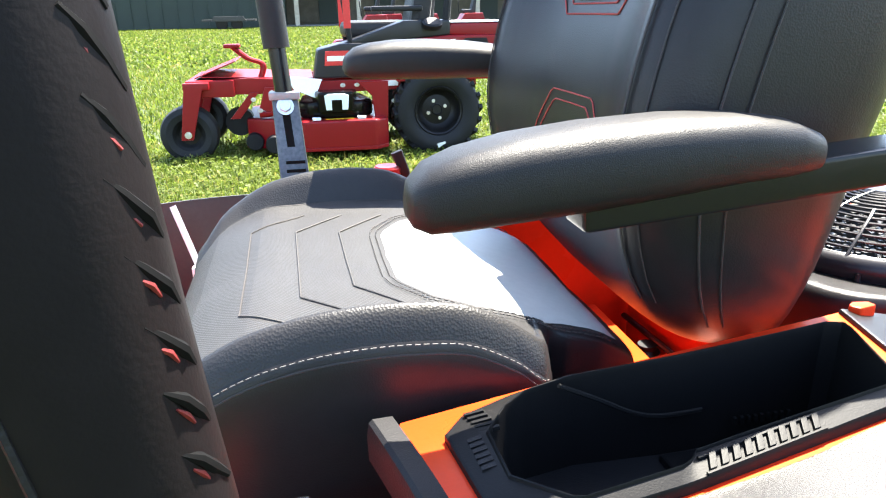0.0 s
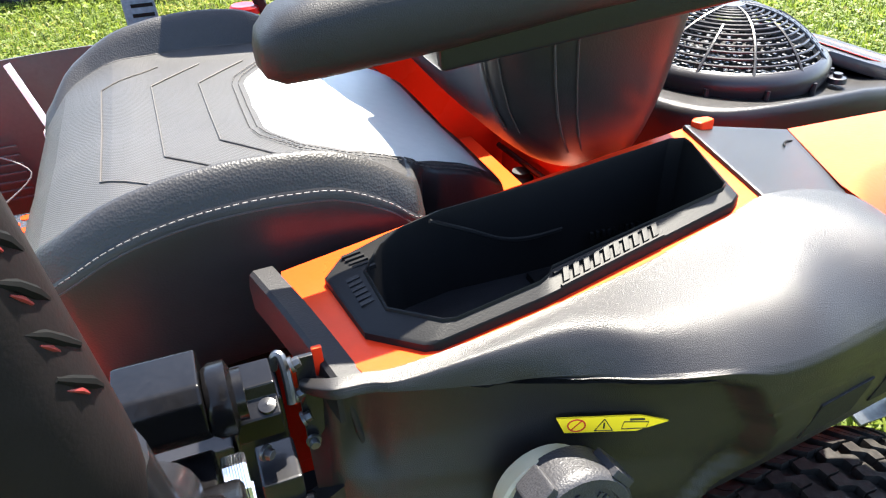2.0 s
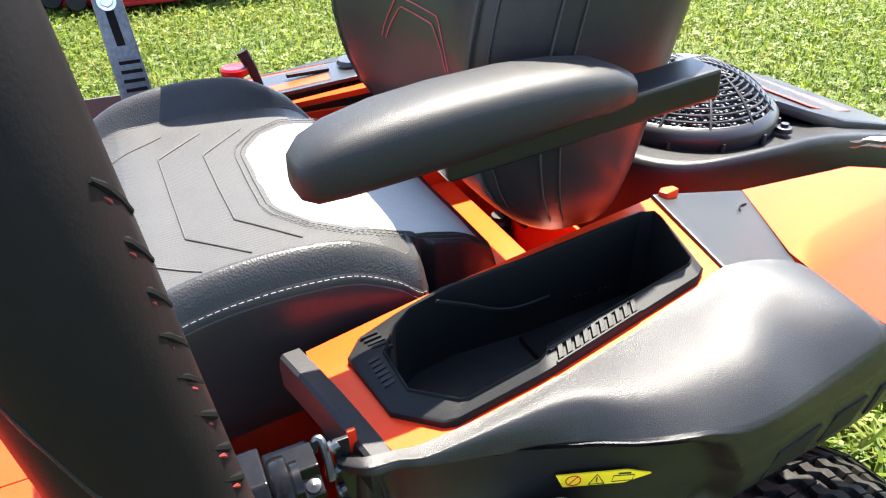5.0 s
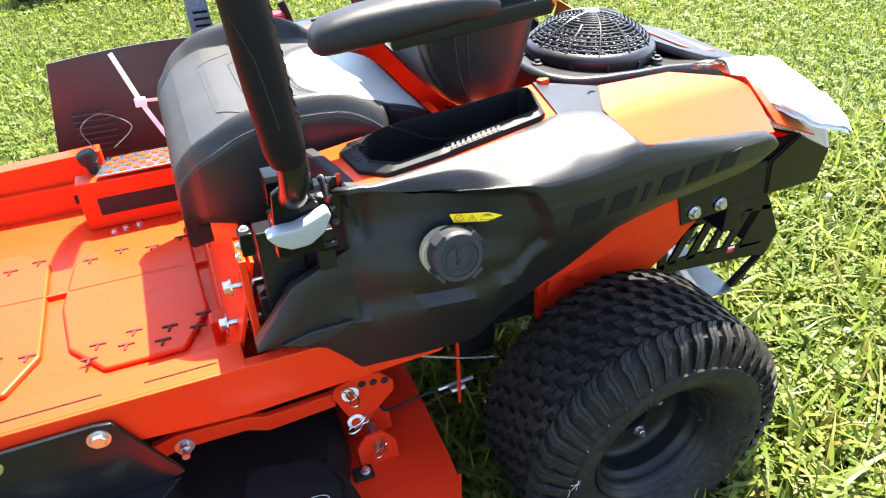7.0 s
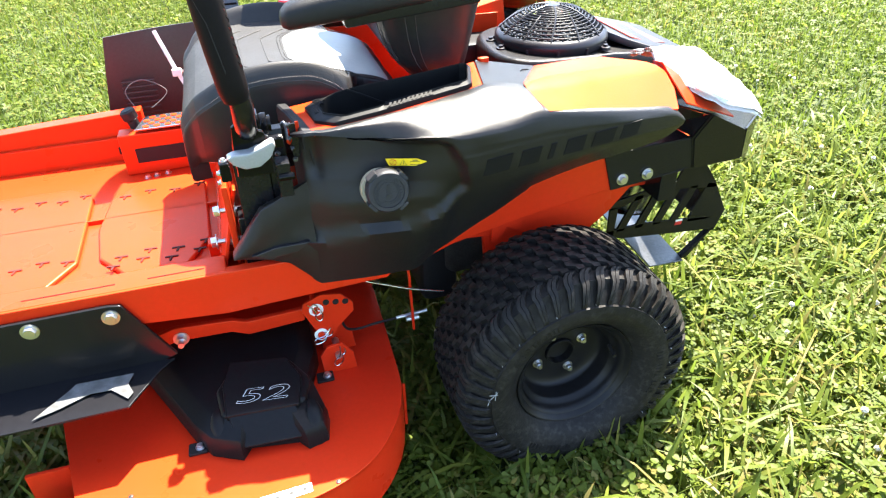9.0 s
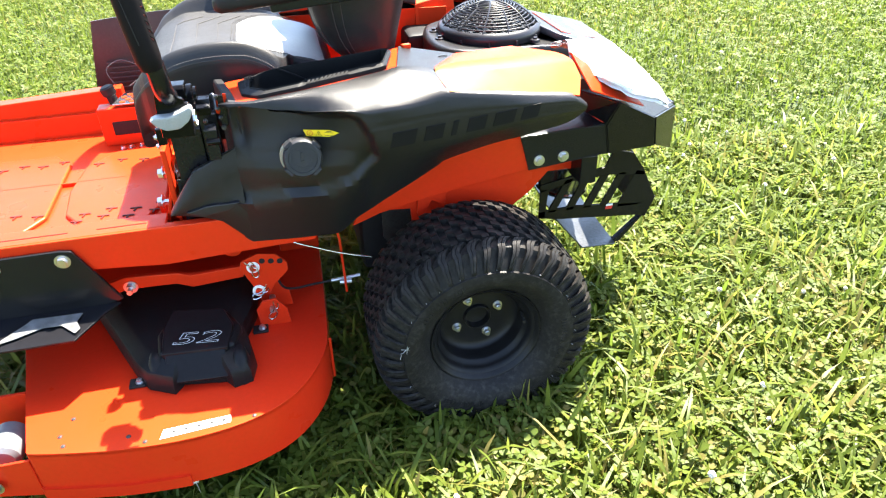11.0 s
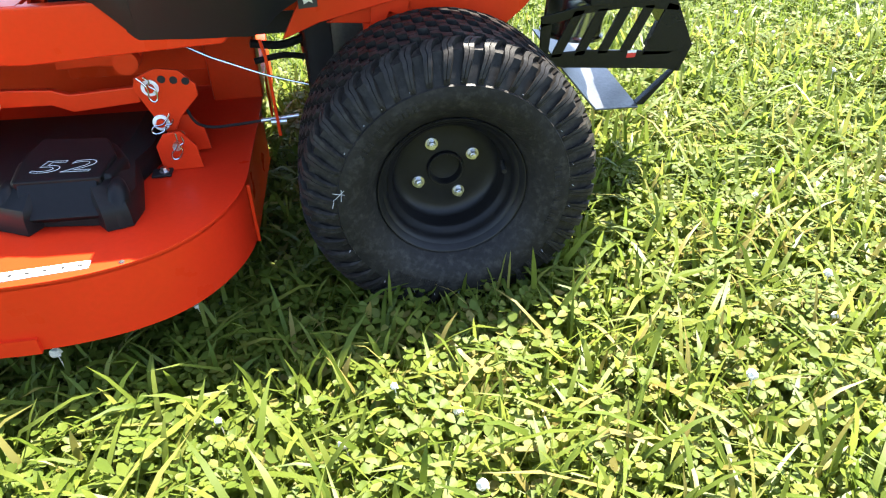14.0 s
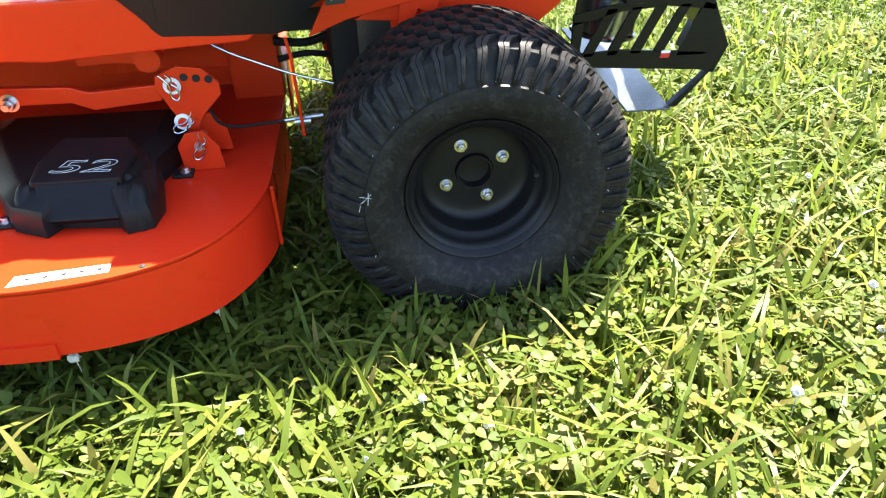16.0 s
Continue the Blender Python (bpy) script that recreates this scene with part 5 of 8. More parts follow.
    panel = part("vent_panel", slab([rim(x0 - 0.001, 0.12, -0.0004), rim(x1, 0.12, -0.0004), rim(x1 + 0.004, 0.70, -0.0004), rim(x0 + 0.003, 0.70, -0.0004)], 0.0012, 0), VENTGREY, tr, "pale strip coloured as the sunlit gaps between a vent's slats")
    for k in range(10):
        x = x0 + (x1 - x0) * (k + 0.02) / 9
        part("vent_slat", slab([rim(x - 0.0022, 0.10, 0.0026), rim(x + 0.0022, 0.10, 0.0026), rim(x + 0.0064, 0.72, 0.0026), rim(x + 0.0020, 0.72, 0.0026)], 0.0016, 0.0003), TRAYBLK, panel)
    for w in (0.06, 0.76):
        part("vent_frame", tube([rim(x0 - 0.004, w, 0.0008), rim(x1 + 0.006, w, 0.0008)], 0.0011, 6), TRAYBLK, panel)
    # ribs and raised mark on the front ramp
    for k in range(5):
        y, x = 0.1475 - 0.0045 * k * 0.6, -0.404 + 0.0012 * k
        z = tray_z(x) - 0.0026
        part("ramp_rib", slab([(x + 0.0055, 0.1500 - 0.0047 * k, z + 0.0066), (x + 0.0175, 0.1485 - 0.0047 * k, z + 0.0096), (x + 0.0175, 0.1460 - 0.0047 * k, z + 0.0096), (x + 0.0055, 0.1475 - 0.0047 * k, z + 0.0066)], 0.003, 0.0004), TRAYBLK, tr)
    for k in range(6):
        x, y = -0.4025 + 0.0003 * k, 0.124 - 0.0052 * k
        z = tray_z(x) + 0.0048
        part("ramp_mark", slab([(x, y, z), (x + 0.008, y + 0.0003, z + 0.0018), (x + 0.008, y - 0.0030, z + 0.0018), (x, y - 0.0033, z)], 0.0015, 0), MATBLK, tr)


def build_console_details(cs):
    # yellow safety label
    def on(x, z, lift):
        return Vector((x, side_y(x, z) - lift, z))
    n = Vector((0, -1, 0))
    tri = [(-0.308, 0.6955), (-0.262, 0.6965), (-0.246, 0.6915), (-0.263, 0.6840), (-0.303, 0.6835)]
    ya, yb = side_y(-0.306, 0.690) - 0.003, side_y(-0.250, 0.690) - 0.003

    def lp(x, z, lift=0.0012):
        return (x, ya + (yb - ya) * (x + 0.306) / 0.056 - lift, z)
    lab = part("safety_label", slab([lp(x, z, 0) for x, z in tri], 0.0012, 0), YELLOW, cs, "yellow arrow-shaped safety label with symbols")
    ring = [lp(-0.297 + 0.0048 * math.cos(a), 0.6897 + 0.0048 * math.sin(a)) for a in [2 * math.pi * k / 20 for k in range(20)]]
    part("no_smoking_symbol", tube([ring[3], ring[13]], 0.0005, 5, tube(ring, 0.0006, 5, None, True)), REDINK, lab)
    trg = [lp(-0.2868, 0.6850), (lp(-0.2768, 0.6850)), lp(-0.2818, 0.6945)]
    part("warning_triangle", tube([lp(-0.2818, 0.6868), lp(-0.2818, 0.6915)], 0.0006, 5, tube(trg, 0.0006, 5, None, True)), INK, lab)
    tank = [lp(-0.272, 0.6860), lp(-0.2585, 0.6862), lp(-0.2575, 0.6915), lp(-0.271, 0.6918)]
    part("tank_symbol", tube([lp(-0.268, 0.6938), lp(-0.260, 0.6938)], 0.0009, 5, tube(tank, 0.0005, 5, None, True)), INK, lab)
    # fuel filler and its cap
    ax = Vector((0, -1, 0.16)).normalized()
    c = Vector((-0.316, -0.020, 0.661))
    neck = spin(ax, c - ax * 0.034 + Vector((-0.007, 0, -0.001)))
    part("filler_neck", lathe([(0, 0.024), (0, 0.0325), (0.010, 0.0325), (0.012, 0.031), (0.012, 0.024)], 36, neck), CREAM, cs, "cream plastic filler neck")
    body = bmesh.new()
    prof = [(-0.026, 0.030), (-0.026, 0.0335), (-0.006, 0.0345), (-0.001, 0.0335), (0.0015, 0.031), (0.0015, 0.0255), (-0.0005, 0.025), (-0.0005, 0.0001)]
    lathe(prof, 48, spin(ax, c), body)
    cap = part("fuel_cap", body, CAPGREY, cs, "dark grey ribbed plastic fuel cap")
    m = spin(ax, c)
    for k in range(4):
        a = radians(40 + 90 * k)
        t = bmesh.new()
        bmesh.ops.create_cube(t, size=1)
        bevel(t, 0.12)
        mm = m @ Matrix.Rotation(a, 4, "Y") @ Matrix.Translation((0.0345, -0.010, 0)) @ Matrix.Diagonal((0.006, 0.022, 0.018, 1))
        part("cap_lug", join(t, bmesh.new(), mm), CAPGREY, cap)
    bm = bmesh.new()
    for k in range(26):
        if k % 13 in (5, 6):
            continue
        mm = m @ Matrix.Rotation(2 * math.pi * k / 26, 4, "Y") @ Matrix.Translation((0.0205, 0.0002, 0))
        box((-0.0016, -0.0006, -0.0013), (0.0016, 0.0006, 0.0013), 0, bm, mm)
    lathe([(-0.0005, 0.0155), (0.0006, 0.0155), (0.0006, 0.0165), (-0.0005, 0.0165)], 36, m, bm)
    part("cap_lettering", bm, CAPGREY, cap, "raised ring of tiny unreadable marks")
    bm = box((-0.0030, -0.0006, -0.012), (0.0030, 0.0010, 0.0005), 0.0005, None, m)
    lathe([(-0.0005, 0.0001), (-0.0005, 0.0042), (0.0010, 0.0042), (0.0010, 0.0001)], 18, m @ Matrix.Translation((0, 0, 0.007)), bm)
    part("cap_emblem", bm, SMOOTHBLK, cap)
    # six low blocks in place of the maker's name, dark for its sunken letters' shade
    for x0, x1 in ((-0.160, -0.114), (-0.098, -0.062), (-0.046, -0.036), (-0.016, 0.020), (0.036, 0.078), (0.092, 0.128)):
        z0, z1 = 0.6600 + (x0 + 0.16) * 0.064, 0.6600 + (x1 + 0.16) * 0.064
        h = 0.0300 - 0.014 * (x0 + 0.16)
        pts = [(x0, z0), (x1, z1), (x1 + 0.006, z1 + h), (x0 + 0.006, z0 + h)]
        part("name_block", slab([(x, side_y(x, z) - 0.0014, z) for x, z in pts], 0.004, 0.0006), NAMEBLK, cs, "low block coloured as the shade in the sunken side marking")


build_console()
far_console = build_console(True)


def build_far_controls():
    """Switch, throttle and key on the far console's top."""
    cs = far_console
    part("control_panel", slab([(-0.40, 0.665, 0.760), (-0.16, 0.650, 0.779), (-0.14, 0.728, 0.779), (-0.385, 0.745, 0.760)], 0.006, 0.002), SMOOTHBLK, cs)
    part("panel_decal", slab([(-0.385, 0.672, 0.7615), (-0.26, 0.665, 0.7715), (-0.255, 0.690, 0.7715), (-0.38, 0.697, 0.7615)], 0.001, 0), ORANGE, cs)
    part("blade_switch", lathe([(0, 0.0001), (0, 0.010), (0.022, 0.010), (0.024, 0.018), (0.032, 0.0185), (0.035, 0.016), (0.034, 0.0001)], 24, spin((0, 0, 1), (-0.375, 0.715, 0.758))), RED, cs, "red mushroom blade switch")
    part("throttle_lever", tube([(-0.345, 0.712, 0.76), (-0.352, 0.712, 0.785), (-0.362, 0.712, 0.812)], [0.005, 0.007, 0.008], 10, None, False, 0.6, (0, 1, 0)), MATBLK, cs, "black throttle lever")
    part("choke_slot", box((-0.31, 0.70, 0.770), (-0.25, 0.708, 0.775), 0.001), MATBLK, cs)
    part("fuel_gauge", lathe([(0, 0.0001), (0, 0.022), (0.006, 0.020), (0.007, 0.0001)], 28, spin((0, 0, 1), (-0.215, 0.705, 0.776))), SMOOTHBLK, cs)
    part("ignition_key", tube([(-0.185, 0.715, 0.776), (-0.185, 0.715, 0.812)], [0.011, 0.008], 12), MATBLK, cs)


build_far_controls()


# -- fenders and rear bodywork --
def build_fender(far=False):
    f = mir if far else (lambda p: p)
    fd = group_part("rear_fender", mower, "orange-red sheet steel rear fender")
    A, B, C = (-0.044, -0.004, 0.7495), (-0.064, 0.066, 0.7690), (0.018, 0.202, 0.7510)
    D, E2, F = (0.222, 0.034, 0.7005), (0.236, 0.128, 0.752), (0.125, 0.172, 0.765)
    G = (0.262, 0.200, 0.730)
    # side and top are one sheet, rounded along the fold
    K = (0.246, 0.090, 0.716)
    bm = bmesh.new()
    v = [bm.verts.new(f(p)) for p in (A, B, C, F, E2, K, D)]
    for face in ((0, 1, 4, 5), (0, 5, 6), (1, 2, 3), (1, 3, 4)):
        bm.faces.new([v[i] for i in face])
    fold = [e for e in bm.edges if {e.verts[0], e.verts[1]} in ({v[1], v[4]}, {v[4], v[5]})]
    bmesh.ops.bevel(bm, geom=fold, offset=0.022, segments=5, profile=0.5, affect="EDGES", clamp_overlap=True)
    part("fender_sheet", thicken(bm, 0.004), ORANGE, fd, "", 60)
    part("fender_back", slab([f(p) for p in (E2, G, (0.375, 0.21, 0.665), (0.405, 0.110, 0.628), (0.262, 0.070, 0.690))], 0.004, 0.003), ORANGE, fd)
    part("fender_tail", slab([f(p) for p in ((0.392, 0.140, 0.628), (0.402, 0.20, 0.638), (0.400, 0.19, 0.545), (0.384, 0.140, 0.545))], 0.004, 0.002), ORANGE, fd)
    part("fender_inner", slab([f(p) for p in (C, F, (0.14, 0.205, 0.53), (0.018, 0.208, 0.53))], 0.004, 0.002), ORANGE, fd)
    return fd


build_fender()
build_fender(True)


def build_bumper():
    bp = group_part("rear_bumper", mower, "gloss black steel rear bumper with engine guard")
    for far in (0, 1):
        f = (lambda q: q) if not far else (lambda q: 2 * MID - q)
        P1, P2, P3, T = (0.136, f(0.119), 0.587), (0.327, f(0.119), 0.592), (0.345, f(0.126), 0.524), (0.336, f(0.082), 0.657)
        part("bumper_plate", slab([P1, P2, P3, (0.312, f(0.121), 0.520), (0.158, f(0.119), 0.506)], 0.006 if far else -0.006, 0.001), GLOSSBLK, bp)
        part("bumper_flange", slab([(0.136, f(0.120), 0.589), (0.327, f(0.120), 0.594), (0.300, f(0.170), 0.606), (0.136, f(0.165), 0.593)], 0.004), GLOSSBLK, bp)
        part("bumper_gusset", slab([(0.300, f(0.165), 0.607), (0.327, f(0.121), 0.595), T], 0.004, 0.001), GLOSSBLK, bp)
        U, L = (0.428, f(0.098), 0.608), (0.450, f(0.121), 0.531)
        part("bumper_end", slab([P3, (0.329, f(0.119), 0.594), T, U, L], 0.005, 0.001), GLOSSBLK, bp)
        part("bumper_return", slab([U, (0.527, f(0.188), 0.589), (0.557, f(0.229), 0.462), L], 0.005, 0.001), GLOSSBLK, bp)
        part("bumper_shelf", slab([T, U, (0.527, f(0.188), 0.591), (0.470, f(0.26), 0.610), (0.300, f(0.20), 0.645)], 0.004, 0.001), GLOSSBLK, bp)
        part("fold_edge", tube([(P3[0] + 0.001, P3[1], P3[2]), (0.328, f(0.1205), 0.592), (T[0], T[1] + (0.001 if not far else -0.001), T[2] - 0.001)], 0.0032, 8), GLOSSBLK, bp)
        part("bumper_rib", prism([(0.295, 0.515), (0.372, 0.515), (0.360, 0.588), (0.295, 0.588)], "y", f(0.134), f(0.142), 0.001), GLOSSBLK, bp)
        for x in (0.180, 0.235):
            bm = bmesh.new()
            bolt(bm, (x, f(0.118), 0.528 + 0.003 * (x > 0.2)), (0, -1 if not far else 1, 0), 0.0092, 0.007)
            part("bumper_bolt", bm, ZINC, bp)
    part("bumper_bar", box((0.530, 0.215, 0.475), (0.546, 2 * MID - 0.215, 0.585), 0.004), GLOSSBLK, bp)
    # slotted guard over the muffler: edge strips with slanted bars between
    y0, y1 = 0.246, 0.252
    gd = part("muffler_guard", prism([(0.240, 0.300), (0.240, 0.318), (0.330, 0.322), (0.515, 0.306), (0.555, 0.318), (0.533, 0.262), (0.505, 0.270), (0.290, 0.290)], "y", y0, y1, 0.001), GLOSSBLK, bp, "gloss black slotted muffler guard")
    part("guard_edge", prism([(0.240, 0.372), (0.325, 0.392), (0.418, 0.398), (0.515, 0.385), (0.515, 0.397), (0.478, 0.450), (0.425, 0.464), (0.405, 0.420), (0.325, 0.408), (0.240, 0.392)], "y", y0, y1, 0.001), GLOSSBLK, gd)
    part("guard_edge", prism([(0.450, 0.302), (0.505, 0.300), (0.555, 0.316), (0.515, 0.395), (0.492, 0.402)], "y", y0, y1, 0.001), GLOSSBLK, gd)
    part("guard_edge", prism([(0.240, 0.300), (0.256, 0.300), (0.262, 0.380), (0.240, 0.380)], "y", y0, y1, 0.001), GLOSSBLK, gd)
    for k in range(4):
        x = 0.262 + 0.047 * k
        part("guard_bar", prism([(x, 0.312), (x + 0.021, 0.312), (x + 0.063, 0.400), (x + 0.042, 0.400)], "y", y0, y1, 0.0008), GLOSSBLK, gd)
    part("warning_label", prism([(0.418, 0.300), (0.436, 0.300), (0.438, 0.309), (0.420, 0.309)], "y", y0 - 0.001, y0, 0), REDINK, gd, "tiny red and white warning label")
    part("label_top", prism([(0.420, 0.309), (0.438, 0.309), (0.438, 0.314), (0.420, 0.314)], "y", y0 - 0.001, y0, 0), WHITEFILM, gd)
    part("guard_strut", prism([(0.525, 0.268), (0.545, 0.285), (0.470, 0.196), (0.450, 0.196)], "y", 0.246, 0.262, 0.001), GLOSSBLK, bp)
    part("guard_return", slab([(0.555, 0.249, 0.318), (0.555, 0.42, 0.318), (0.533, 0.42, 0.262), (0.533, 0.249, 0.262)], 0.004), GLOSSBLK, bp)
    part("guard_return", slab([(0.555, 0.249, 0.318), (0.555, 0.42, 0.318), (0.478, 0.42, 0.452), (0.478, 0.249, 0.452)], 0.004), GLOSSBLK, bp)
    part("muffler", lathe([(0, 0.0001), (0, 0.060), (0.003, 0.066), (0.008, 0.066), (0.012, 0.061), (0.100, 0.061), (0.108, 0.056), (0.108, 0.0001)], 36, spin((0.10, 0, 1), (0.335, 0.345, 0.322))), STEEL, bp, "bare steel muffler drum behind the guard")
    part("tail_pipe", tube(smoothpath([(0.40, 0.32, 0.43), (0.44, 0.30, 0.45), (0.47, 0.29, 0.43)], 5), 0.016, 12), STEEL, bp)
    part("deflector", slab([(0.290, 0.25, 0.288), (0.362, 0.235, 0.200), (0.455, 0.235, 0.198), (0.42, 0.50, 0.26), (0.30, 0.50, 0.29)], 0.004), DULLSTEEL, bp, "dull dark steel exhaust deflector")
    return bp


build_bumper()


# -- engine --
def build_engine():
    en = group_part("engine", mower, "black shrouded upright engine with a ringed fan guard")

    def top(x):
        return 0.716 - 0.030 * max(0.0, x - 0.27) / 0.17
    outline = [(0.012, 0.40), (0.035, 0.345), (0.085, 0.315), (0.20, 0.305), (0.34, 0.306), (0.440, 0.308), (0.462, 0.33), (0.462, 0.57), (0.42, 0.60), (0.15, 0.61), (0.04, 0.57), (0.012, 0.49)]
    base = [(p.x, p.y) for p in smoothpath([(x, y, 0) for x, y in outline], 3, True)]
    cx, cy = 0.23, 0.45
    sec = []
    for dz, k in ((-0.19, 0.97), (-0.09, 0.995), (-0.030, 1.0), (-0.012, 0.995), (-0.003, 0.975), (0.0, 0.94)):
        sec.append([(cx + (x - cx) * k, cy + (y - cy) * k, top(x) + dz) for x, y in base])
    bm = loft(sec, None, True)
    bm.verts.ensure_lookup_table()
    bm.faces.new(bm.verts[-len(base):])
    part("shroud", bm, PLASTIC, en, "satin black plastic engine shroud", 50)
    fan = (0.166, 0.455)
    upright = Matrix.Translation((fan[0], fan[1], 0)) @ Matrix.Rotation(radians(90), 4, "X")
    fg = part("fan_guard", lathe([(0.712, 0.121), (0.722, 0.1245), (0.731, 0.1235), (0.738, 0.118), (0.740, 0.112), (0.730, 0.108)], 64, upright), SMOOTHBLK, en, "black plastic domed fan guard")

    def dome(r):
        return 0.787 - 0.050 * (r / 0.115) ** 2.4
    for k in range(15):
        r = 0.114 - 0.0070 * k
        pts = [(fan[0] + r * math.cos(a), fan[1] + r * math.sin(a), dome(r)) for a in [2 * math.pi * j / 48 for j in range(48)]]
        part("guard_ring", tube(pts, 0.0017, 6, None, True), SMOOTHBLK, fg)
    for k in range(12):
        a = 2 * math.pi * k / 12 + 0.1
        r1 = 0.012 if k % 2 == 0 else 0.06
        pts = [(fan[0] + r * math.cos(a + 0.25 * (1 - r / 0.115)), fan[1] + r * math.sin(a + 0.25 * (1 - r / 0.115)), dome(r) + 0.0012) for r in np.linspace(0.116, r1, 8)]
        part("guard_rib", tube(pts, 0.0020, 6), SMOOTHBLK, fg)
    part("guard_cap", lathe([(0.784, 0.020), (0.789, 0.016), (0.790, 0.0001)], 24, upright), SMOOTHBLK, fg)
    for a in (-0.95, 2.9, -2.9):
        x, y = fan[0] + 0.133 * math.cos(a), fan[1] + 0.133 * math.sin(a)
        part("guard_tab", lathe([(0, 0.0001), (0, 0.011), (0.006, 0.010), (0.007, 0.005), (0.011, 0.005), (0.011, 0.0001)], 14, spin((0, 0, 1), (x, y, 0.713))), SMOOTHBLK, fg)
    for k in range(12):
        a = 2 * math.pi * k / 12 - 0.3
        x, y = fan[0] + 0.1245 * math.cos(a), fan[1] + 0.1245 * math.sin(a)
        part("guard_clip", lathe([(0, 0.0001), (0, 0.0035), (0.014, 0.003), (0.014, 0.0001)], 8, spin((0, 0, 1), (x, y, 0.710))), SMOOTHBLK, fg)
    # perforated chaff screen below the rings
    bm = bmesh.new()
    for i in range(15):
        r = 0.016 + 0.0064 * i
        for j in range(max(6, int(r / 0.0021))):
            a = 2 * math.pi * j / max(6, int(r / 0.0021)) + i
            x, y = fan[0] + r * math.cos(a), fan[1] + r * math.sin(a)
            box((x - 0.0022, y - 0.0022, 0.722), (x + 0.0022, y + 0.0022, 0.728 + 0.003 * ((i + j) % 2)), 0, bm)
    part("chaff_screen", bm, SCREEN, en, "bright perforated chaff screen")
    part("screen_plate", lathe([(0.718, 0.0001), (0.718, 0.112)], 40, upright), MATBLK, en)
    # lid with a red and black decal, over the shroud's sloping rear
    def lid_z(x, lift):
        return top(x) + 0.006 + 0.016 * max(0.0, 1 - (x - 0.26) / 0.10) * (x > 0.25) + lift
    edge = [(0.272, 0.392), (0.300, 0.358), (0.345, 0.336), (0.428, 0.324), (0.446, 0.345), (0.448, 0.55), (0.42, 0.575), (0.285, 0.575)]
    lid = part("shroud_lid", slab([(x, y, lid_z(x, 0)) for x, y in edge], 0.016, 0.004), SMOOTHBLK, en, "black lid with a red and black decal")
    for x0, x1, m, label in ((0.305, 0.330, REDINK, ""), (0.338, 0.350, OUTLINE, ""), (0.360, 0.392, DEEPRED, "")):
        part("lid_decal", slab([(x0, 0.545, lid_z(x0, 0.004)), (x0 + 0.012, 0.372, lid_z(x0 + 0.012, 0.004)), (x1 + 0.012, 0.372, lid_z(x1 + 0.012, 0.004)), (x1, 0.545, lid_z(x1, 0.004))], 0.0008, 0), m, lid, label)
    part("engine_block", box((0.06, 0.32, 0.40), (0.42, 0.59, 0.56), 0.02), DARKMET, en)
    part("air_filter_cover", box((-0.02, 0.53, 0.60), (0.10, 0.64, 0.70), 0.015), MATBLK, en)
    return en


build_engine()


# -- seat --
# length of the cushion: place, crown height, half width at the outer stitch, roll height, drop of the stitch
CUSHION = [(-0.600, 0.735, 0.190, 0.012, 0.0145), (-0.585, 0.750, 0.206, 0.016, 0.0124), (-0.560, 0.763, 0.219, 0.021, 0.009), (-0.533, 0.772, 0.222, 0.027, 0.006), (-0.498, 0.773, 0.222, 0.036, 0.0015), (-0.457, 0.774, 0.222, 0.040, 0.0),
           (-0.419, 0.7735, 0.222, 0.040, 0.0), (-0.385, 0.772, 0.222, 0.036, 0.0015), (-0.352, 0.7685, 0.222, 0.0225, 0.009), (-0.330, 0.764, 0.220, 0.010, 0.015), (-0.324, 0.762, 0.208, 0.006, 0.012), (-0.314, 0.759, 0.160, 0.001, 0.004),
           (-0.290, 0.752, 0.149, 0.0, 0.003), (-0.258, 0.741, 0.144, 0.0, 0.003), (-0.231, 0.725, 0.138, 0.0, 0.004)]
ROLL = [(0, 0), (0.6, 0.0), (0.75, 0.04), (0.82, 0.12), (0.833, 0.11), (0.86, 0.42), (0.89, 0.76), (0.915, 0.94), (0.937, 1.0), (0.96, 0.94), (0.98, 0.76), (1.0, 0.46)]


def along(x, k):
    """A smooth value between the sections of the cushion."""
    xs, vs = [c[0] for c in CUSHION], [c[k] for c in CUSHION]
    x = min(max(x, xs[0]), xs[-1])
    i = max(0, min(len(xs) - 2, int(np.searchsorted(xs, x)) - 1))
    g = np.gradient(vs, xs)
    h = xs[i + 1] - xs[i]
    u = (x - xs[i]) / h
    return float((2 * u ** 3 - 3 * u ** 2 + 1) * vs[i] + (u ** 3 - 2 * u ** 2 + u) * h * g[i] + (3 * u ** 2 - 2 * u ** 3) * vs[i + 1] + (u ** 3 - u ** 2) * h * g[i + 1])


def seat_z(x, y):
    """Height of the cushion's top, with its raised side rolls."""
    w = min(1.0, abs(y - MID) / along(x, 2))
    r = float(np.interp(w, [p[0] for p in ROLL], [p[1] for p in ROLL]))
    return along(x, 1) + along(x, 3) * r - along(x, 4) * max(0.0, (w - 0.93) / 0.07) ** 2 - 0.003 * max(0.0, 1 - w / 0.5) ** 2


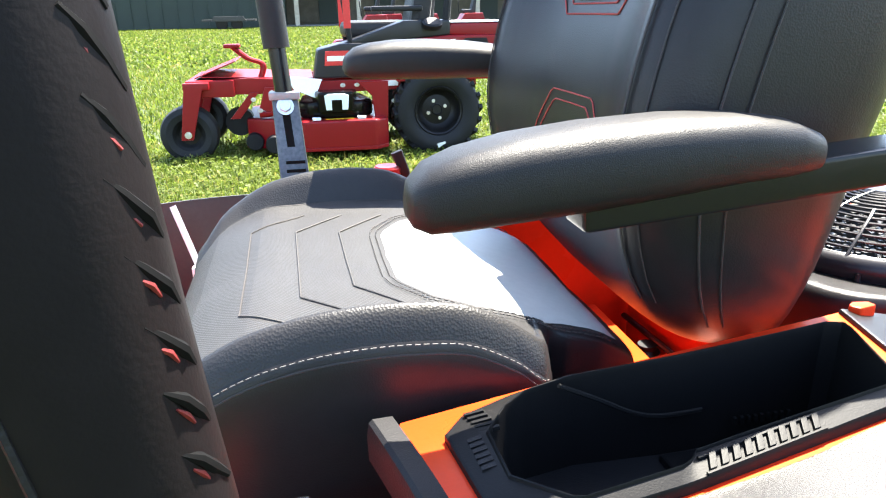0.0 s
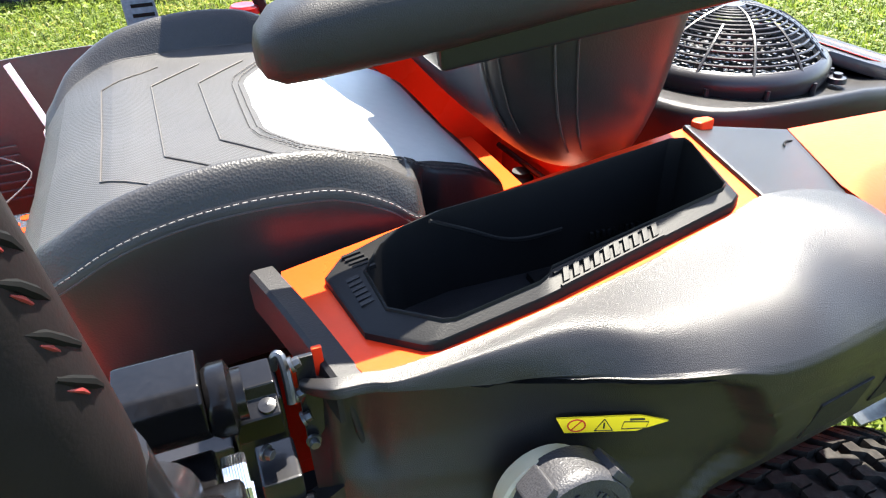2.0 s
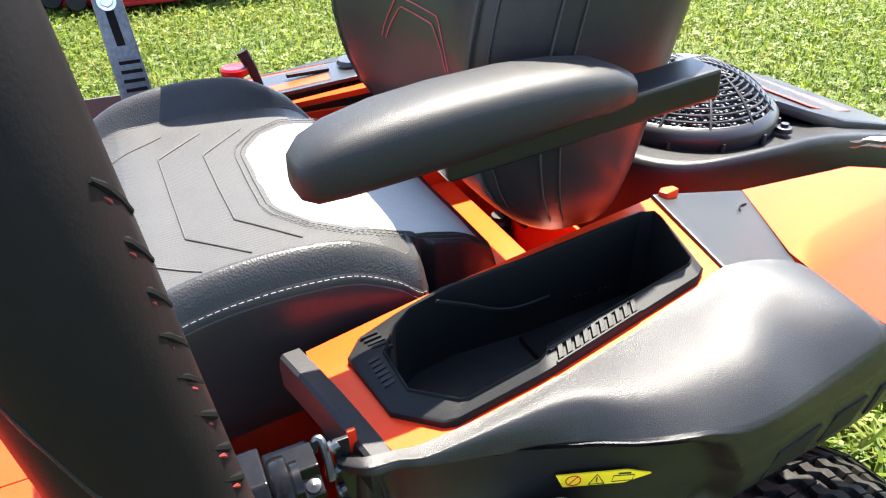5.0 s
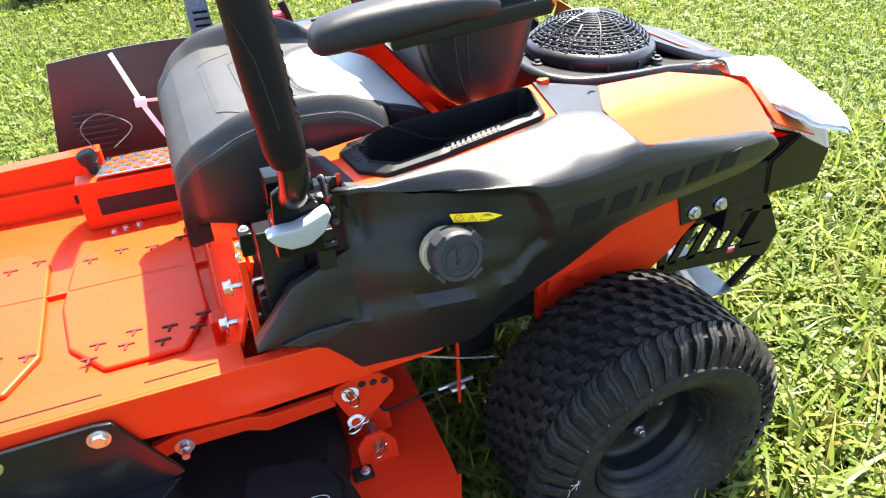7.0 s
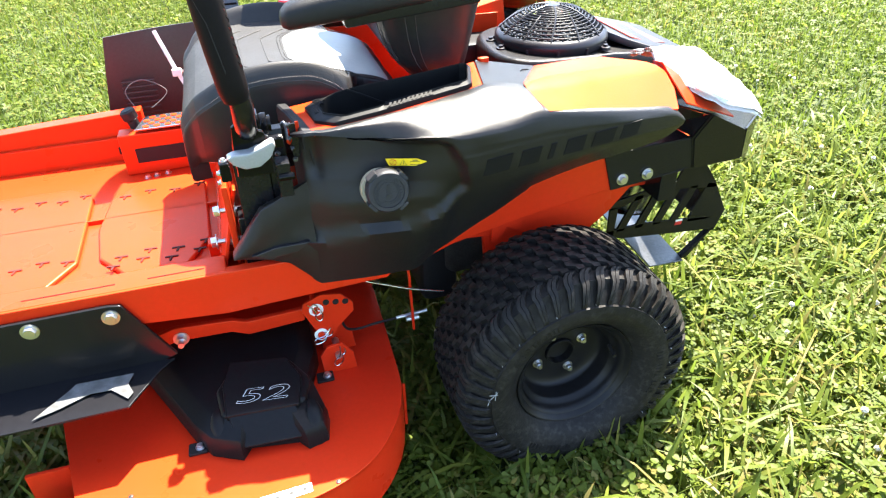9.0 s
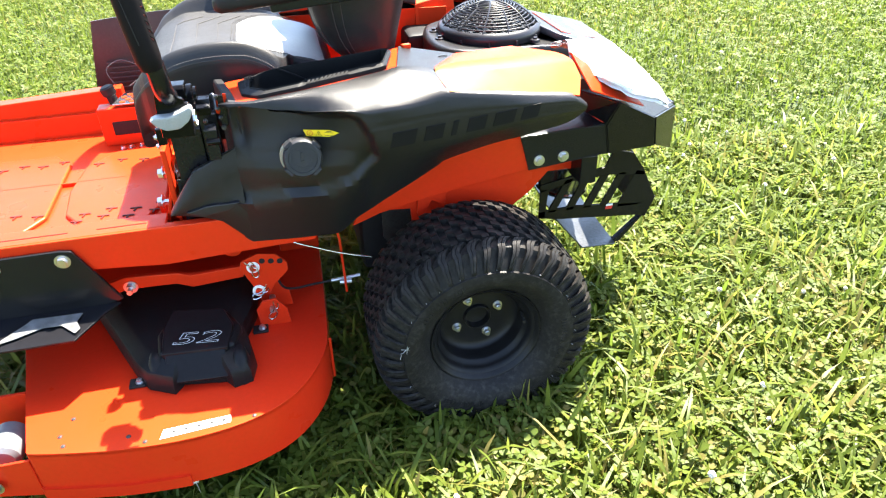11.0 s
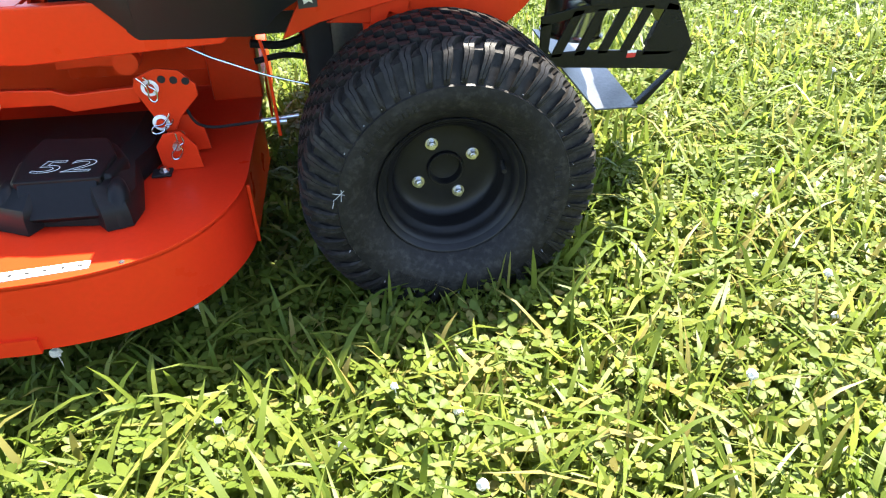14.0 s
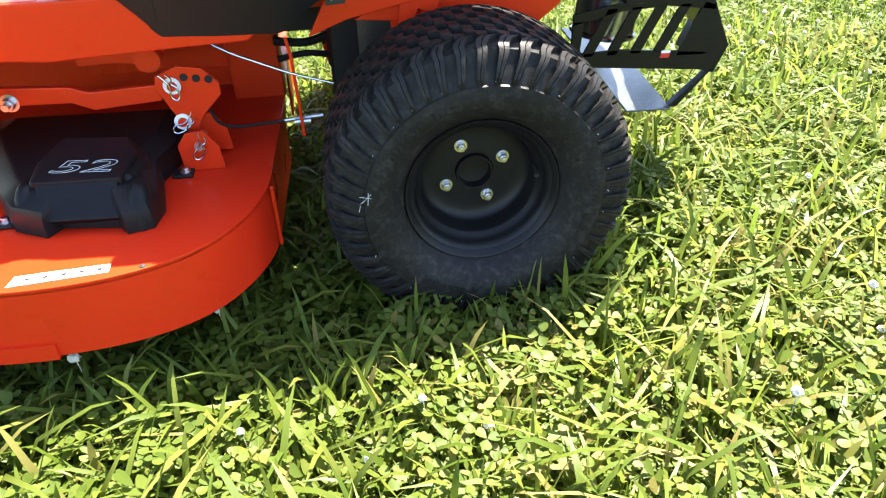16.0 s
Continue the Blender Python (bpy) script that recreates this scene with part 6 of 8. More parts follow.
def build_seat():
    st = group_part("seat", mower, "black vinyl bucket seat with charcoal centre and pale grey panel")
    shares = [0, 0.12, 0.24, 0.36, 0.48, 0.58, 0.66, 0.72, 0.78, 0.82, 0.833, 0.846, 0.86, 0.875, 0.89, 0.905, 0.92, 0.937, 0.95, 0.965, 0.98, 0.991, 1.0]
    shares = [-w for w in reversed(shares[1:])] + shares
    rows = []
    for x in sorted(set([c[0] for c in CUSHION] + [round(v, 4) for v in np.linspace(-0.594, -0.244, 36)])):
        h = along(x, 2)
        top = [(x, MID + h * w, seat_z(x, MID + h * w)) for w in shares]
        z1 = top[0][2]
        wall = [(0.0035, -0.004), (0.0045, -0.016), (0.003, -0.05), (-0.002, -0.10), (-0.012, -0.135), (-0.03, -0.150)]
        k = min(1.0, max(0.62, 0.62 + (x + 0.600) * 5))
        rows.append([(x, MID - h - d, z1 + e * k) for d, e in reversed(wall)] + top + [(x, MID + h + d, z1 + e * k) for d, e in wall])
    first, last = rows[0], rows[-1]
    # rounded front apron and rear edge
    for dx, dz, k in ((-0.010, -0.012, 0.985), (-0.016, -0.028, 0.965), (-0.018, -0.050, 0.945), (-0.012, -0.072, 0.92), (0.015, -0.088, 0.88)):
        rows.insert(0, [(p[0] + dx, MID + (p[1] - MID) * k, max(0.605, p[2] + dz)) for p in first])
    for dx, dz in ((0.008, -0.010), (0.013, -0.028), (0.012, -0.065)):
        rows.append([(p[0] + dx, MID + (p[1] - MID) * 0.97, max(0.605, p[2] + dz)) for p in last])
    part("cushion", loft([r[6:-6] for r in rows]), VINYL, st, "black grained vinyl cushion with raised side rolls", 60)
    for side in (slice(0, 7), slice(-7, None)):
        part("side_panel", loft([r[side] for r in rows]), VINYLSM, st, "smooth black vinyl side of the cushion", 60)
    # the woven centre, from the front apron to the pale inlay
    web = []
    for r in rows[3:-3]:
        if r[30][0] < -0.335:
            web.append([(x - 0.0006, y, z + 0.0009) for x, y, z in r[6 + 12:-6 - 12]])
    part("centre_panel", loft(web), CARBON, st, "charcoal woven vinyl centre", 60)

    def patch(name, poly, lift, material, label=""):
        """A sewn-on panel that follows the cushion, cut to a shape."""
        bm = bmesh.new()
        cx = sum(p[0] for p in poly) / len(poly)
        rings = []
        dense = []
        for k in range(len(poly)):
            p, q = poly[k], poly[(k + 1) % len(poly)]
            for s in range(5):
                dense.append((p[0] + (q[0] - p[0]) * s / 5, p[1] + (q[1] - p[1]) * s / 5))
        for i in range(13):
            k = 1 - i / 12.5
            rings.append([(cx + (x - cx) * k, MID + (y - MID) * k, seat_z(cx + (x - cx) * k, MID + (y - MID) * k) + lift * min(1, i + 0.2)) for x, y in dense])
        loft(rings, bm, True)
        bm.verts.ensure_lookup_table()
        bm.faces.new(bm.verts[-len(dense):])
        return part(name, bm, material, st, label, 60)

    def sym(half):
        return half + [(x, 2 * MID - y) for x, y in reversed(half)]
    patch("inlay", sym([(-0.414, 0.350), (-0.409, 0.334), (-0.389, 0.302), (-0.358, 0.279), (-0.305, 0.268), (-0.240, 0.275)]), 0.0022, GREYVINYL, "pale grey vinyl inlay")

    def seam(pts, r, material, name="stitching", lift=0.0017, steps=14):
        path = []
        for (xa, ya), (xb, yb) in zip(pts, pts[1:]):
            for k in range(steps):
                x, y = xa + (xb - xa) * k / steps, ya + (yb - ya) * k / steps
                path.append((x, y, seat_z(x, y) + lift))
        x, y = pts[-1]
        path.append((x, y, seat_z(x, y) + lift))
        part(name, tube(path, r, 5), material, st)
    # three nested chevrons
    for x0, yh, xe, ye in ((-0.541, 0.301, -0.489, 0.262), (-0.494, 0.321, -0.448, 0.272), (-0.450, 0.334, -0.404, 0.278)):
        seam([(xe, ye), (x0, yh), (x0 - 0.004, 2 * MID - yh), (xe, 2 * MID - ye)], 0.0007, STITCHBR if x0 < -0.5 else STITCHDK)

    def dashes(path, r, material, name, label="", step=0.0052, gap=0.0018):
        """Single stitches along a line."""
        bm = bmesh.new()
        path = [Vector(p) for p in path]
        fine = [a.lerp(b, k / 12) for a, b in zip(path, path[1:]) for k in range(12)]
        run, begin = 0.0, fine[0]
        for a, b in zip(fine, fine[1:]):
            run += (b - a).length
            if run >= step:
                tube([begin.lerp(b, gap / step), b], r, 5, bm)
                run, begin = 0.0, b
        part(name, bm, material, st, label)
    for d in (0, 0.006):
        edge = sym([(-0.250, 0.268 - d), (-0.305, 0.262 - d), (-0.360, 0.273 - d), (-0.392 - d * 0.4, 0.298 - d * 0.8), (-0.413 - d, 0.332 - d * 0.5), (-0.418 - d, 0.350)][::-1])
        half = edge[5::-1]
        for m in (1, -1):
            dashes([(x, MID + m * (y - MID), seat_z(x, y) + 0.0024) for (xa, ya), (xb, yb) in zip(half, half[1:]) for x, y in [(xa + (xb - xa) * k / 6, ya + (yb - ya) * k / 6) for k in range(6)]], 0.0006, STITCHBR, "inlay_stitching")
        dashes([(-0.418 - d, y, seat_z(-0.418 - d, y) + 0.0018) for y in np.linspace(0.35, 2 * MID - 0.35, 14)], 0.0006, STITCHBR, "inlay_stitching")
    for m in (1, -1):
        xs = np.linspace(-0.592, -0.329, 40)
        part("roll_seam", tube([(x, MID - m * along(x, 2) * 0.834, seat_z(x, MID - along(x, 2) * 0.834) + 0.0004) for x in xs], 0.0010, 6), STITCHDK, st)
        dashes([(x, MID - m * (along(x, 2) + 0.0030), seat_z(x, MID - along(x, 2)) - 0.0010) for x in xs], 0.0005, STITCH, "roll_stitching", "pale stitches along the side roll")
        part("piping", tube([(x, MID - m * (along(x, 2) + 0.0038), seat_z(x, MID - along(x, 2)) - 0.0075) for x in xs], 0.0008, 6), STITCHDK, st)
    part("seat_shell", box((-0.54, 0.26, 0.590), (-0.30, 2 * MID - 0.26, 0.65), 0.015), MATBLK, st)
    for y in (0.515, 2 * MID - 0.515):      # ribbed rubber bellows behind the seat
        prof = [(0, 0.0001), (0, 0.013)] + [(0.004 * k + 0.002, 0.017 - 0.005 * (k % 2)) for k in range(10)] + [(0.044, 0.012), (0.044, 0.0001)]
        part("seat_bellows", lathe(prof, 20, spin((0, 0, 1), (-0.078, y, 0.545))), MATBLK, st)
    part("seat_strut", tube([(-0.070, 0.60, 0.590), (-0.072, 0.455, 0.600)], 0.004, 8), GLOSSBLK, st)

    # backrest: a deep bucket that leans back
    secs = [(0.708, -0.130, 0.030, 0.09), (0.720, -0.138, 0.048, 0.14), (0.745, -0.152, 0.066, 0.178), (0.80, -0.170, 0.096, 0.205), (0.88, -0.172, 0.119, 0.214), (0.95, -0.160, 0.126, 0.218), (1.03, -0.138, 0.124, 0.217), (1.10, -0.116, 0.112, 0.208), (1.15, -0.100, 0.092, 0.190), (1.18, -0.090, 0.066, 0.16), (1.195, -0.086, 0.03, 0.10)]
    dense = smoothpath([(a, b, c) for a, b, c, d in secs], 3)
    dd = smoothpath([(d, 0, 0) for a, b, c, d in secs], 3)
    rows = []
    for q, e in zip(dense, dd):
        z, cx, hx, hy = q.x, q.y, q.z, e.x
        ring = []
        for k in range(48):
            a = 2 * math.pi * k / 48
            ca, sa = math.cos(a), math.sin(a)
            px = math.copysign(abs(ca) ** 0.62, ca) * hx
            py = math.copysign(abs(sa) ** 0.62, sa) * hy
            if ca < 0:      # hollow of the front, between the side rolls
                px *= 1 - 0.46 * min(1.0, max(0.0, (z - 0.72) / 0.13)) * max(0, 1 - (abs(py) / (hy * 0.80)) ** 3.2)
            ring.append((cx + px, MID + py, z))
        rows.append(ring)
    bk = part("backrest", loft(rows, None, True, True), VINYLSM, st, "black vinyl backrest with deep side rolls", 60)

    def bz(z, k):
        """A place on the backrest's skin: height z, share k of the way round."""
        i = min(range(len(rows)), key=lambda j: abs(rows[j][0][2] - z))
        p = Vector(rows[i][int(k) % 48])
        c = Vector((dense[i].y, MID, p.z))
        return p + (p - c).normalized() * 0.0015
    for k in (18, 30):
        part("backrest_seam", tube([bz(z, k) for z in np.linspace(0.78, 1.15, 22)], 0.0010, 6), STITCHDK, bk)
        part("backrest_seam", tube([bz(z, k + (1 if k > 24 else -1)) for z in np.linspace(0.78, 1.15, 22)], 0.0007, 6), STITCHDK, bk)
    part("side_seam", tube([bz(z, 34) for z in np.linspace(0.755, 1.15, 26)], 0.0010, 6), STITCHDK, bk)
    part("side_seam", tube([bz(z, 35) for z in np.linspace(0.755, 1.15, 26)], 0.0007, 6), STITCHDK, bk)

    def skin(y, z, lift):
        """A place on the front of the backrest at y and height z."""
        j = max(i for i in range(len(rows) - 1) if rows[i][0][2] <= z)
        k = (z - rows[j][0][2]) / (rows[j + 1][0][2] - rows[j][0][2])
        ring = [Vector(a).lerp(Vector(b), k) for a, b in zip(rows[j], rows[j + 1])][12:37]
        a, b = next((a, b) for a, b in zip(ring, ring[1:]) if min(a.y, b.y) <= y <= max(a.y, b.y))
        return (a.lerp(b, (y - a.y) / (b.y - a.y)).x - lift, y, z)
    def stitch(pts, radius, material, name, label=""):
        path = []
        for (ya, za), (yb, zb) in zip(pts, pts[1:]):
            path += [skin(ya + (yb - ya) * k / 8, za + (zb - za) * k / 8, 0.0006) for k in range(8)]
        part(name, tube(path, radius, 5), material, bk, label)
    for o in (0, 0.009):
        stitch([(0.498 - o, 0.868), (0.480 - o, 0.893 - o * 0.4), (0.462 - o, 0.914 - o), (0.456 - o, 0.917 - o), (0.364 + o, 0.917 - o), (0.358 + o, 0.914 - o), (0.340 + o, 0.893 - o * 0.4), (0.322 + o, 0.868)], 0.00075, STITCHRED, "red_stitching", "red double stitching")
        stitch([(0.482 - o, 1.06), (0.480 - o, 1.00 + o), (0.468 - o, 0.986 + o), (0.352 + o, 0.986 + o), (0.340 + o, 1.00 + o), (0.338 + o, 1.06)], 0.0008, STITCHRED, "red_stitching", "red double stitching")
    pad = []
    for r in range(9):
        z = 0.998 + 0.10 * r / 8
        w = 0.058 * (1 - 0.22 * max(0, 1 - r / 2) ** 2)
        pad.append([skin(MID + w * (1 - 2 * c / 14), z, 0.016 * min(1, 3.2 * math.sin(math.pi * c / 14)) * min(1, 0.15 + r / 2) - 0.001) for c in range(15)])
    part("back_pad", thicken(loft(pad), 0.003), PADGREY, bk, "smooth grey vinyl pad", 60)
    return st


seat = build_seat()


# -- armrests --
def build_armrest(far=False):
    f = mir if far else (lambda p: p)
    ar = group_part("armrest", mower, "black foam armrest on a square steel bar")
    secs = [(-0.430, 0.893, 0.006, 0.006), (-0.427, 0.8935, 0.012, 0.0165), (-0.418, 0.896, 0.0185, 0.022), (-0.400, 0.900, 0.0215, 0.026), (-0.37, 0.9045, 0.0235, 0.028), (-0.33, 0.9085, 0.0240, 0.029), (-0.28, 0.9125, 0.0225, 0.029), (-0.24, 0.9145, 0.0195, 0.028), (-0.21, 0.9135, 0.0165, 0.026), (-0.192, 0.911, 0.012, 0.020), (-0.184, 0.909, 0.006, 0.010)]
    rows = []
    for x, zc, hz, hy in secs:
        ring = []
        for k in range(24):
            a = 2 * math.pi * k / 24
            ca, sa = math.cos(a), math.sin(a)
            ring.append(f((x, 0.150 + math.copysign(abs(ca) ** 0.7, ca) * hy * (1.35 if ca > 0 else 1.0), zc + math.copysign(abs(sa) ** 0.75, sa) * hz)))
        rows.append(ring)
    part("pad", loft(rows, None, True, True), FOAM, ar, "grained black foam pad", 60)
    part("bar", slab([f((-0.335, 0.134, 0.8965)), f((-0.112, 0.134, 0.9145)), f((-0.112, 0.168, 0.9145)), f((-0.335, 0.168, 0.8965))], 0.024, 0.004), GLOSSBLK, ar, "gloss black square steel bar")
    if far:      # the other one is tipped up a little
        ar.matrix_basis = Matrix.Translation((-0.1, 0, 0.9)) @ Matrix.Rotation(radians(6.5), 4, "Y") @ Matrix.Translation((0.1, 0, -0.9))
    return ar


build_armrest()
build_armrest(True)


# -- steering levers --
def build_lever(far=False):
    f = mir if far else (lambda p: p)
    lv = group_part("steering_lever", mower, "black steering lever with a ribbed rubber grip")
    # grip, nearly upright, then the steel tube that bends in to the pivot
    pts = [(-0.5115, -0.093, 0.866), (-0.513, -0.095, 0.880), (-0.515, -0.096, 0.90), (-0.5185, -0.0965, 0.93), (-0.5225, -0.0965, 0.97), (-0.526, -0.095, 1.01), (-0.531, -0.089, 1.06), (-0.538, -0.074, 1.12), (-0.546, -0.052, 1.18), (-0.551, -0.040, 1.21)]
    rr = [0.0160, 0.0185, 0.0190, 0.0193, 0.0196, 0.0196, 0.0192, 0.0188, 0.0184, 0.012]
    sp = smoothpath([f(p) for p in pts], 4)
    rad = [q.x for q in smoothpath([(r, 0, 0) for r in rr], 4)]
    grip = part("grip", tube(sp, rad, 24), GRIPRUB, lv, "black moulded rubber grip", 50)
    def skin(z, deg, r):
        c = min(sp, key=lambda q: abs(q.z - z))
        return Vector((c.x + r * math.cos(radians(deg)), c.y + (-1 if far else 1) * r * math.sin(radians(deg)), z))
    # black beads on the grip imitate the shadow in its cut notches
    for k in range(11):
        z = 0.909 + 0.0112 * k
        cut = [skin(z + dz, a, 0.0189) for a, dz in ((-34, 0.0062), (-25, 0.0032), (-14, -0.0010), (-2, -0.0056))]
        part("grip_notch", tube(cut, [0.0006, 0.0012, 0.0014, 0.0008], 8), PITCH, grip)
        red = [skin(z + dz, a, 0.0192) for a, dz in ((-31, 0.0026), (-25, 0.0004), (-20, -0.0020))]
        part("notch_accent", tube(red, [0.0002, 0.0006, 0.0003], 6), DEEPRED, grip)
    part("grip_inlay", tube([skin(z, -92, 0.0186) for z in (1.020, 1.035, 1.055, 1.075)], [0.001, 0.003, 0.003, 0.001], 8), REDINK, grip, "red grip inlay")
    part("grip_line", tube([skin(z, d, 0.0190) for z, d in ((1.00, -140), (0.985, -122), (0.965, -104), (0.93, -98), (0.905, -94))], 0.0009, 6), MATBLK, grip)
    tb = smoothpath([f(p) for p in ((-0.5085, -0.091, 0.875), (-0.507, -0.088, 0.855), (-0.507, -0.078, 0.832), (-0.507, -0.062, 0.815), (-0.507, -0.040, 0.802))], 5)
    part("lever_tube", tube(tb, 0.0145, 18), GLOSSBLK, lv, "gloss black steel lever tube", 50)
    part("pivot_plate", prism([(-0.530, 0.770), (-0.527, 0.812), (-0.517, 0.818), (-0.498, 0.806), (-0.486, 0.800), (-0.480, 0.772)], "y", f((0, -0.050, 0))[1], f((0, -0.042, 0))[1], 0.002), PIVOT, lv)
    # two gloss black stop blocks with broad bevels, a shiny spring between them and the bearing
    upper = [(0.0105, 0.779), (0.0105, 0.795), (0.0165, 0.8005), (0.041, 0.8005), (0.046, 0.796), (0.046, 0.765), (0.020, 0.765)]
    part("pivot_block", prism(upper, "x", -0.5245, -0.4895, 0.0016), PIVOT, lv, "gloss black bevelled stop block")
    lower = [(-0.020, 0.742), (-0.020, 0.757), (-0.015, 0.761), (0.017, 0.761), (0.022, 0.757), (0.022, 0.738), (-0.012, 0.738)]
    part("pivot_block", prism(lower, "x", -0.527, -0.4915, 0.0016), PIVOT, lv, "gloss black bevelled stop block")
    part("clevis", prism([(-0.047, 0.735), (-0.047, 0.786), (-0.040, 0.792), (-0.024, 0.786), (-0.024, 0.735)], "x", -0.530, -0.480, 0.003), PIVOT, lv)
    part("bearing", lathe([(0, 0.0001), (0, 0.015), (0.003, 0.017), (0.010, 0.017), (0.012, 0.012), (0.016, 0.012), (0.016, 0.0001)], 24, spin((1, 0, 0), (-0.4890, 0.026, 0.781))), PIVOT, lv)
    coil = [(-0.4885 + 0.0011 * k / 8, 0.004 + 0.0135 * math.cos(2 * math.pi * k / 8), 0.747 + 0.0135 * math.sin(2 * math.pi * k / 8)) for k in range(64)]
    part("return_spring", tube(coil, 0.0017, 6), STEEL, lv, "bright steel return spring")
    # pale crescent stop plate
    cres = [(-0.541, 0.776), (-0.532, 0.764), (-0.518, 0.756), (-0.498, 0.757), (-0.482, 0.768), (-0.473, 0.785), (-0.476, 0.793), (-0.492, 0.786), (-0.510, 0.780), (-0.530, 0.780)]
    part("stop_plate", prism(cres, "y", f((0, -0.068, 0))[1], f((0, -0.048, 0))[1], 0.004), GREYPL, lv, "pale grey cast stop plate")
    # the pedestal with dampers and brackets below
    ped = group_part("lever_pedestal", mower, "gloss black lever pedestal with nuts and an orange-red bracket")
    def bx(name, lo, hi, b, material, label=""):
        a, c = f(lo), f(hi)
        return part(name, box(tuple(map(min, a, c)), tuple(map(max, a, c)), b), material, ped, label)
    bx("upright", (-0.540, 0.075, 0.560), (-0.486, 0.105, 0.700), 0.002, GLOSSBLK)
    bx("upright", (-0.486, 0.080, 0.560), (-0.455, 0.110, 0.722), 0.002, GLOSSBLK)
    bx("cross_block", (-0.560, 0.060, 0.680), (-0.544, 0.085, 0.712), 0.003, PIVOT)
    # stepped link with a screw, its rod end, the black plate and the orange-red bracket behind it
    part("damper", prism([(0.040, 0.735), (0.040, 0.749), (0.050, 0.7525), (0.052, 0.760), (0.071, 0.7605), (0.071, 0.735)], "x", f((-0.4815, 0, 0))[0], -0.4585, 0.0012), PIVOT, ped, "gloss black stepped link")
    part("damper_screw", lathe([(0, 0.0001), (0, 0.0048), (0.0018, 0.0044), (0.0026, 0.0001)], 16, spin((0, -0.3, 1), (-0.4645, 0.0455, 0.7505))), GLOSSBLK, ped)
    part("rod_end", tube(smoothpath([(-0.4575, 0.070, 0.752), (-0.4555, 0.070, 0.760), (-0.4525, 0.068, 0.761), (-0.4515, 0.062, 0.752), (-0.4520, 0.056, 0.738)], 4), 0.0026, 8), DULLSTEEL, ped)
    part("link_plate", prism([(-0.4465, 0.700), (-0.4465, 0.727), (-0.4440, 0.733), (-0.4465, 0.741), (-0.4465, 0.7605), (-0.4365, 0.7605), (-0.4365, 0.744), (-0.4340, 0.736), (-0.4365, 0.705), (-0.4400, 0.700)], "y", 0.063, 0.066, 0.0006), GLOSSBLK, ped, "flat black link plate")
    part("bracket", prism([(-0.4350, 0.690), (-0.4365, 0.7615), (-0.4310, 0.7615), (-0.4290, 0.690)], "y", 0.066, 0.069, 0.0006), ORANGE, ped)
    part("bracket", prism([(-0.4530, 0.728), (-0.4520, 0.748), (-0.4455, 0.750), (-0.4435, 0.730), (-0.4490, 0.724)], "y", 0.068, 0.0705, 0.0006), ORANGE, ped)
    bx("block_under_link", (-0.476, 0.030, 0.655), (-0.455, 0.060, 0.712), 0.002, GLOSSBLK)
    part("cross_pin", lathe([(0, 0.0001), (0, 0.006), (0.022, 0.006), (0.024, 0.004), (0.024, 0.0001)], 16, spin((1, 0, 0), (-0.474, 0.030, 0.690))), PIVOT, ped)
    bx("foot", (-0.550, 0.085, 0.500), (-0.430, 0.130, 0.600), 0.003, GLOSSBLK)
    bx("red_post", (-0.566, 0.085, 0.52), (-0.556, 0.150, 0.66), 0.002, ORANGE)
    for x, y, z, ax in ((-0.552, 0.070, 0.712, (0, 0, 1)), (-0.560, 0.068, 0.694, (-1, 0, 0)), (-0.562, 0.080, 0.672, (-1, 0, 0)), (-0.4490, 0.060, 0.760, (1, 0, 0.3)), (-0.4495, 0.062, 0.737, (1, 0, 0.3)), (-0.4480, 0.060, 0.7205, (1, 0, 0.3)), (-0.4710, 0.040, 0.726, (1, -1, 0)), (-0.4440, 0.061, 0.702, (0, -1, 0))):
        bm = bmesh.new()
        ax = (ax[0], -ax[1] if far else ax[1], ax[2])
        bolt(bm, f((x, y, z)), ax, 0.0032 if x > -0.5 else 0.0042, 0.0035)
        part("nut", bm, DULLSTEEL if x > -0.5 else ZINC, ped)
    return lv


build_lever()


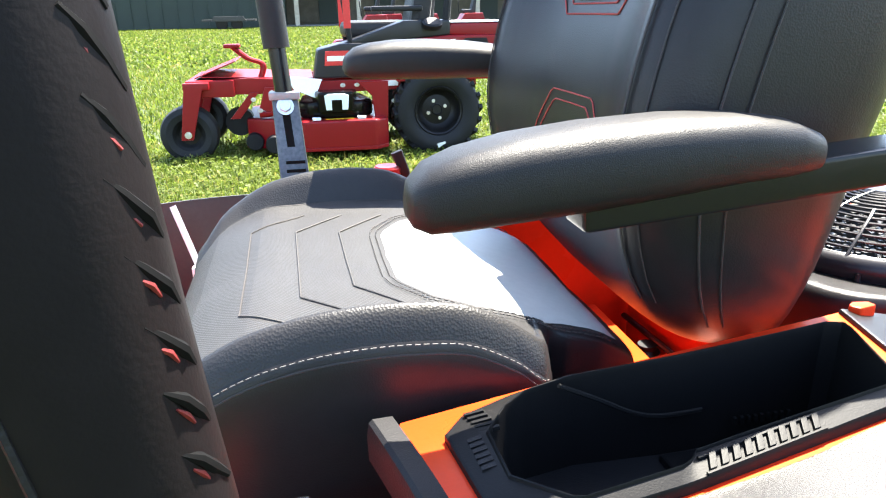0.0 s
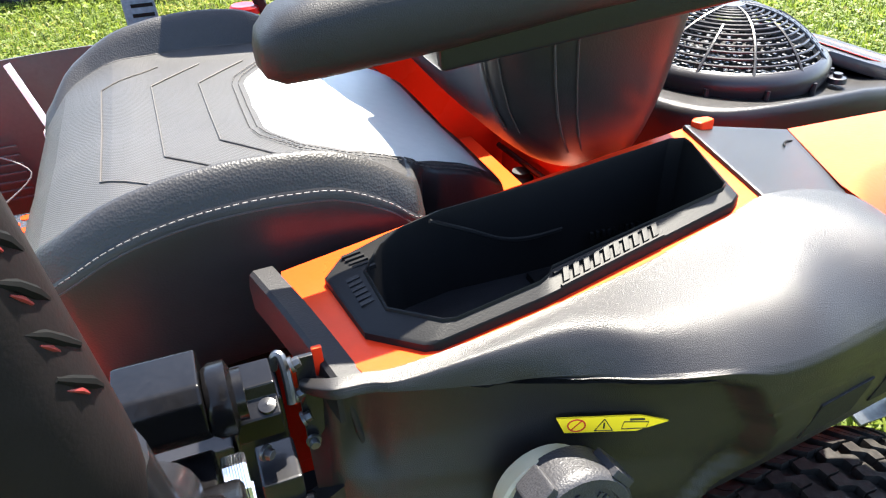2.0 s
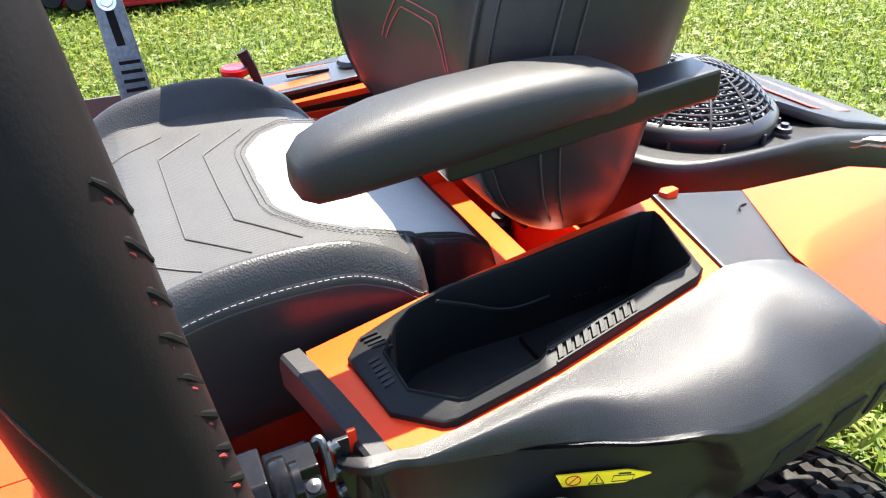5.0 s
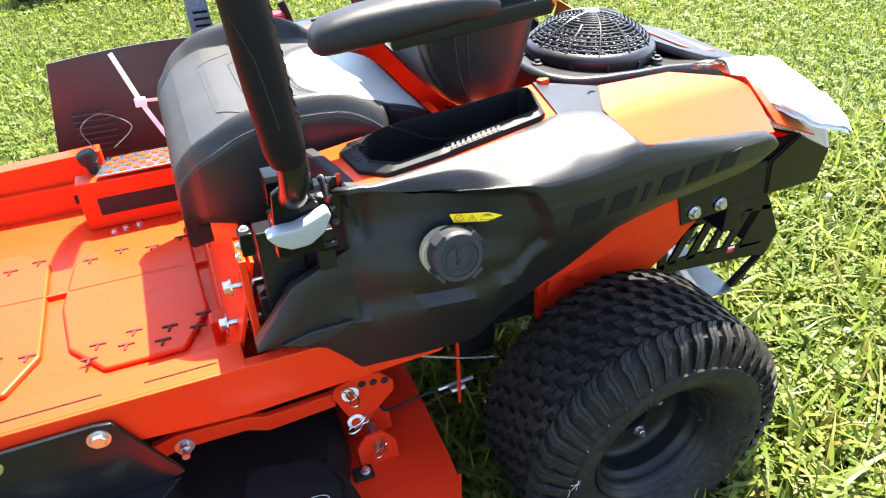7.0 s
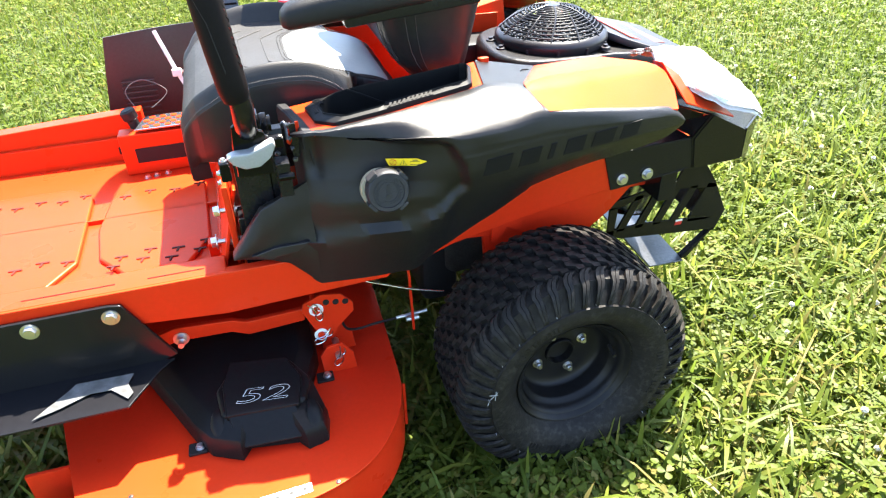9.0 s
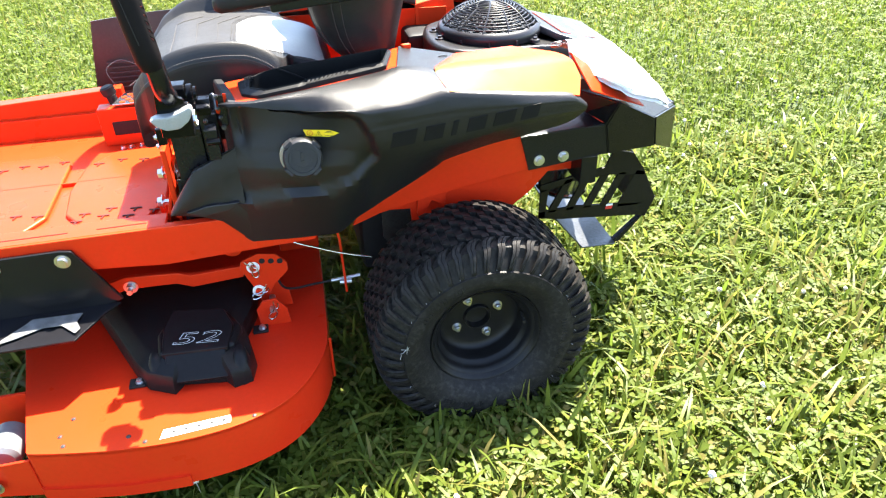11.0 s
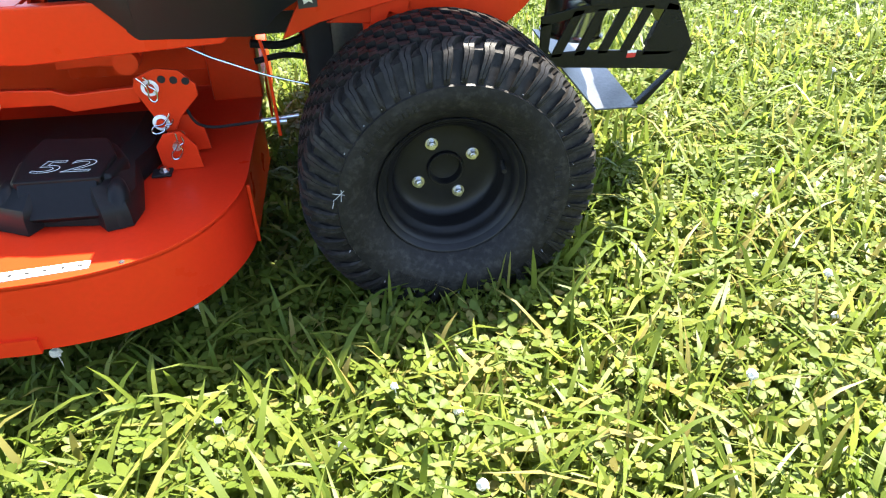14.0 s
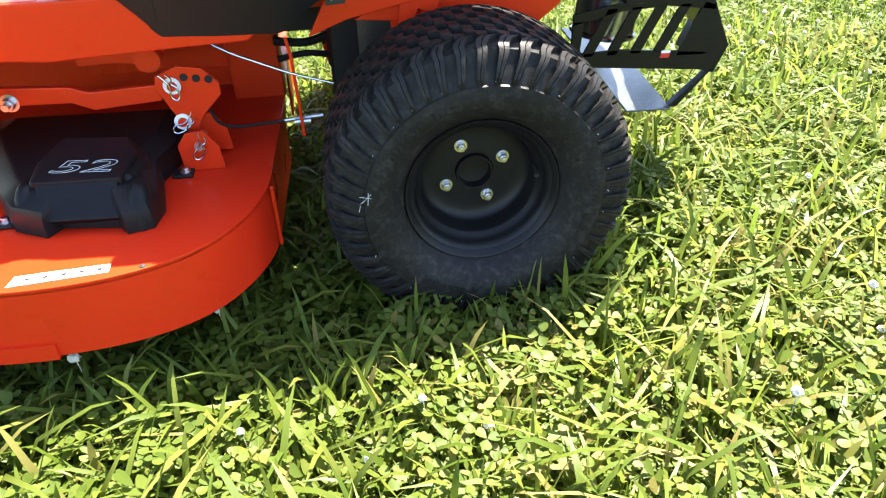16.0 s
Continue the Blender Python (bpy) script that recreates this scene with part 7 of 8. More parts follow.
def build_far_lever():
    """The other lever is swung out: slotted steel bar with a grip on top."""
    lv = group_part("steering_lever", mower, "black steering lever swung out, on a slotted steel bar")
    a, b = Vector((-0.500, 0.885, 0.700)), Vector((-0.508, 0.930, 0.868))
    c, d = Vector((-0.508, 0.934, 0.862)), Vector((-0.530, 0.955, 1.16))
    w = 0.024
    part("lever_bar", slab([(a.x - w, a.y, a.z), (a.x + w, a.y, a.z), (b.x + w * 0.85, b.y, b.z), (b.x - w * 0.85, b.y, b.z)], 0.012, 0.003), DULLSTEEL, lv, "grey slotted steel bar")
    # slot and louvres of the bar: their shade laid on in black
    part("bar_slot", slab([(-0.510, 0.9085, 0.790), (-0.498, 0.9085, 0.790), (-0.502, 0.9230, 0.846), (-0.514, 0.9230, 0.846)], 0.003, 0), PITCH, lv)
    bm = bmesh.new()
    bolt(bm, (-0.508, 0.9220, 0.852), (0, -1, 0.25), 0.010, 0.006)
    part("bar_bolt", bm, ZINC, lv)
    for k in range(4):
        z = 0.725 + 0.013 * k
        y = 0.885 + (z - 0.70) / 0.165 * 0.045 - 0.0015
        part("bar_louvre", slab([(-0.514, y, z), (-0.484, y, z), (-0.484, y + 0.001, z + 0.005), (-0.514, y + 0.001, z + 0.005)], 0.003, 0), PITCH, lv)
    part("bar_cap", box((b.x - 0.024, b.y - 0.010, b.z - 0.006), (b.x + 0.024, b.y + 0.008, b.z + 0.006), 0.002), GREYPL, lv)
    part("lever_tube", tube([c, c.lerp(d, 0.3)], 0.0135, 16), GLOSSBLK, lv)
    part("grip", tube(smoothpath([c.lerp(d, 0.26), c.lerp(d, 0.34), c.lerp(d, 0.62), c.lerp(d, 0.9), (-0.534, 0.935, 1.205), (-0.536, 0.89, 1.245), (-0.538, 0.840, 1.262)], 3), 0.0205, 18), FOAM, lv, "black rubber grip", 50)


build_far_lever()


# -- discharge chute, tied up --
def build_chute():
    ch = group_part("discharge_chute", mower, "black rubber discharge chute tied upright with white cable ties")
    rows = []
    for i in range(13):
        u = i / 12
        z = 0.25 + 0.45 * u
        u = max(0.0, (z - 0.40) / 0.30)
        row = []
        for j in range(17):
            v = j / 16
            x = -0.868 + 0.055 * u + (0.52 - 0.05 * u) * v
            y = 0.955 - 0.05 * math.sin(math.pi * u * 0.55) + 0.03 * math.sin(3 * v + 0.4) * u
            row.append((x, y, z + 0.012 * u * math.sin(2.6 * v)))
        rows.append(row)
    part("rubber_flap", thicken(loft(rows), 0.006), SHEETRUB, ch, "black rubber flap", 60)
    for k in range(7):
        z = 0.50 + 0.014 * k
        part("flap_rib", box((-0.80, 0.905, z), (-0.72, 0.909, z + 0.004), 0.001), SHEETRUB, ch)
    pts = [(-0.690, 0.885, 0.712), (-0.672, 0.868, 0.66), (-0.655, 0.852, 0.612), (-0.640, 0.845, 0.575), (-0.622, 0.838, 0.535)]
    part("cable_tie", tube(smoothpath(pts, 4), 0.0052, 6, None, False, 0.35, (0, 1, 0.3)), TIE, ch, "white nylon cable tie")
    part("cable_tie", tube([(-0.655, 0.850, 0.617), (-0.60, 0.842, 0.617)], 0.0042, 6, None, False, 0.4, (0, 1, 0.3)), TIE, ch)
    part("tie_head", box((-0.668, 0.842, 0.606), (-0.645, 0.856, 0.624), 0.003), TIE, ch)
    return ch


build_chute()


# -- plastic bag over the tail --
def build_bag():
    bag = thing("plastic_bag", "translucent white plastic documents bag lying over the fender's rear end", "bag")
    rows = []
    r2 = random.Random(4)
    for i in range(15):
        u = i / 14
        row = []
        for j in range(13):
            v = j / 12
            x = 0.242 + 0.190 * u + 0.014 * math.sin(3.1 * v + 1.5 * u)
            round_end = math.sqrt(max(0.0, 1 - max(0.0, (u - 0.55) / 0.45) ** 2.6))
            y = 0.180 - 0.085 * u + (0.125 + 0.03 * math.sin(math.pi * u)) * (v - 0.40) * (0.30 + 0.70 * round_end)
            base = 0.722 - 0.068 * u ** 1.2 + 0.026 * (v - 0.4)
            puff = 0.050 * math.sin(math.pi * v) ** 0.7 * math.sin(math.pi * min(1, 0.08 + 0.92 * u)) ** 0.55
            row.append((x, y, base + puff + 0.007 * math.sin(9 * v + 5 * u) * math.sin(7 * u - 3 * v) + 0.003 * r2.uniform(-1, 1)))
        rows.append(row)
    m = mat("milky_plastic_film", (0.62, 0.60, 0.60), 0.25, var=0.15, vscale=14, bump=0.6, bscale=38, trans=0.15)
    part("bag_top", thicken(loft(rows), 0.0008), m, bag, "", 70)
    low = [[(x, y, z - 0.008 - 0.014 * math.sin(math.pi * i / 14) * math.sin(math.pi * j / 12)) for j, (x, y, z) in enumerate(r)] for i, r in enumerate(rows)]
    part("bag_bottom", loft(low), m, bag, "", 70)
    part("folded_papers", slab([(0.30, 0.09, 0.712), (0.42, 0.06, 0.654), (0.425, 0.15, 0.664), (0.305, 0.18, 0.722)], 0.006, 0.001), WHITEFILM, bag)
    return bag


build_bag()


# ---- the second mower, across the lawn ----
def build_red_mower(at):
    mw = thing("riding_mower", "dark red zero-turn riding mower parked behind on the lawn", "mower", at=at)

    def g(name, label=""):
        return group_part(name, mw, label)

    def P(name, bm, m, parent, label=""):
        return part(name, bm, m, parent, label)
    KN = mat("knobbly_tyre_rubber", (0.013, 0.013, 0.0135), 0.6, spec=0.2, var=0.25, vscale=10, bump=0.3, bscale=120)
    # rear drive wheel
    for yy in (0.0, 0.85):
        w = g("drive_wheel", "black lugged drive tyre on a black rim")
        prof = [(-0.10, 0.165), (-0.115, 0.18), (-0.13, 0.215), (-0.128, 0.25), (-0.11, 0.28), (-0.06, 0.295), (0.06, 0.295), (0.11, 0.28), (0.128, 0.25), (0.12, 0.18), (0.10, 0.165)]
        bm = lathe(prof, 56)
        for k in range(22):
            for s in (-1, 1):
                t = bmesh.new()
                bmesh.ops.create_cube(t, size=1)
                bevel(t, 0.1, 1)
                a = 2 * math.pi * (k + (0.5 if s > 0 else 0)) / 22
                join(t, bm, Matrix.Rotation(a, 4, "Y") @ Matrix.Translation((0.292, s * 0.062, 0)) @ Matrix.Rotation(radians(24 * s), 4, "X") @ Matrix.Diagonal((0.03, 0.115, 0.034, 1)))
        P("tyre", bm, KN, w)
        P("rim", lathe([(-0.098, 0.170), (-0.108, 0.160), (-0.10, 0.150), (-0.06, 0.142), (-0.03, 0.128), (-0.012, 0.10), (-0.02, 0.06), (-0.02, 0.0001)], 48), RIMBLK, w)
        P("hub", lathe([(-0.02, 0.040), (-0.035, 0.040), (-0.037, 0.036), (-0.03, 0.03), (-0.03, 0.0001)], 28), RIMBLK, w)
        for k in range(4):
            a = radians(20 + 90 * k)
            bm = bmesh.new()
            bolt(bm, (0.063 * math.cos(a), -0.02, 0.063 * math.sin(a)), (0, -1, 0), 0.009, 0.010)
            P("lug_nut", bm, ZINC, w)
        if yy == 0:
            P("tyre_label", slab([(-0.01, -0.128, -0.25), (0.045, -0.128, -0.235), (0.035, -0.131, -0.205), (-0.02, -0.131, -0.22)], 0.001, 0), WHITEFILM, w, "small white paper label on the tyre")
        w.location, w.scale = (0.012, yy, 0.300), (1.06, 1.0, 1.06)
    # front casters
    for yy in (0.02, 0.83):
        c = g("front_caster", "black front caster wheel in a red fork")
        P("tyre", lathe([(-0.05, 0.09), (-0.075, 0.11), (-0.085, 0.15), (-0.07, 0.185), (-0.04, 0.195), (0.04, 0.195), (0.07, 0.185), (0.085, 0.15), (0.075, 0.11), (0.05, 0.09)], 40, Matrix.Translation((-1.73, yy, 0.20))), KN, c)
        P("rim", lathe([(-0.05, 0.095), (-0.03, 0.07), (-0.03, 0.0001)], 30, Matrix.Translation((-1.73, yy, 0.20))), RIMBLK, c)
        for s in (-1, 1):
            P("fork_leg", prism([(-1.78, 0.17), (-1.70, 0.17), (-1.60, 0.52), (-1.72, 0.54)], "y", yy + s * 0.095 - 0.006, yy + s * 0.095 + 0.006, 0.003), RED, c)
        P("fork_crown", box((-1.73, yy - 0.10, 0.50), (-1.56, yy + 0.10, 0.55), 0.008), RED, c)
        bm = bmesh.new()
        bolt(bm, (-1.73, yy - 0.101, 0.205), (0, -1, 0), 0.018, 0.012)
        P("axle_bolt", bm, ZINC, c)
    fr = g("frame", "dark red welded frame")
    P("front_beam", box((-1.72, -0.02, 0.53), (-1.40, 0.87, 0.68), 0.01), RED, fr)
    P("rail", prism([(-1.66, 0.55), (-1.66, 0.67), (-1.30, 0.69), (-0.75, 0.64), (0.32, 0.63), (0.32, 0.55), (-0.70, 0.53)], "y", 0.02, 0.07, 0.006), RED, fr)
    P("rail", prism([(-1.66, 0.55), (-1.66, 0.67), (-1.30, 0.69), (-0.75, 0.64), (0.32, 0.63), (0.32, 0.55), (-0.70, 0.53)], "y", 0.78, 0.83, 0.006), RED, fr)
    P("foot_plate", slab([(-1.62, 0.05, 0.70), (-1.62, 0.80, 0.70), (-0.86, 0.80, 0.66), (-0.86, 0.05, 0.66)], 0.01, 0.003), RED, fr)
    P("foot_ramp", slab([(-1.66, 0.05, 0.69), (-1.66, 0.80, 0.69), (-1.38, 0.80, 0.83), (-1.38, 0.05, 0.83)], 0.01, 0.003), RED, fr)
    P("deck_pedal", tube(smoothpath([(-1.22, 0.10, 0.68), (-1.20, 0.10, 0.80), (-1.30, 0.10, 0.86), (-1.40, 0.10, 0.97)], 5), 0.022, 10), RED, fr)
    P("pedal_pad", box((-1.45, 0.05, 0.95), (-1.34, 0.15, 0.985), 0.01), RED, fr)
    P("grip_sheet", slab([(-1.05, -0.02, 0.70), (-0.80, -0.02, 0.66), (-0.86, -0.06, 0.50), (-1.00, -0.05, 0.58)], 0.004, 0.002), WHITEFILM, fr, "white paper tag hanging over the frame")
    P("linkage", prism([(-1.25, 0.40), (-1.20, 0.60), (-1.12, 0.60), (-1.16, 0.38)], "y", 0.0, 0.02, 0.004), RED, fr)
    P("linkage", prism([(-0.44, 0.30), (-0.46, 0.50), (-0.56, 0.63), (-0.34, 0.63), (-0.35, 0.30)], "y", -0.06, -0.03, 0.004), RED, fr)
    P("cross_tube", tube([(-1.25, 0.02, 0.36), (-0.45, 0.02, 0.43)], 0.022, 10), RED, fr)
    P("deck_chain", tube([(-1.10, -0.03, 0.62), (-1.08, -0.03, 0.36)], 0.010, 8), DARKMET, fr)
    P("strut", prism([(-1.45, 0.34), (-1.30, 0.56), (-1.24, 0.56), (-1.38, 0.34)], "y", 0.0, 0.02, 0.004), RED, fr)
    for x, z in ((-1.28, 0.50), (-1.24, 0.40), (-1.15, 0.56), (-0.43, 0.58), (-0.40, 0.42), (-0.40, 0.34), (-0.66, 0.60), (-0.56, 0.60), (-0.30, 0.44)):
        bm = bmesh.new()
        bolt(bm, (x, -0.022, z), (0, -1, 0), 0.014, 0.010)
        P("bolt", bm, ZINC, fr)
    dk = g("cutting_deck", "dark red cutting deck")
    outline = [(-1.02, -0.10), (-0.95, -0.20), (-0.45, -0.22), (-0.36, -0.14), (-0.34, 0.3), (-0.36, 0.95), (-0.95, 1.0), (-1.35, 0.8), (-1.35, 0.1)]
    P("deck_shell", prism(outline, "z", 0.13, 0.33, 0.02), RED, dk)
    P("deck_lip", prism([(x * 1.01, y * 1.02 - 0.005) for x, y in outline], "z", 0.12, 0.145, 0.004), RED, dk)
    P("belt_cover", prism([(-0.98, 0.0), (-0.90, -0.12), (-0.55, -0.12), (-0.45, 0.0), (-0.50, 0.4), (-0.95, 0.4)], "z", 0.33, 0.47, 0.03), PIVOT, dk)
    P("cover_top", prism([(-0.84, -0.16), (-0.60, -0.16), (-0.56, 0.05), (-0.88, 0.05)], "z", 0.37, 0.56, 0.02), PIVOT, dk)
    P("cover_plate", prism([(-0.79, 0.40), (-0.80, 0.53), (-0.77, 0.545), (-0.66, 0.545), (-0.63, 0.53), (-0.64, 0.40), (-0.68, 0.40), (-0.68, 0.49), (-0.75, 0.49), (-0.75, 0.40)], "y", -0.168, -0.161, 0.002), WHITEMET, dk, "bright metal bracket on the belt cover")
    for x in (-0.86, -0.55):
        P("cover_clip", box((x - 0.03, -0.19, 0.331), (x + 0.03, -0.15, 0.35), 0.004), WHITEMET, dk)
    P("deck_decal", box((-0.80, -0.155, 0.331), (-0.60, -0.125, 0.333), 0), YELLOW, dk)
    for x, y in ((-1.16, -0.10), (-1.30, 0.05)):
        P("gauge_wheel", lathe([(-0.04, 0.0001), (-0.04, 0.055), (-0.03, 0.062), (0.03, 0.062), (0.04, 0.055), (0.04, 0.0001)], 28, Matrix.Translation((x, y, 0.17))), MATBLK, dk)
    P("idler", lathe([(-0.05, 0.0001), (-0.05, 0.10), (0.05, 0.10), (0.05, 0.0001)], 28, Matrix.Translation((-1.40, 0.2, 0.30))), MATBLK, dk)
    bd = g("body", "dark red bodywork with a black front panel")
    P("front_panel", prism([(-0.86, 0.66), (-0.82, 0.92), (-0.66, 0.97), (-0.44, 0.97), (-0.42, 0.66)], "y", 0.02, 0.30, 0.02), SMOOTHBLK, bd)
    P("badge", prism([(-0.775, 0.775), (-0.765, 0.905), (-0.60, 0.905), (-0.60, 0.775)], "y", 0.012, 0.02, 0.003), REDINK, bd, "square red badge")
    P("badge_bar", box((-0.755, 0.009, 0.815), (-0.620, 0.012, 0.860), 0.002), WHITEFILM, bd, "plain white bar on the badge")
    P("side_panel", prism([(-0.46, 0.66), (-0.50, 0.95), (0.10, 1.02), (0.50, 1.02), (0.58, 0.90), (0.40, 0.80), (-0.10, 0.66)], "y", 0.03, 0.28, 0.02), RED, bd)
    P("panel_name", prism([(-0.14, 0.90), (-0.13, 0.945), (0.17, 0.985), (0.16, 0.940)], "y", 0.024, 0.031, 0.001), WHITEFILM, bd, "plain white bar in place of a name")
    P("panel_vent", prism([(0.20, 0.92), (0.24, 0.99), (0.40, 0.99), (0.42, 0.92)], "y", 0.024, 0.031, 0.002), MATBLK, bd)
    P("console_top", prism([(-0.68, 0.955), (-0.20, 1.16), (0.14, 1.16), (0.14, 1.02), (-0.5, 0.955)], "y", 0.05, 0.26, 0.02), SMOOTHBLK, bd)
    P("fuel_cap", lathe([(0, 0.0001), (0, 0.07), (0.045, 0.075), (0.06, 0.06), (0.06, 0.0001)], 24, spin((0, -0.6, 1), (0.0, 0.04, 1.10))), MATBLK, bd)
    P("hood", prism([(0.10, 1.02), (0.14, 1.13), (0.62, 1.13), (0.70, 1.04), (0.60, 0.98)], "y", 0.06, 0.80, 0.02), RED, bd)
    P("hood_top", slab([(0.12, 0.06, 1.14), (0.62, 0.06, 1.14), (0.62, 0.80, 1.14), (0.12, 0.80, 1.14)], 0.01, 0.003), WHITEMET, bd)
    P("data_plate", box((-0.38, 0.012, 0.575), (-0.26, 0.02, 0.625), 0.001), WHITEFILM, bd)
    P("rear_fender", prism([(-0.28, 0.62), (-0.20, 0.68), (0.42, 0.74), (0.42, 0.62)], "y", -0.08, 0.06, 0.006), RED, bd)
    P("far_panel", prism([(-0.80, 0.66), (-0.66, 0.97), (0.50, 1.02), (0.58, 0.90), (0.40, 0.66)], "y", 0.58, 0.80, 0.02), RED, bd)
    se = g("seat", "black vinyl seat")
    P("cushion", box((-0.62, 0.20, 1.00), (-0.12, 0.64, 1.16), 0.05), VINYL, se)
    P("backrest", prism([(-0.14, 1.12), (-0.06, 1.65), (0.08, 1.66), (0.02, 1.12)], "y", 0.20, 0.64, 0.04), VINYL, se)
    for yy in (0.14, 0.70):
        P("armrest", box((-0.42, yy - 0.03, 1.24), (-0.05, yy + 0.03, 1.29), 0.015), FOAM, se)
        lv = part("control_lever", tube(smoothpath([(-0.58, yy - 0.08, 0.94), (-0.60, yy - 0.08, 1.15), (-0.63, yy - 0.06, 1.45), (-0.63, yy + 0.12, 1.52)], 5), 0.018, 10), MATBLK, mw, "black control lever")
        part("lever_tag", box((-0.625, yy - 0.10, 1.10), (-0.575, yy - 0.095, 1.40), 0.003), REDINK, lv)
    ro = g("roll_bar", "black tubular roll bar")
    P("roll_hoop", tube(smoothpath([(0.10, 0.10, 0.95), (0.14, 0.10, 1.5), (0.14, 0.16, 1.85), (0.14, 0.68, 1.85), (0.14, 0.74, 1.5), (0.10, 0.74, 0.95)], 5), 0.028, 10), MATBLK, ro)
    for o in mw.children_recursive:
        if o.type == "MESH" and o.parent.name.split(".")[0] not in ("drive_wheel", "front_caster"):
            for v in o.data.vertices:
                v.co.z = v.co.z - 0.05 if v.co.z < 0.36 else 0.49 + (v.co.z - 0.59) * 0.76
    return mw


build_red_mower((0.46, 4.85, 0.0))


# a row of further machines in front of the building
def build_small_mower(at, s):
    mw = thing("lawn_mower", "small red mower with black seat in a row by the building", "mower", "mowers by the building", at)
    part("body", prism([(-0.8, 0.25), (-0.8, 0.5), (-0.35, 0.62), (-0.2, 0.85), (0.5, 0.85), (0.6, 0.4), (0.3, 0.25)], "y", 0, 0.8, 0.04), RED, mw)
    part("seat", prism([(-0.25, 0.85), (-0.25, 0.98), (0.1, 0.98), (0.2, 1.4), (0.3, 1.4), (0.25, 0.85)], "y", 0.2, 0.6, 0.03), VINYL, mw)
    for x, r in ((0.25, 0.28), (-0.7, 0.18)):
        for y in (-0.1, 0.9):
            part("wheel", lathe([(-0.1, 0.0001), (-0.1, r * 0.9), (-0.06, r), (0.06, r), (0.1, r * 0.9), (0.1, 0.0001)], 24, Matrix.Translation((x, y, r))), RUBBER, mw)
    part("lever", tube([(-0.4, 0.1, 0.8), (-0.45, 0.1, 1.3), (-0.45, 0.3, 1.35)], 0.02, 8), MATBLK, mw)
    mw.scale = (s, s, s)
    return mw


one = build_small_mower((2.2, 26.0, 0), 1.0)
for x, y in ((4.0, 25.6), (5.9, 26.4), (3.1, 28.5), (7.8, 26.0)):
    copy_thing(one, Matrix.Translation((x, y, 0)))

# long dark building with an open porch
bld = thing("storage_building", "long dark green metal building with an open timber-posted porch", "building")
part("wall", box((-40, 50, 0), (-1.2, 58, 7), 0.02), DKGREEN, bld)
for k in range(40):
    part("wall_rib", box((-39.5 + k * 0.95, 49.94, 0), (-39.42 + k * 0.95, 50.0, 7), 0), DKGREEN, bld)
part("porch_back", box((-1.2, 56, 0), (30, 57, 6), 0.02), DKBROWN, bld)
part("porch_floor", box((-1.2, 50, 0), (30, 56, 0.12), 0.02), SHADE, bld)
part("porch_roof", box((-1.2, 49, 4.2), (30, 57, 4.5), 0.02), DKGREEN, bld)
for k in range(8):
    part("porch_post", box((-0.6 + 4.2 * k, 50.2, 0.12), (-0.3 + 4.2 * k, 50.5, 4.2), 0.02), POSTM, bld)
for k in range(6):
    part("porch_door", box((1.2 + 4.2 * k, 55.9, 0.12), (2.6 + 4.2 * k, 56.0, 3.0), 0.02), DKGREEN, bld)
trl = thing("utility_trailer", "low dark utility trailer parked by the building", "trailer")
part("bed", box((-6.2, 46, 0.5), (-3.0, 48, 0.62), 0.02), DARKMET, trl)
for x in (-5.0, -4.1):
    part("wheel", lathe([(-0.1, 0.0001), (-0.1, 0.32), (-0.06, 0.36), (0.06, 0.36), (0.1, 0.32), (0.1, 0.0001)], 28, Matrix.Translation((x, 46, 0.36))), RUBBER, trl)
part("fender", prism([(-5.6, 0.5), (-5.4, 0.8), (-3.7, 0.8), (-3.5, 0.5)], "y", 45.8, 46.1, 0.02), DARKMET, trl)

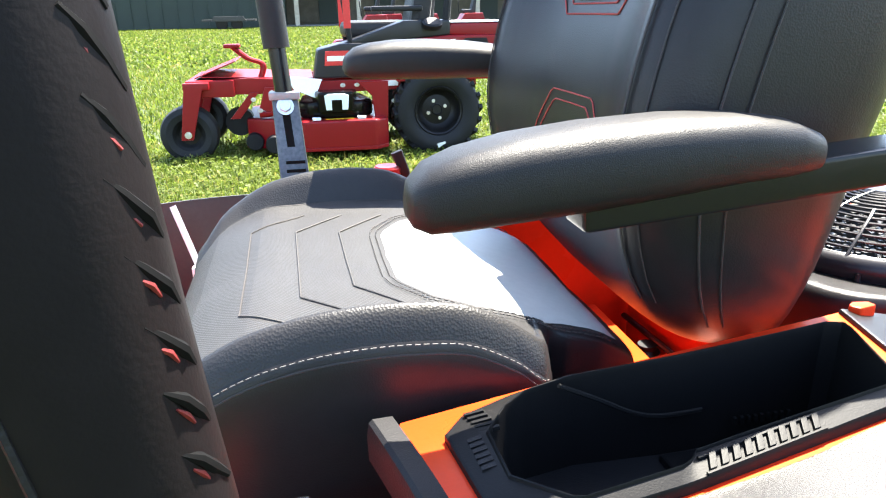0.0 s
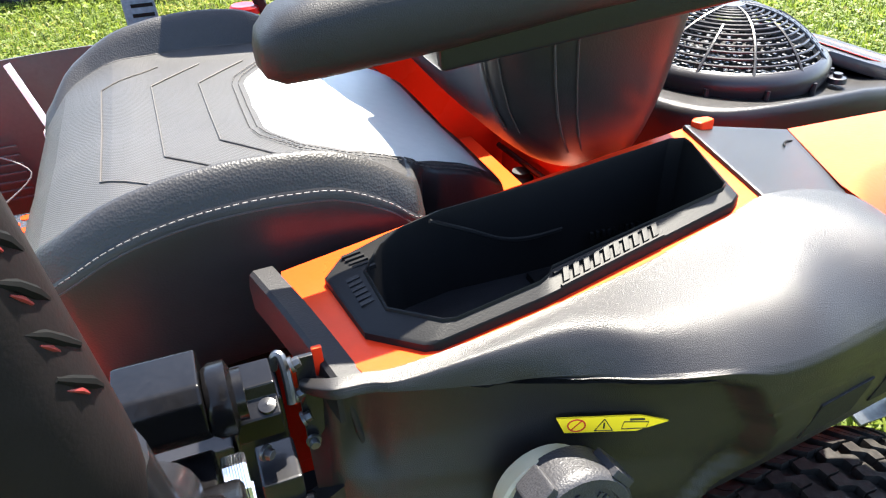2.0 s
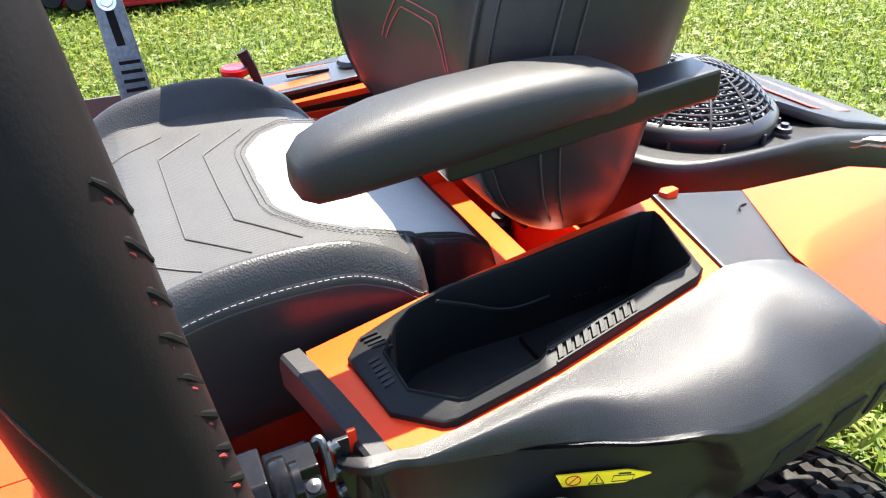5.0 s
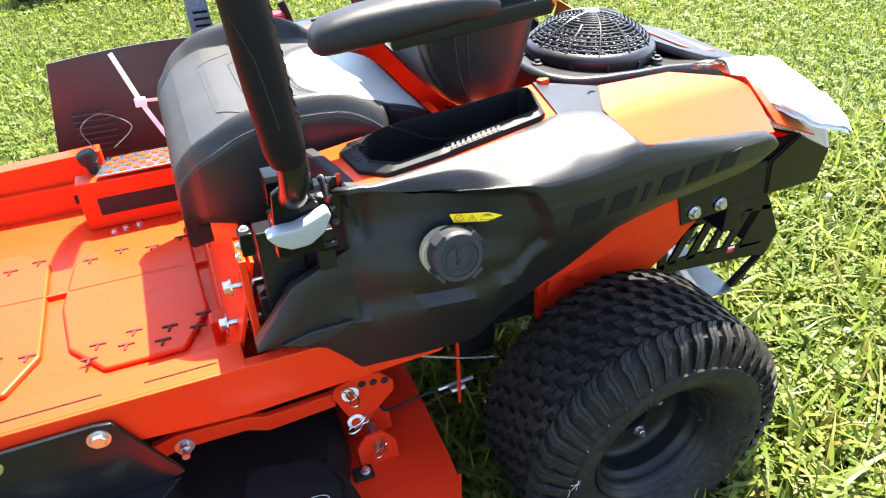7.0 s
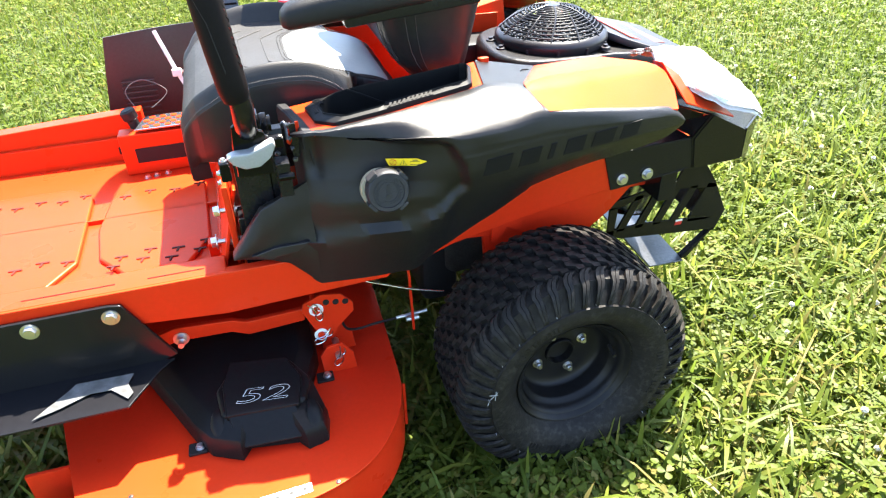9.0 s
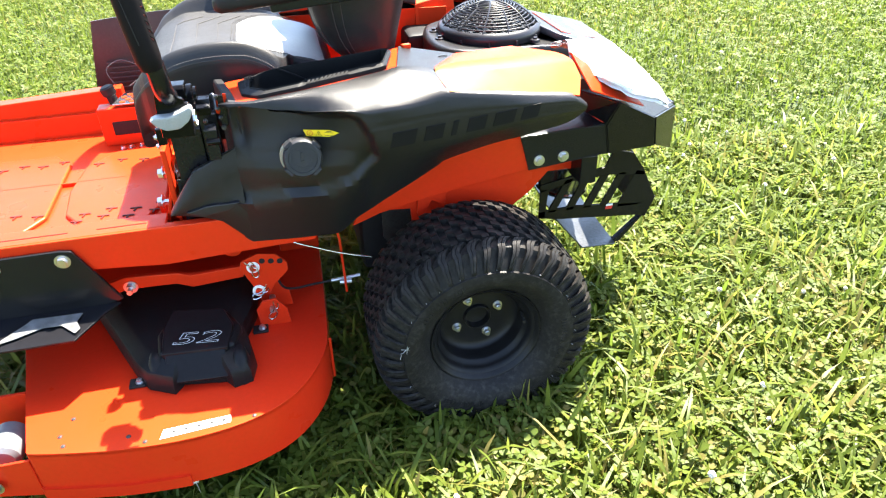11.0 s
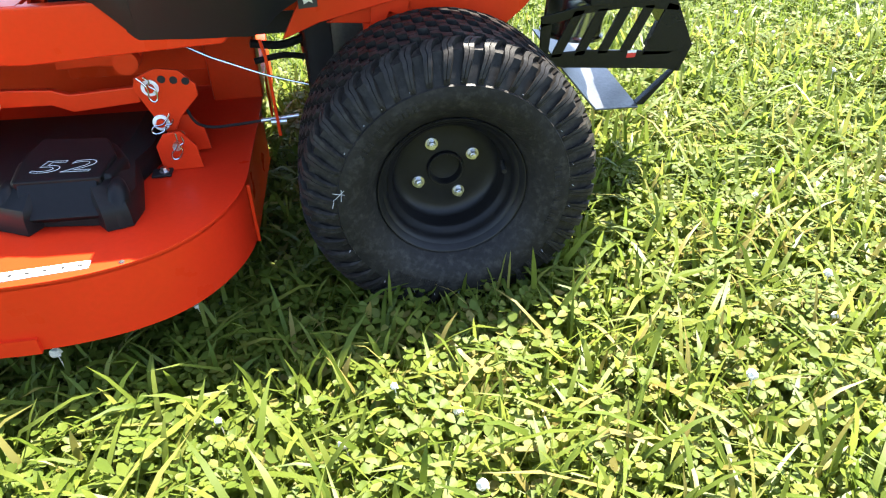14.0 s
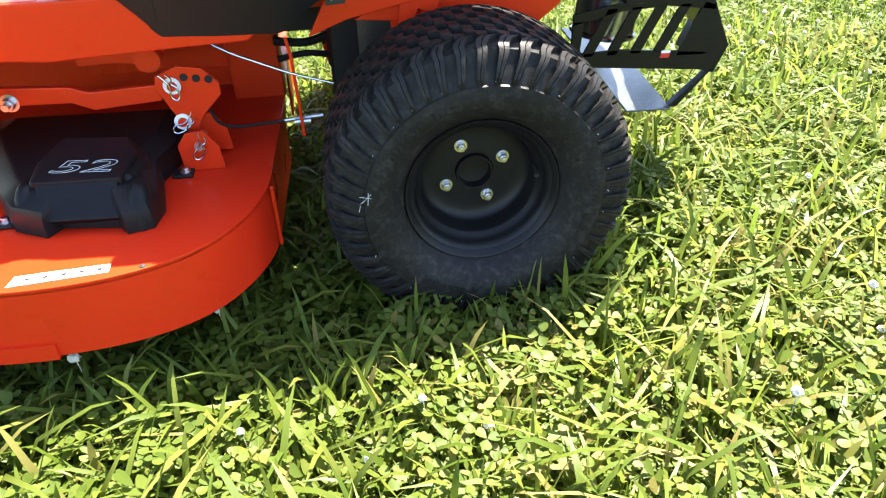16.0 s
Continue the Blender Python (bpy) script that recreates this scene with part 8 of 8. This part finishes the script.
# tan gravel drive and a white box trailer on it
road = part("gravel_drive", prism([(5.2, 8.95), (11.6, 2.2), (19.0, 6.0), (11.2, 18.0), (3.2, 18.0)], "z", -0.02, 0.016, 0), GRAVEL)
tagged(road, "pale tan gravel drive beyond the lawn", "drive", "", "structure")


def build_box_trailer():
    """Stands at an angle on the drive; its long side faces the lawn."""
    tb = thing("box_trailer", "white enclosed box trailer with twin axles on the gravel", "trailer")
    part("body", prism([(-2.6, 0.55), (-0.50, 0.55), (-0.40, 0.72), (-0.22, 0.80), (1.20, 0.80), (1.38, 0.72), (1.48, 0.55), (4.0, 0.55), (4.0, 2.6), (-2.6, 2.6)], "y", 0.0, 2.0, 0.02), WHITEMET, tb)
    part("wheel_arch", tube(smoothpath([(-0.54, -0.02, 0.45), (-0.42, -0.02, 0.73), (-0.22, -0.02, 0.82), (1.20, -0.02, 0.82), (1.40, -0.02, 0.73), (1.52, -0.02, 0.45)], 5), 0.03, 8), STEEL, tb, "bright wheel arch trim")
    part("chassis", box((-2.6, 0.05, 0.42), (4.0, 1.95, 0.55), 0.01), DARKMET, tb)
    part("arch_back", box((-0.55, 0.25, 0.40), (1.50, 0.30, 0.90), 0), MATBLK, tb)
    for x in (0.0, 0.98):
        w = group_part("wheel", tb, "black tyre on a silver spoke-hole rim")
        part("tyre", lathe([(-0.02, 0.20), (-0.04, 0.24), (-0.04, 0.33), (-0.01, 0.36), (0.18, 0.36), (0.2, 0.33), (0.2, 0.2)], 44, Matrix.Translation((x, 0, 0.36))), RUBBER, w)
        part("rim", lathe([(-0.03, 0.205), (-0.02, 0.185), (0.02, 0.17), (0.0, 0.10), (-0.03, 0.07), (-0.05, 0.05), (-0.05, 0.0001)], 40, Matrix.Translation((x, 0, 0.36))), STEEL, w)
        # black discs on the rim replace the shade in its holes
        for k in range(8):
            a = 2 * math.pi * k / 8
            part("rim_hole", lathe([(0, 0.0001), (0, 0.022), (0.004, 0.022), (0.004, 0.0001)], 14, spin((0, -1, 0), (x + 0.13 * math.cos(a), 0.004, 0.36 + 0.13 * math.sin(a)))), MATBLK, w)
    tb.matrix_world = Matrix.Translation((10.1, 10.15, 0.0)) @ Matrix.Rotation(radians(-40), 4, "Z")
    return tb


build_box_trailer()
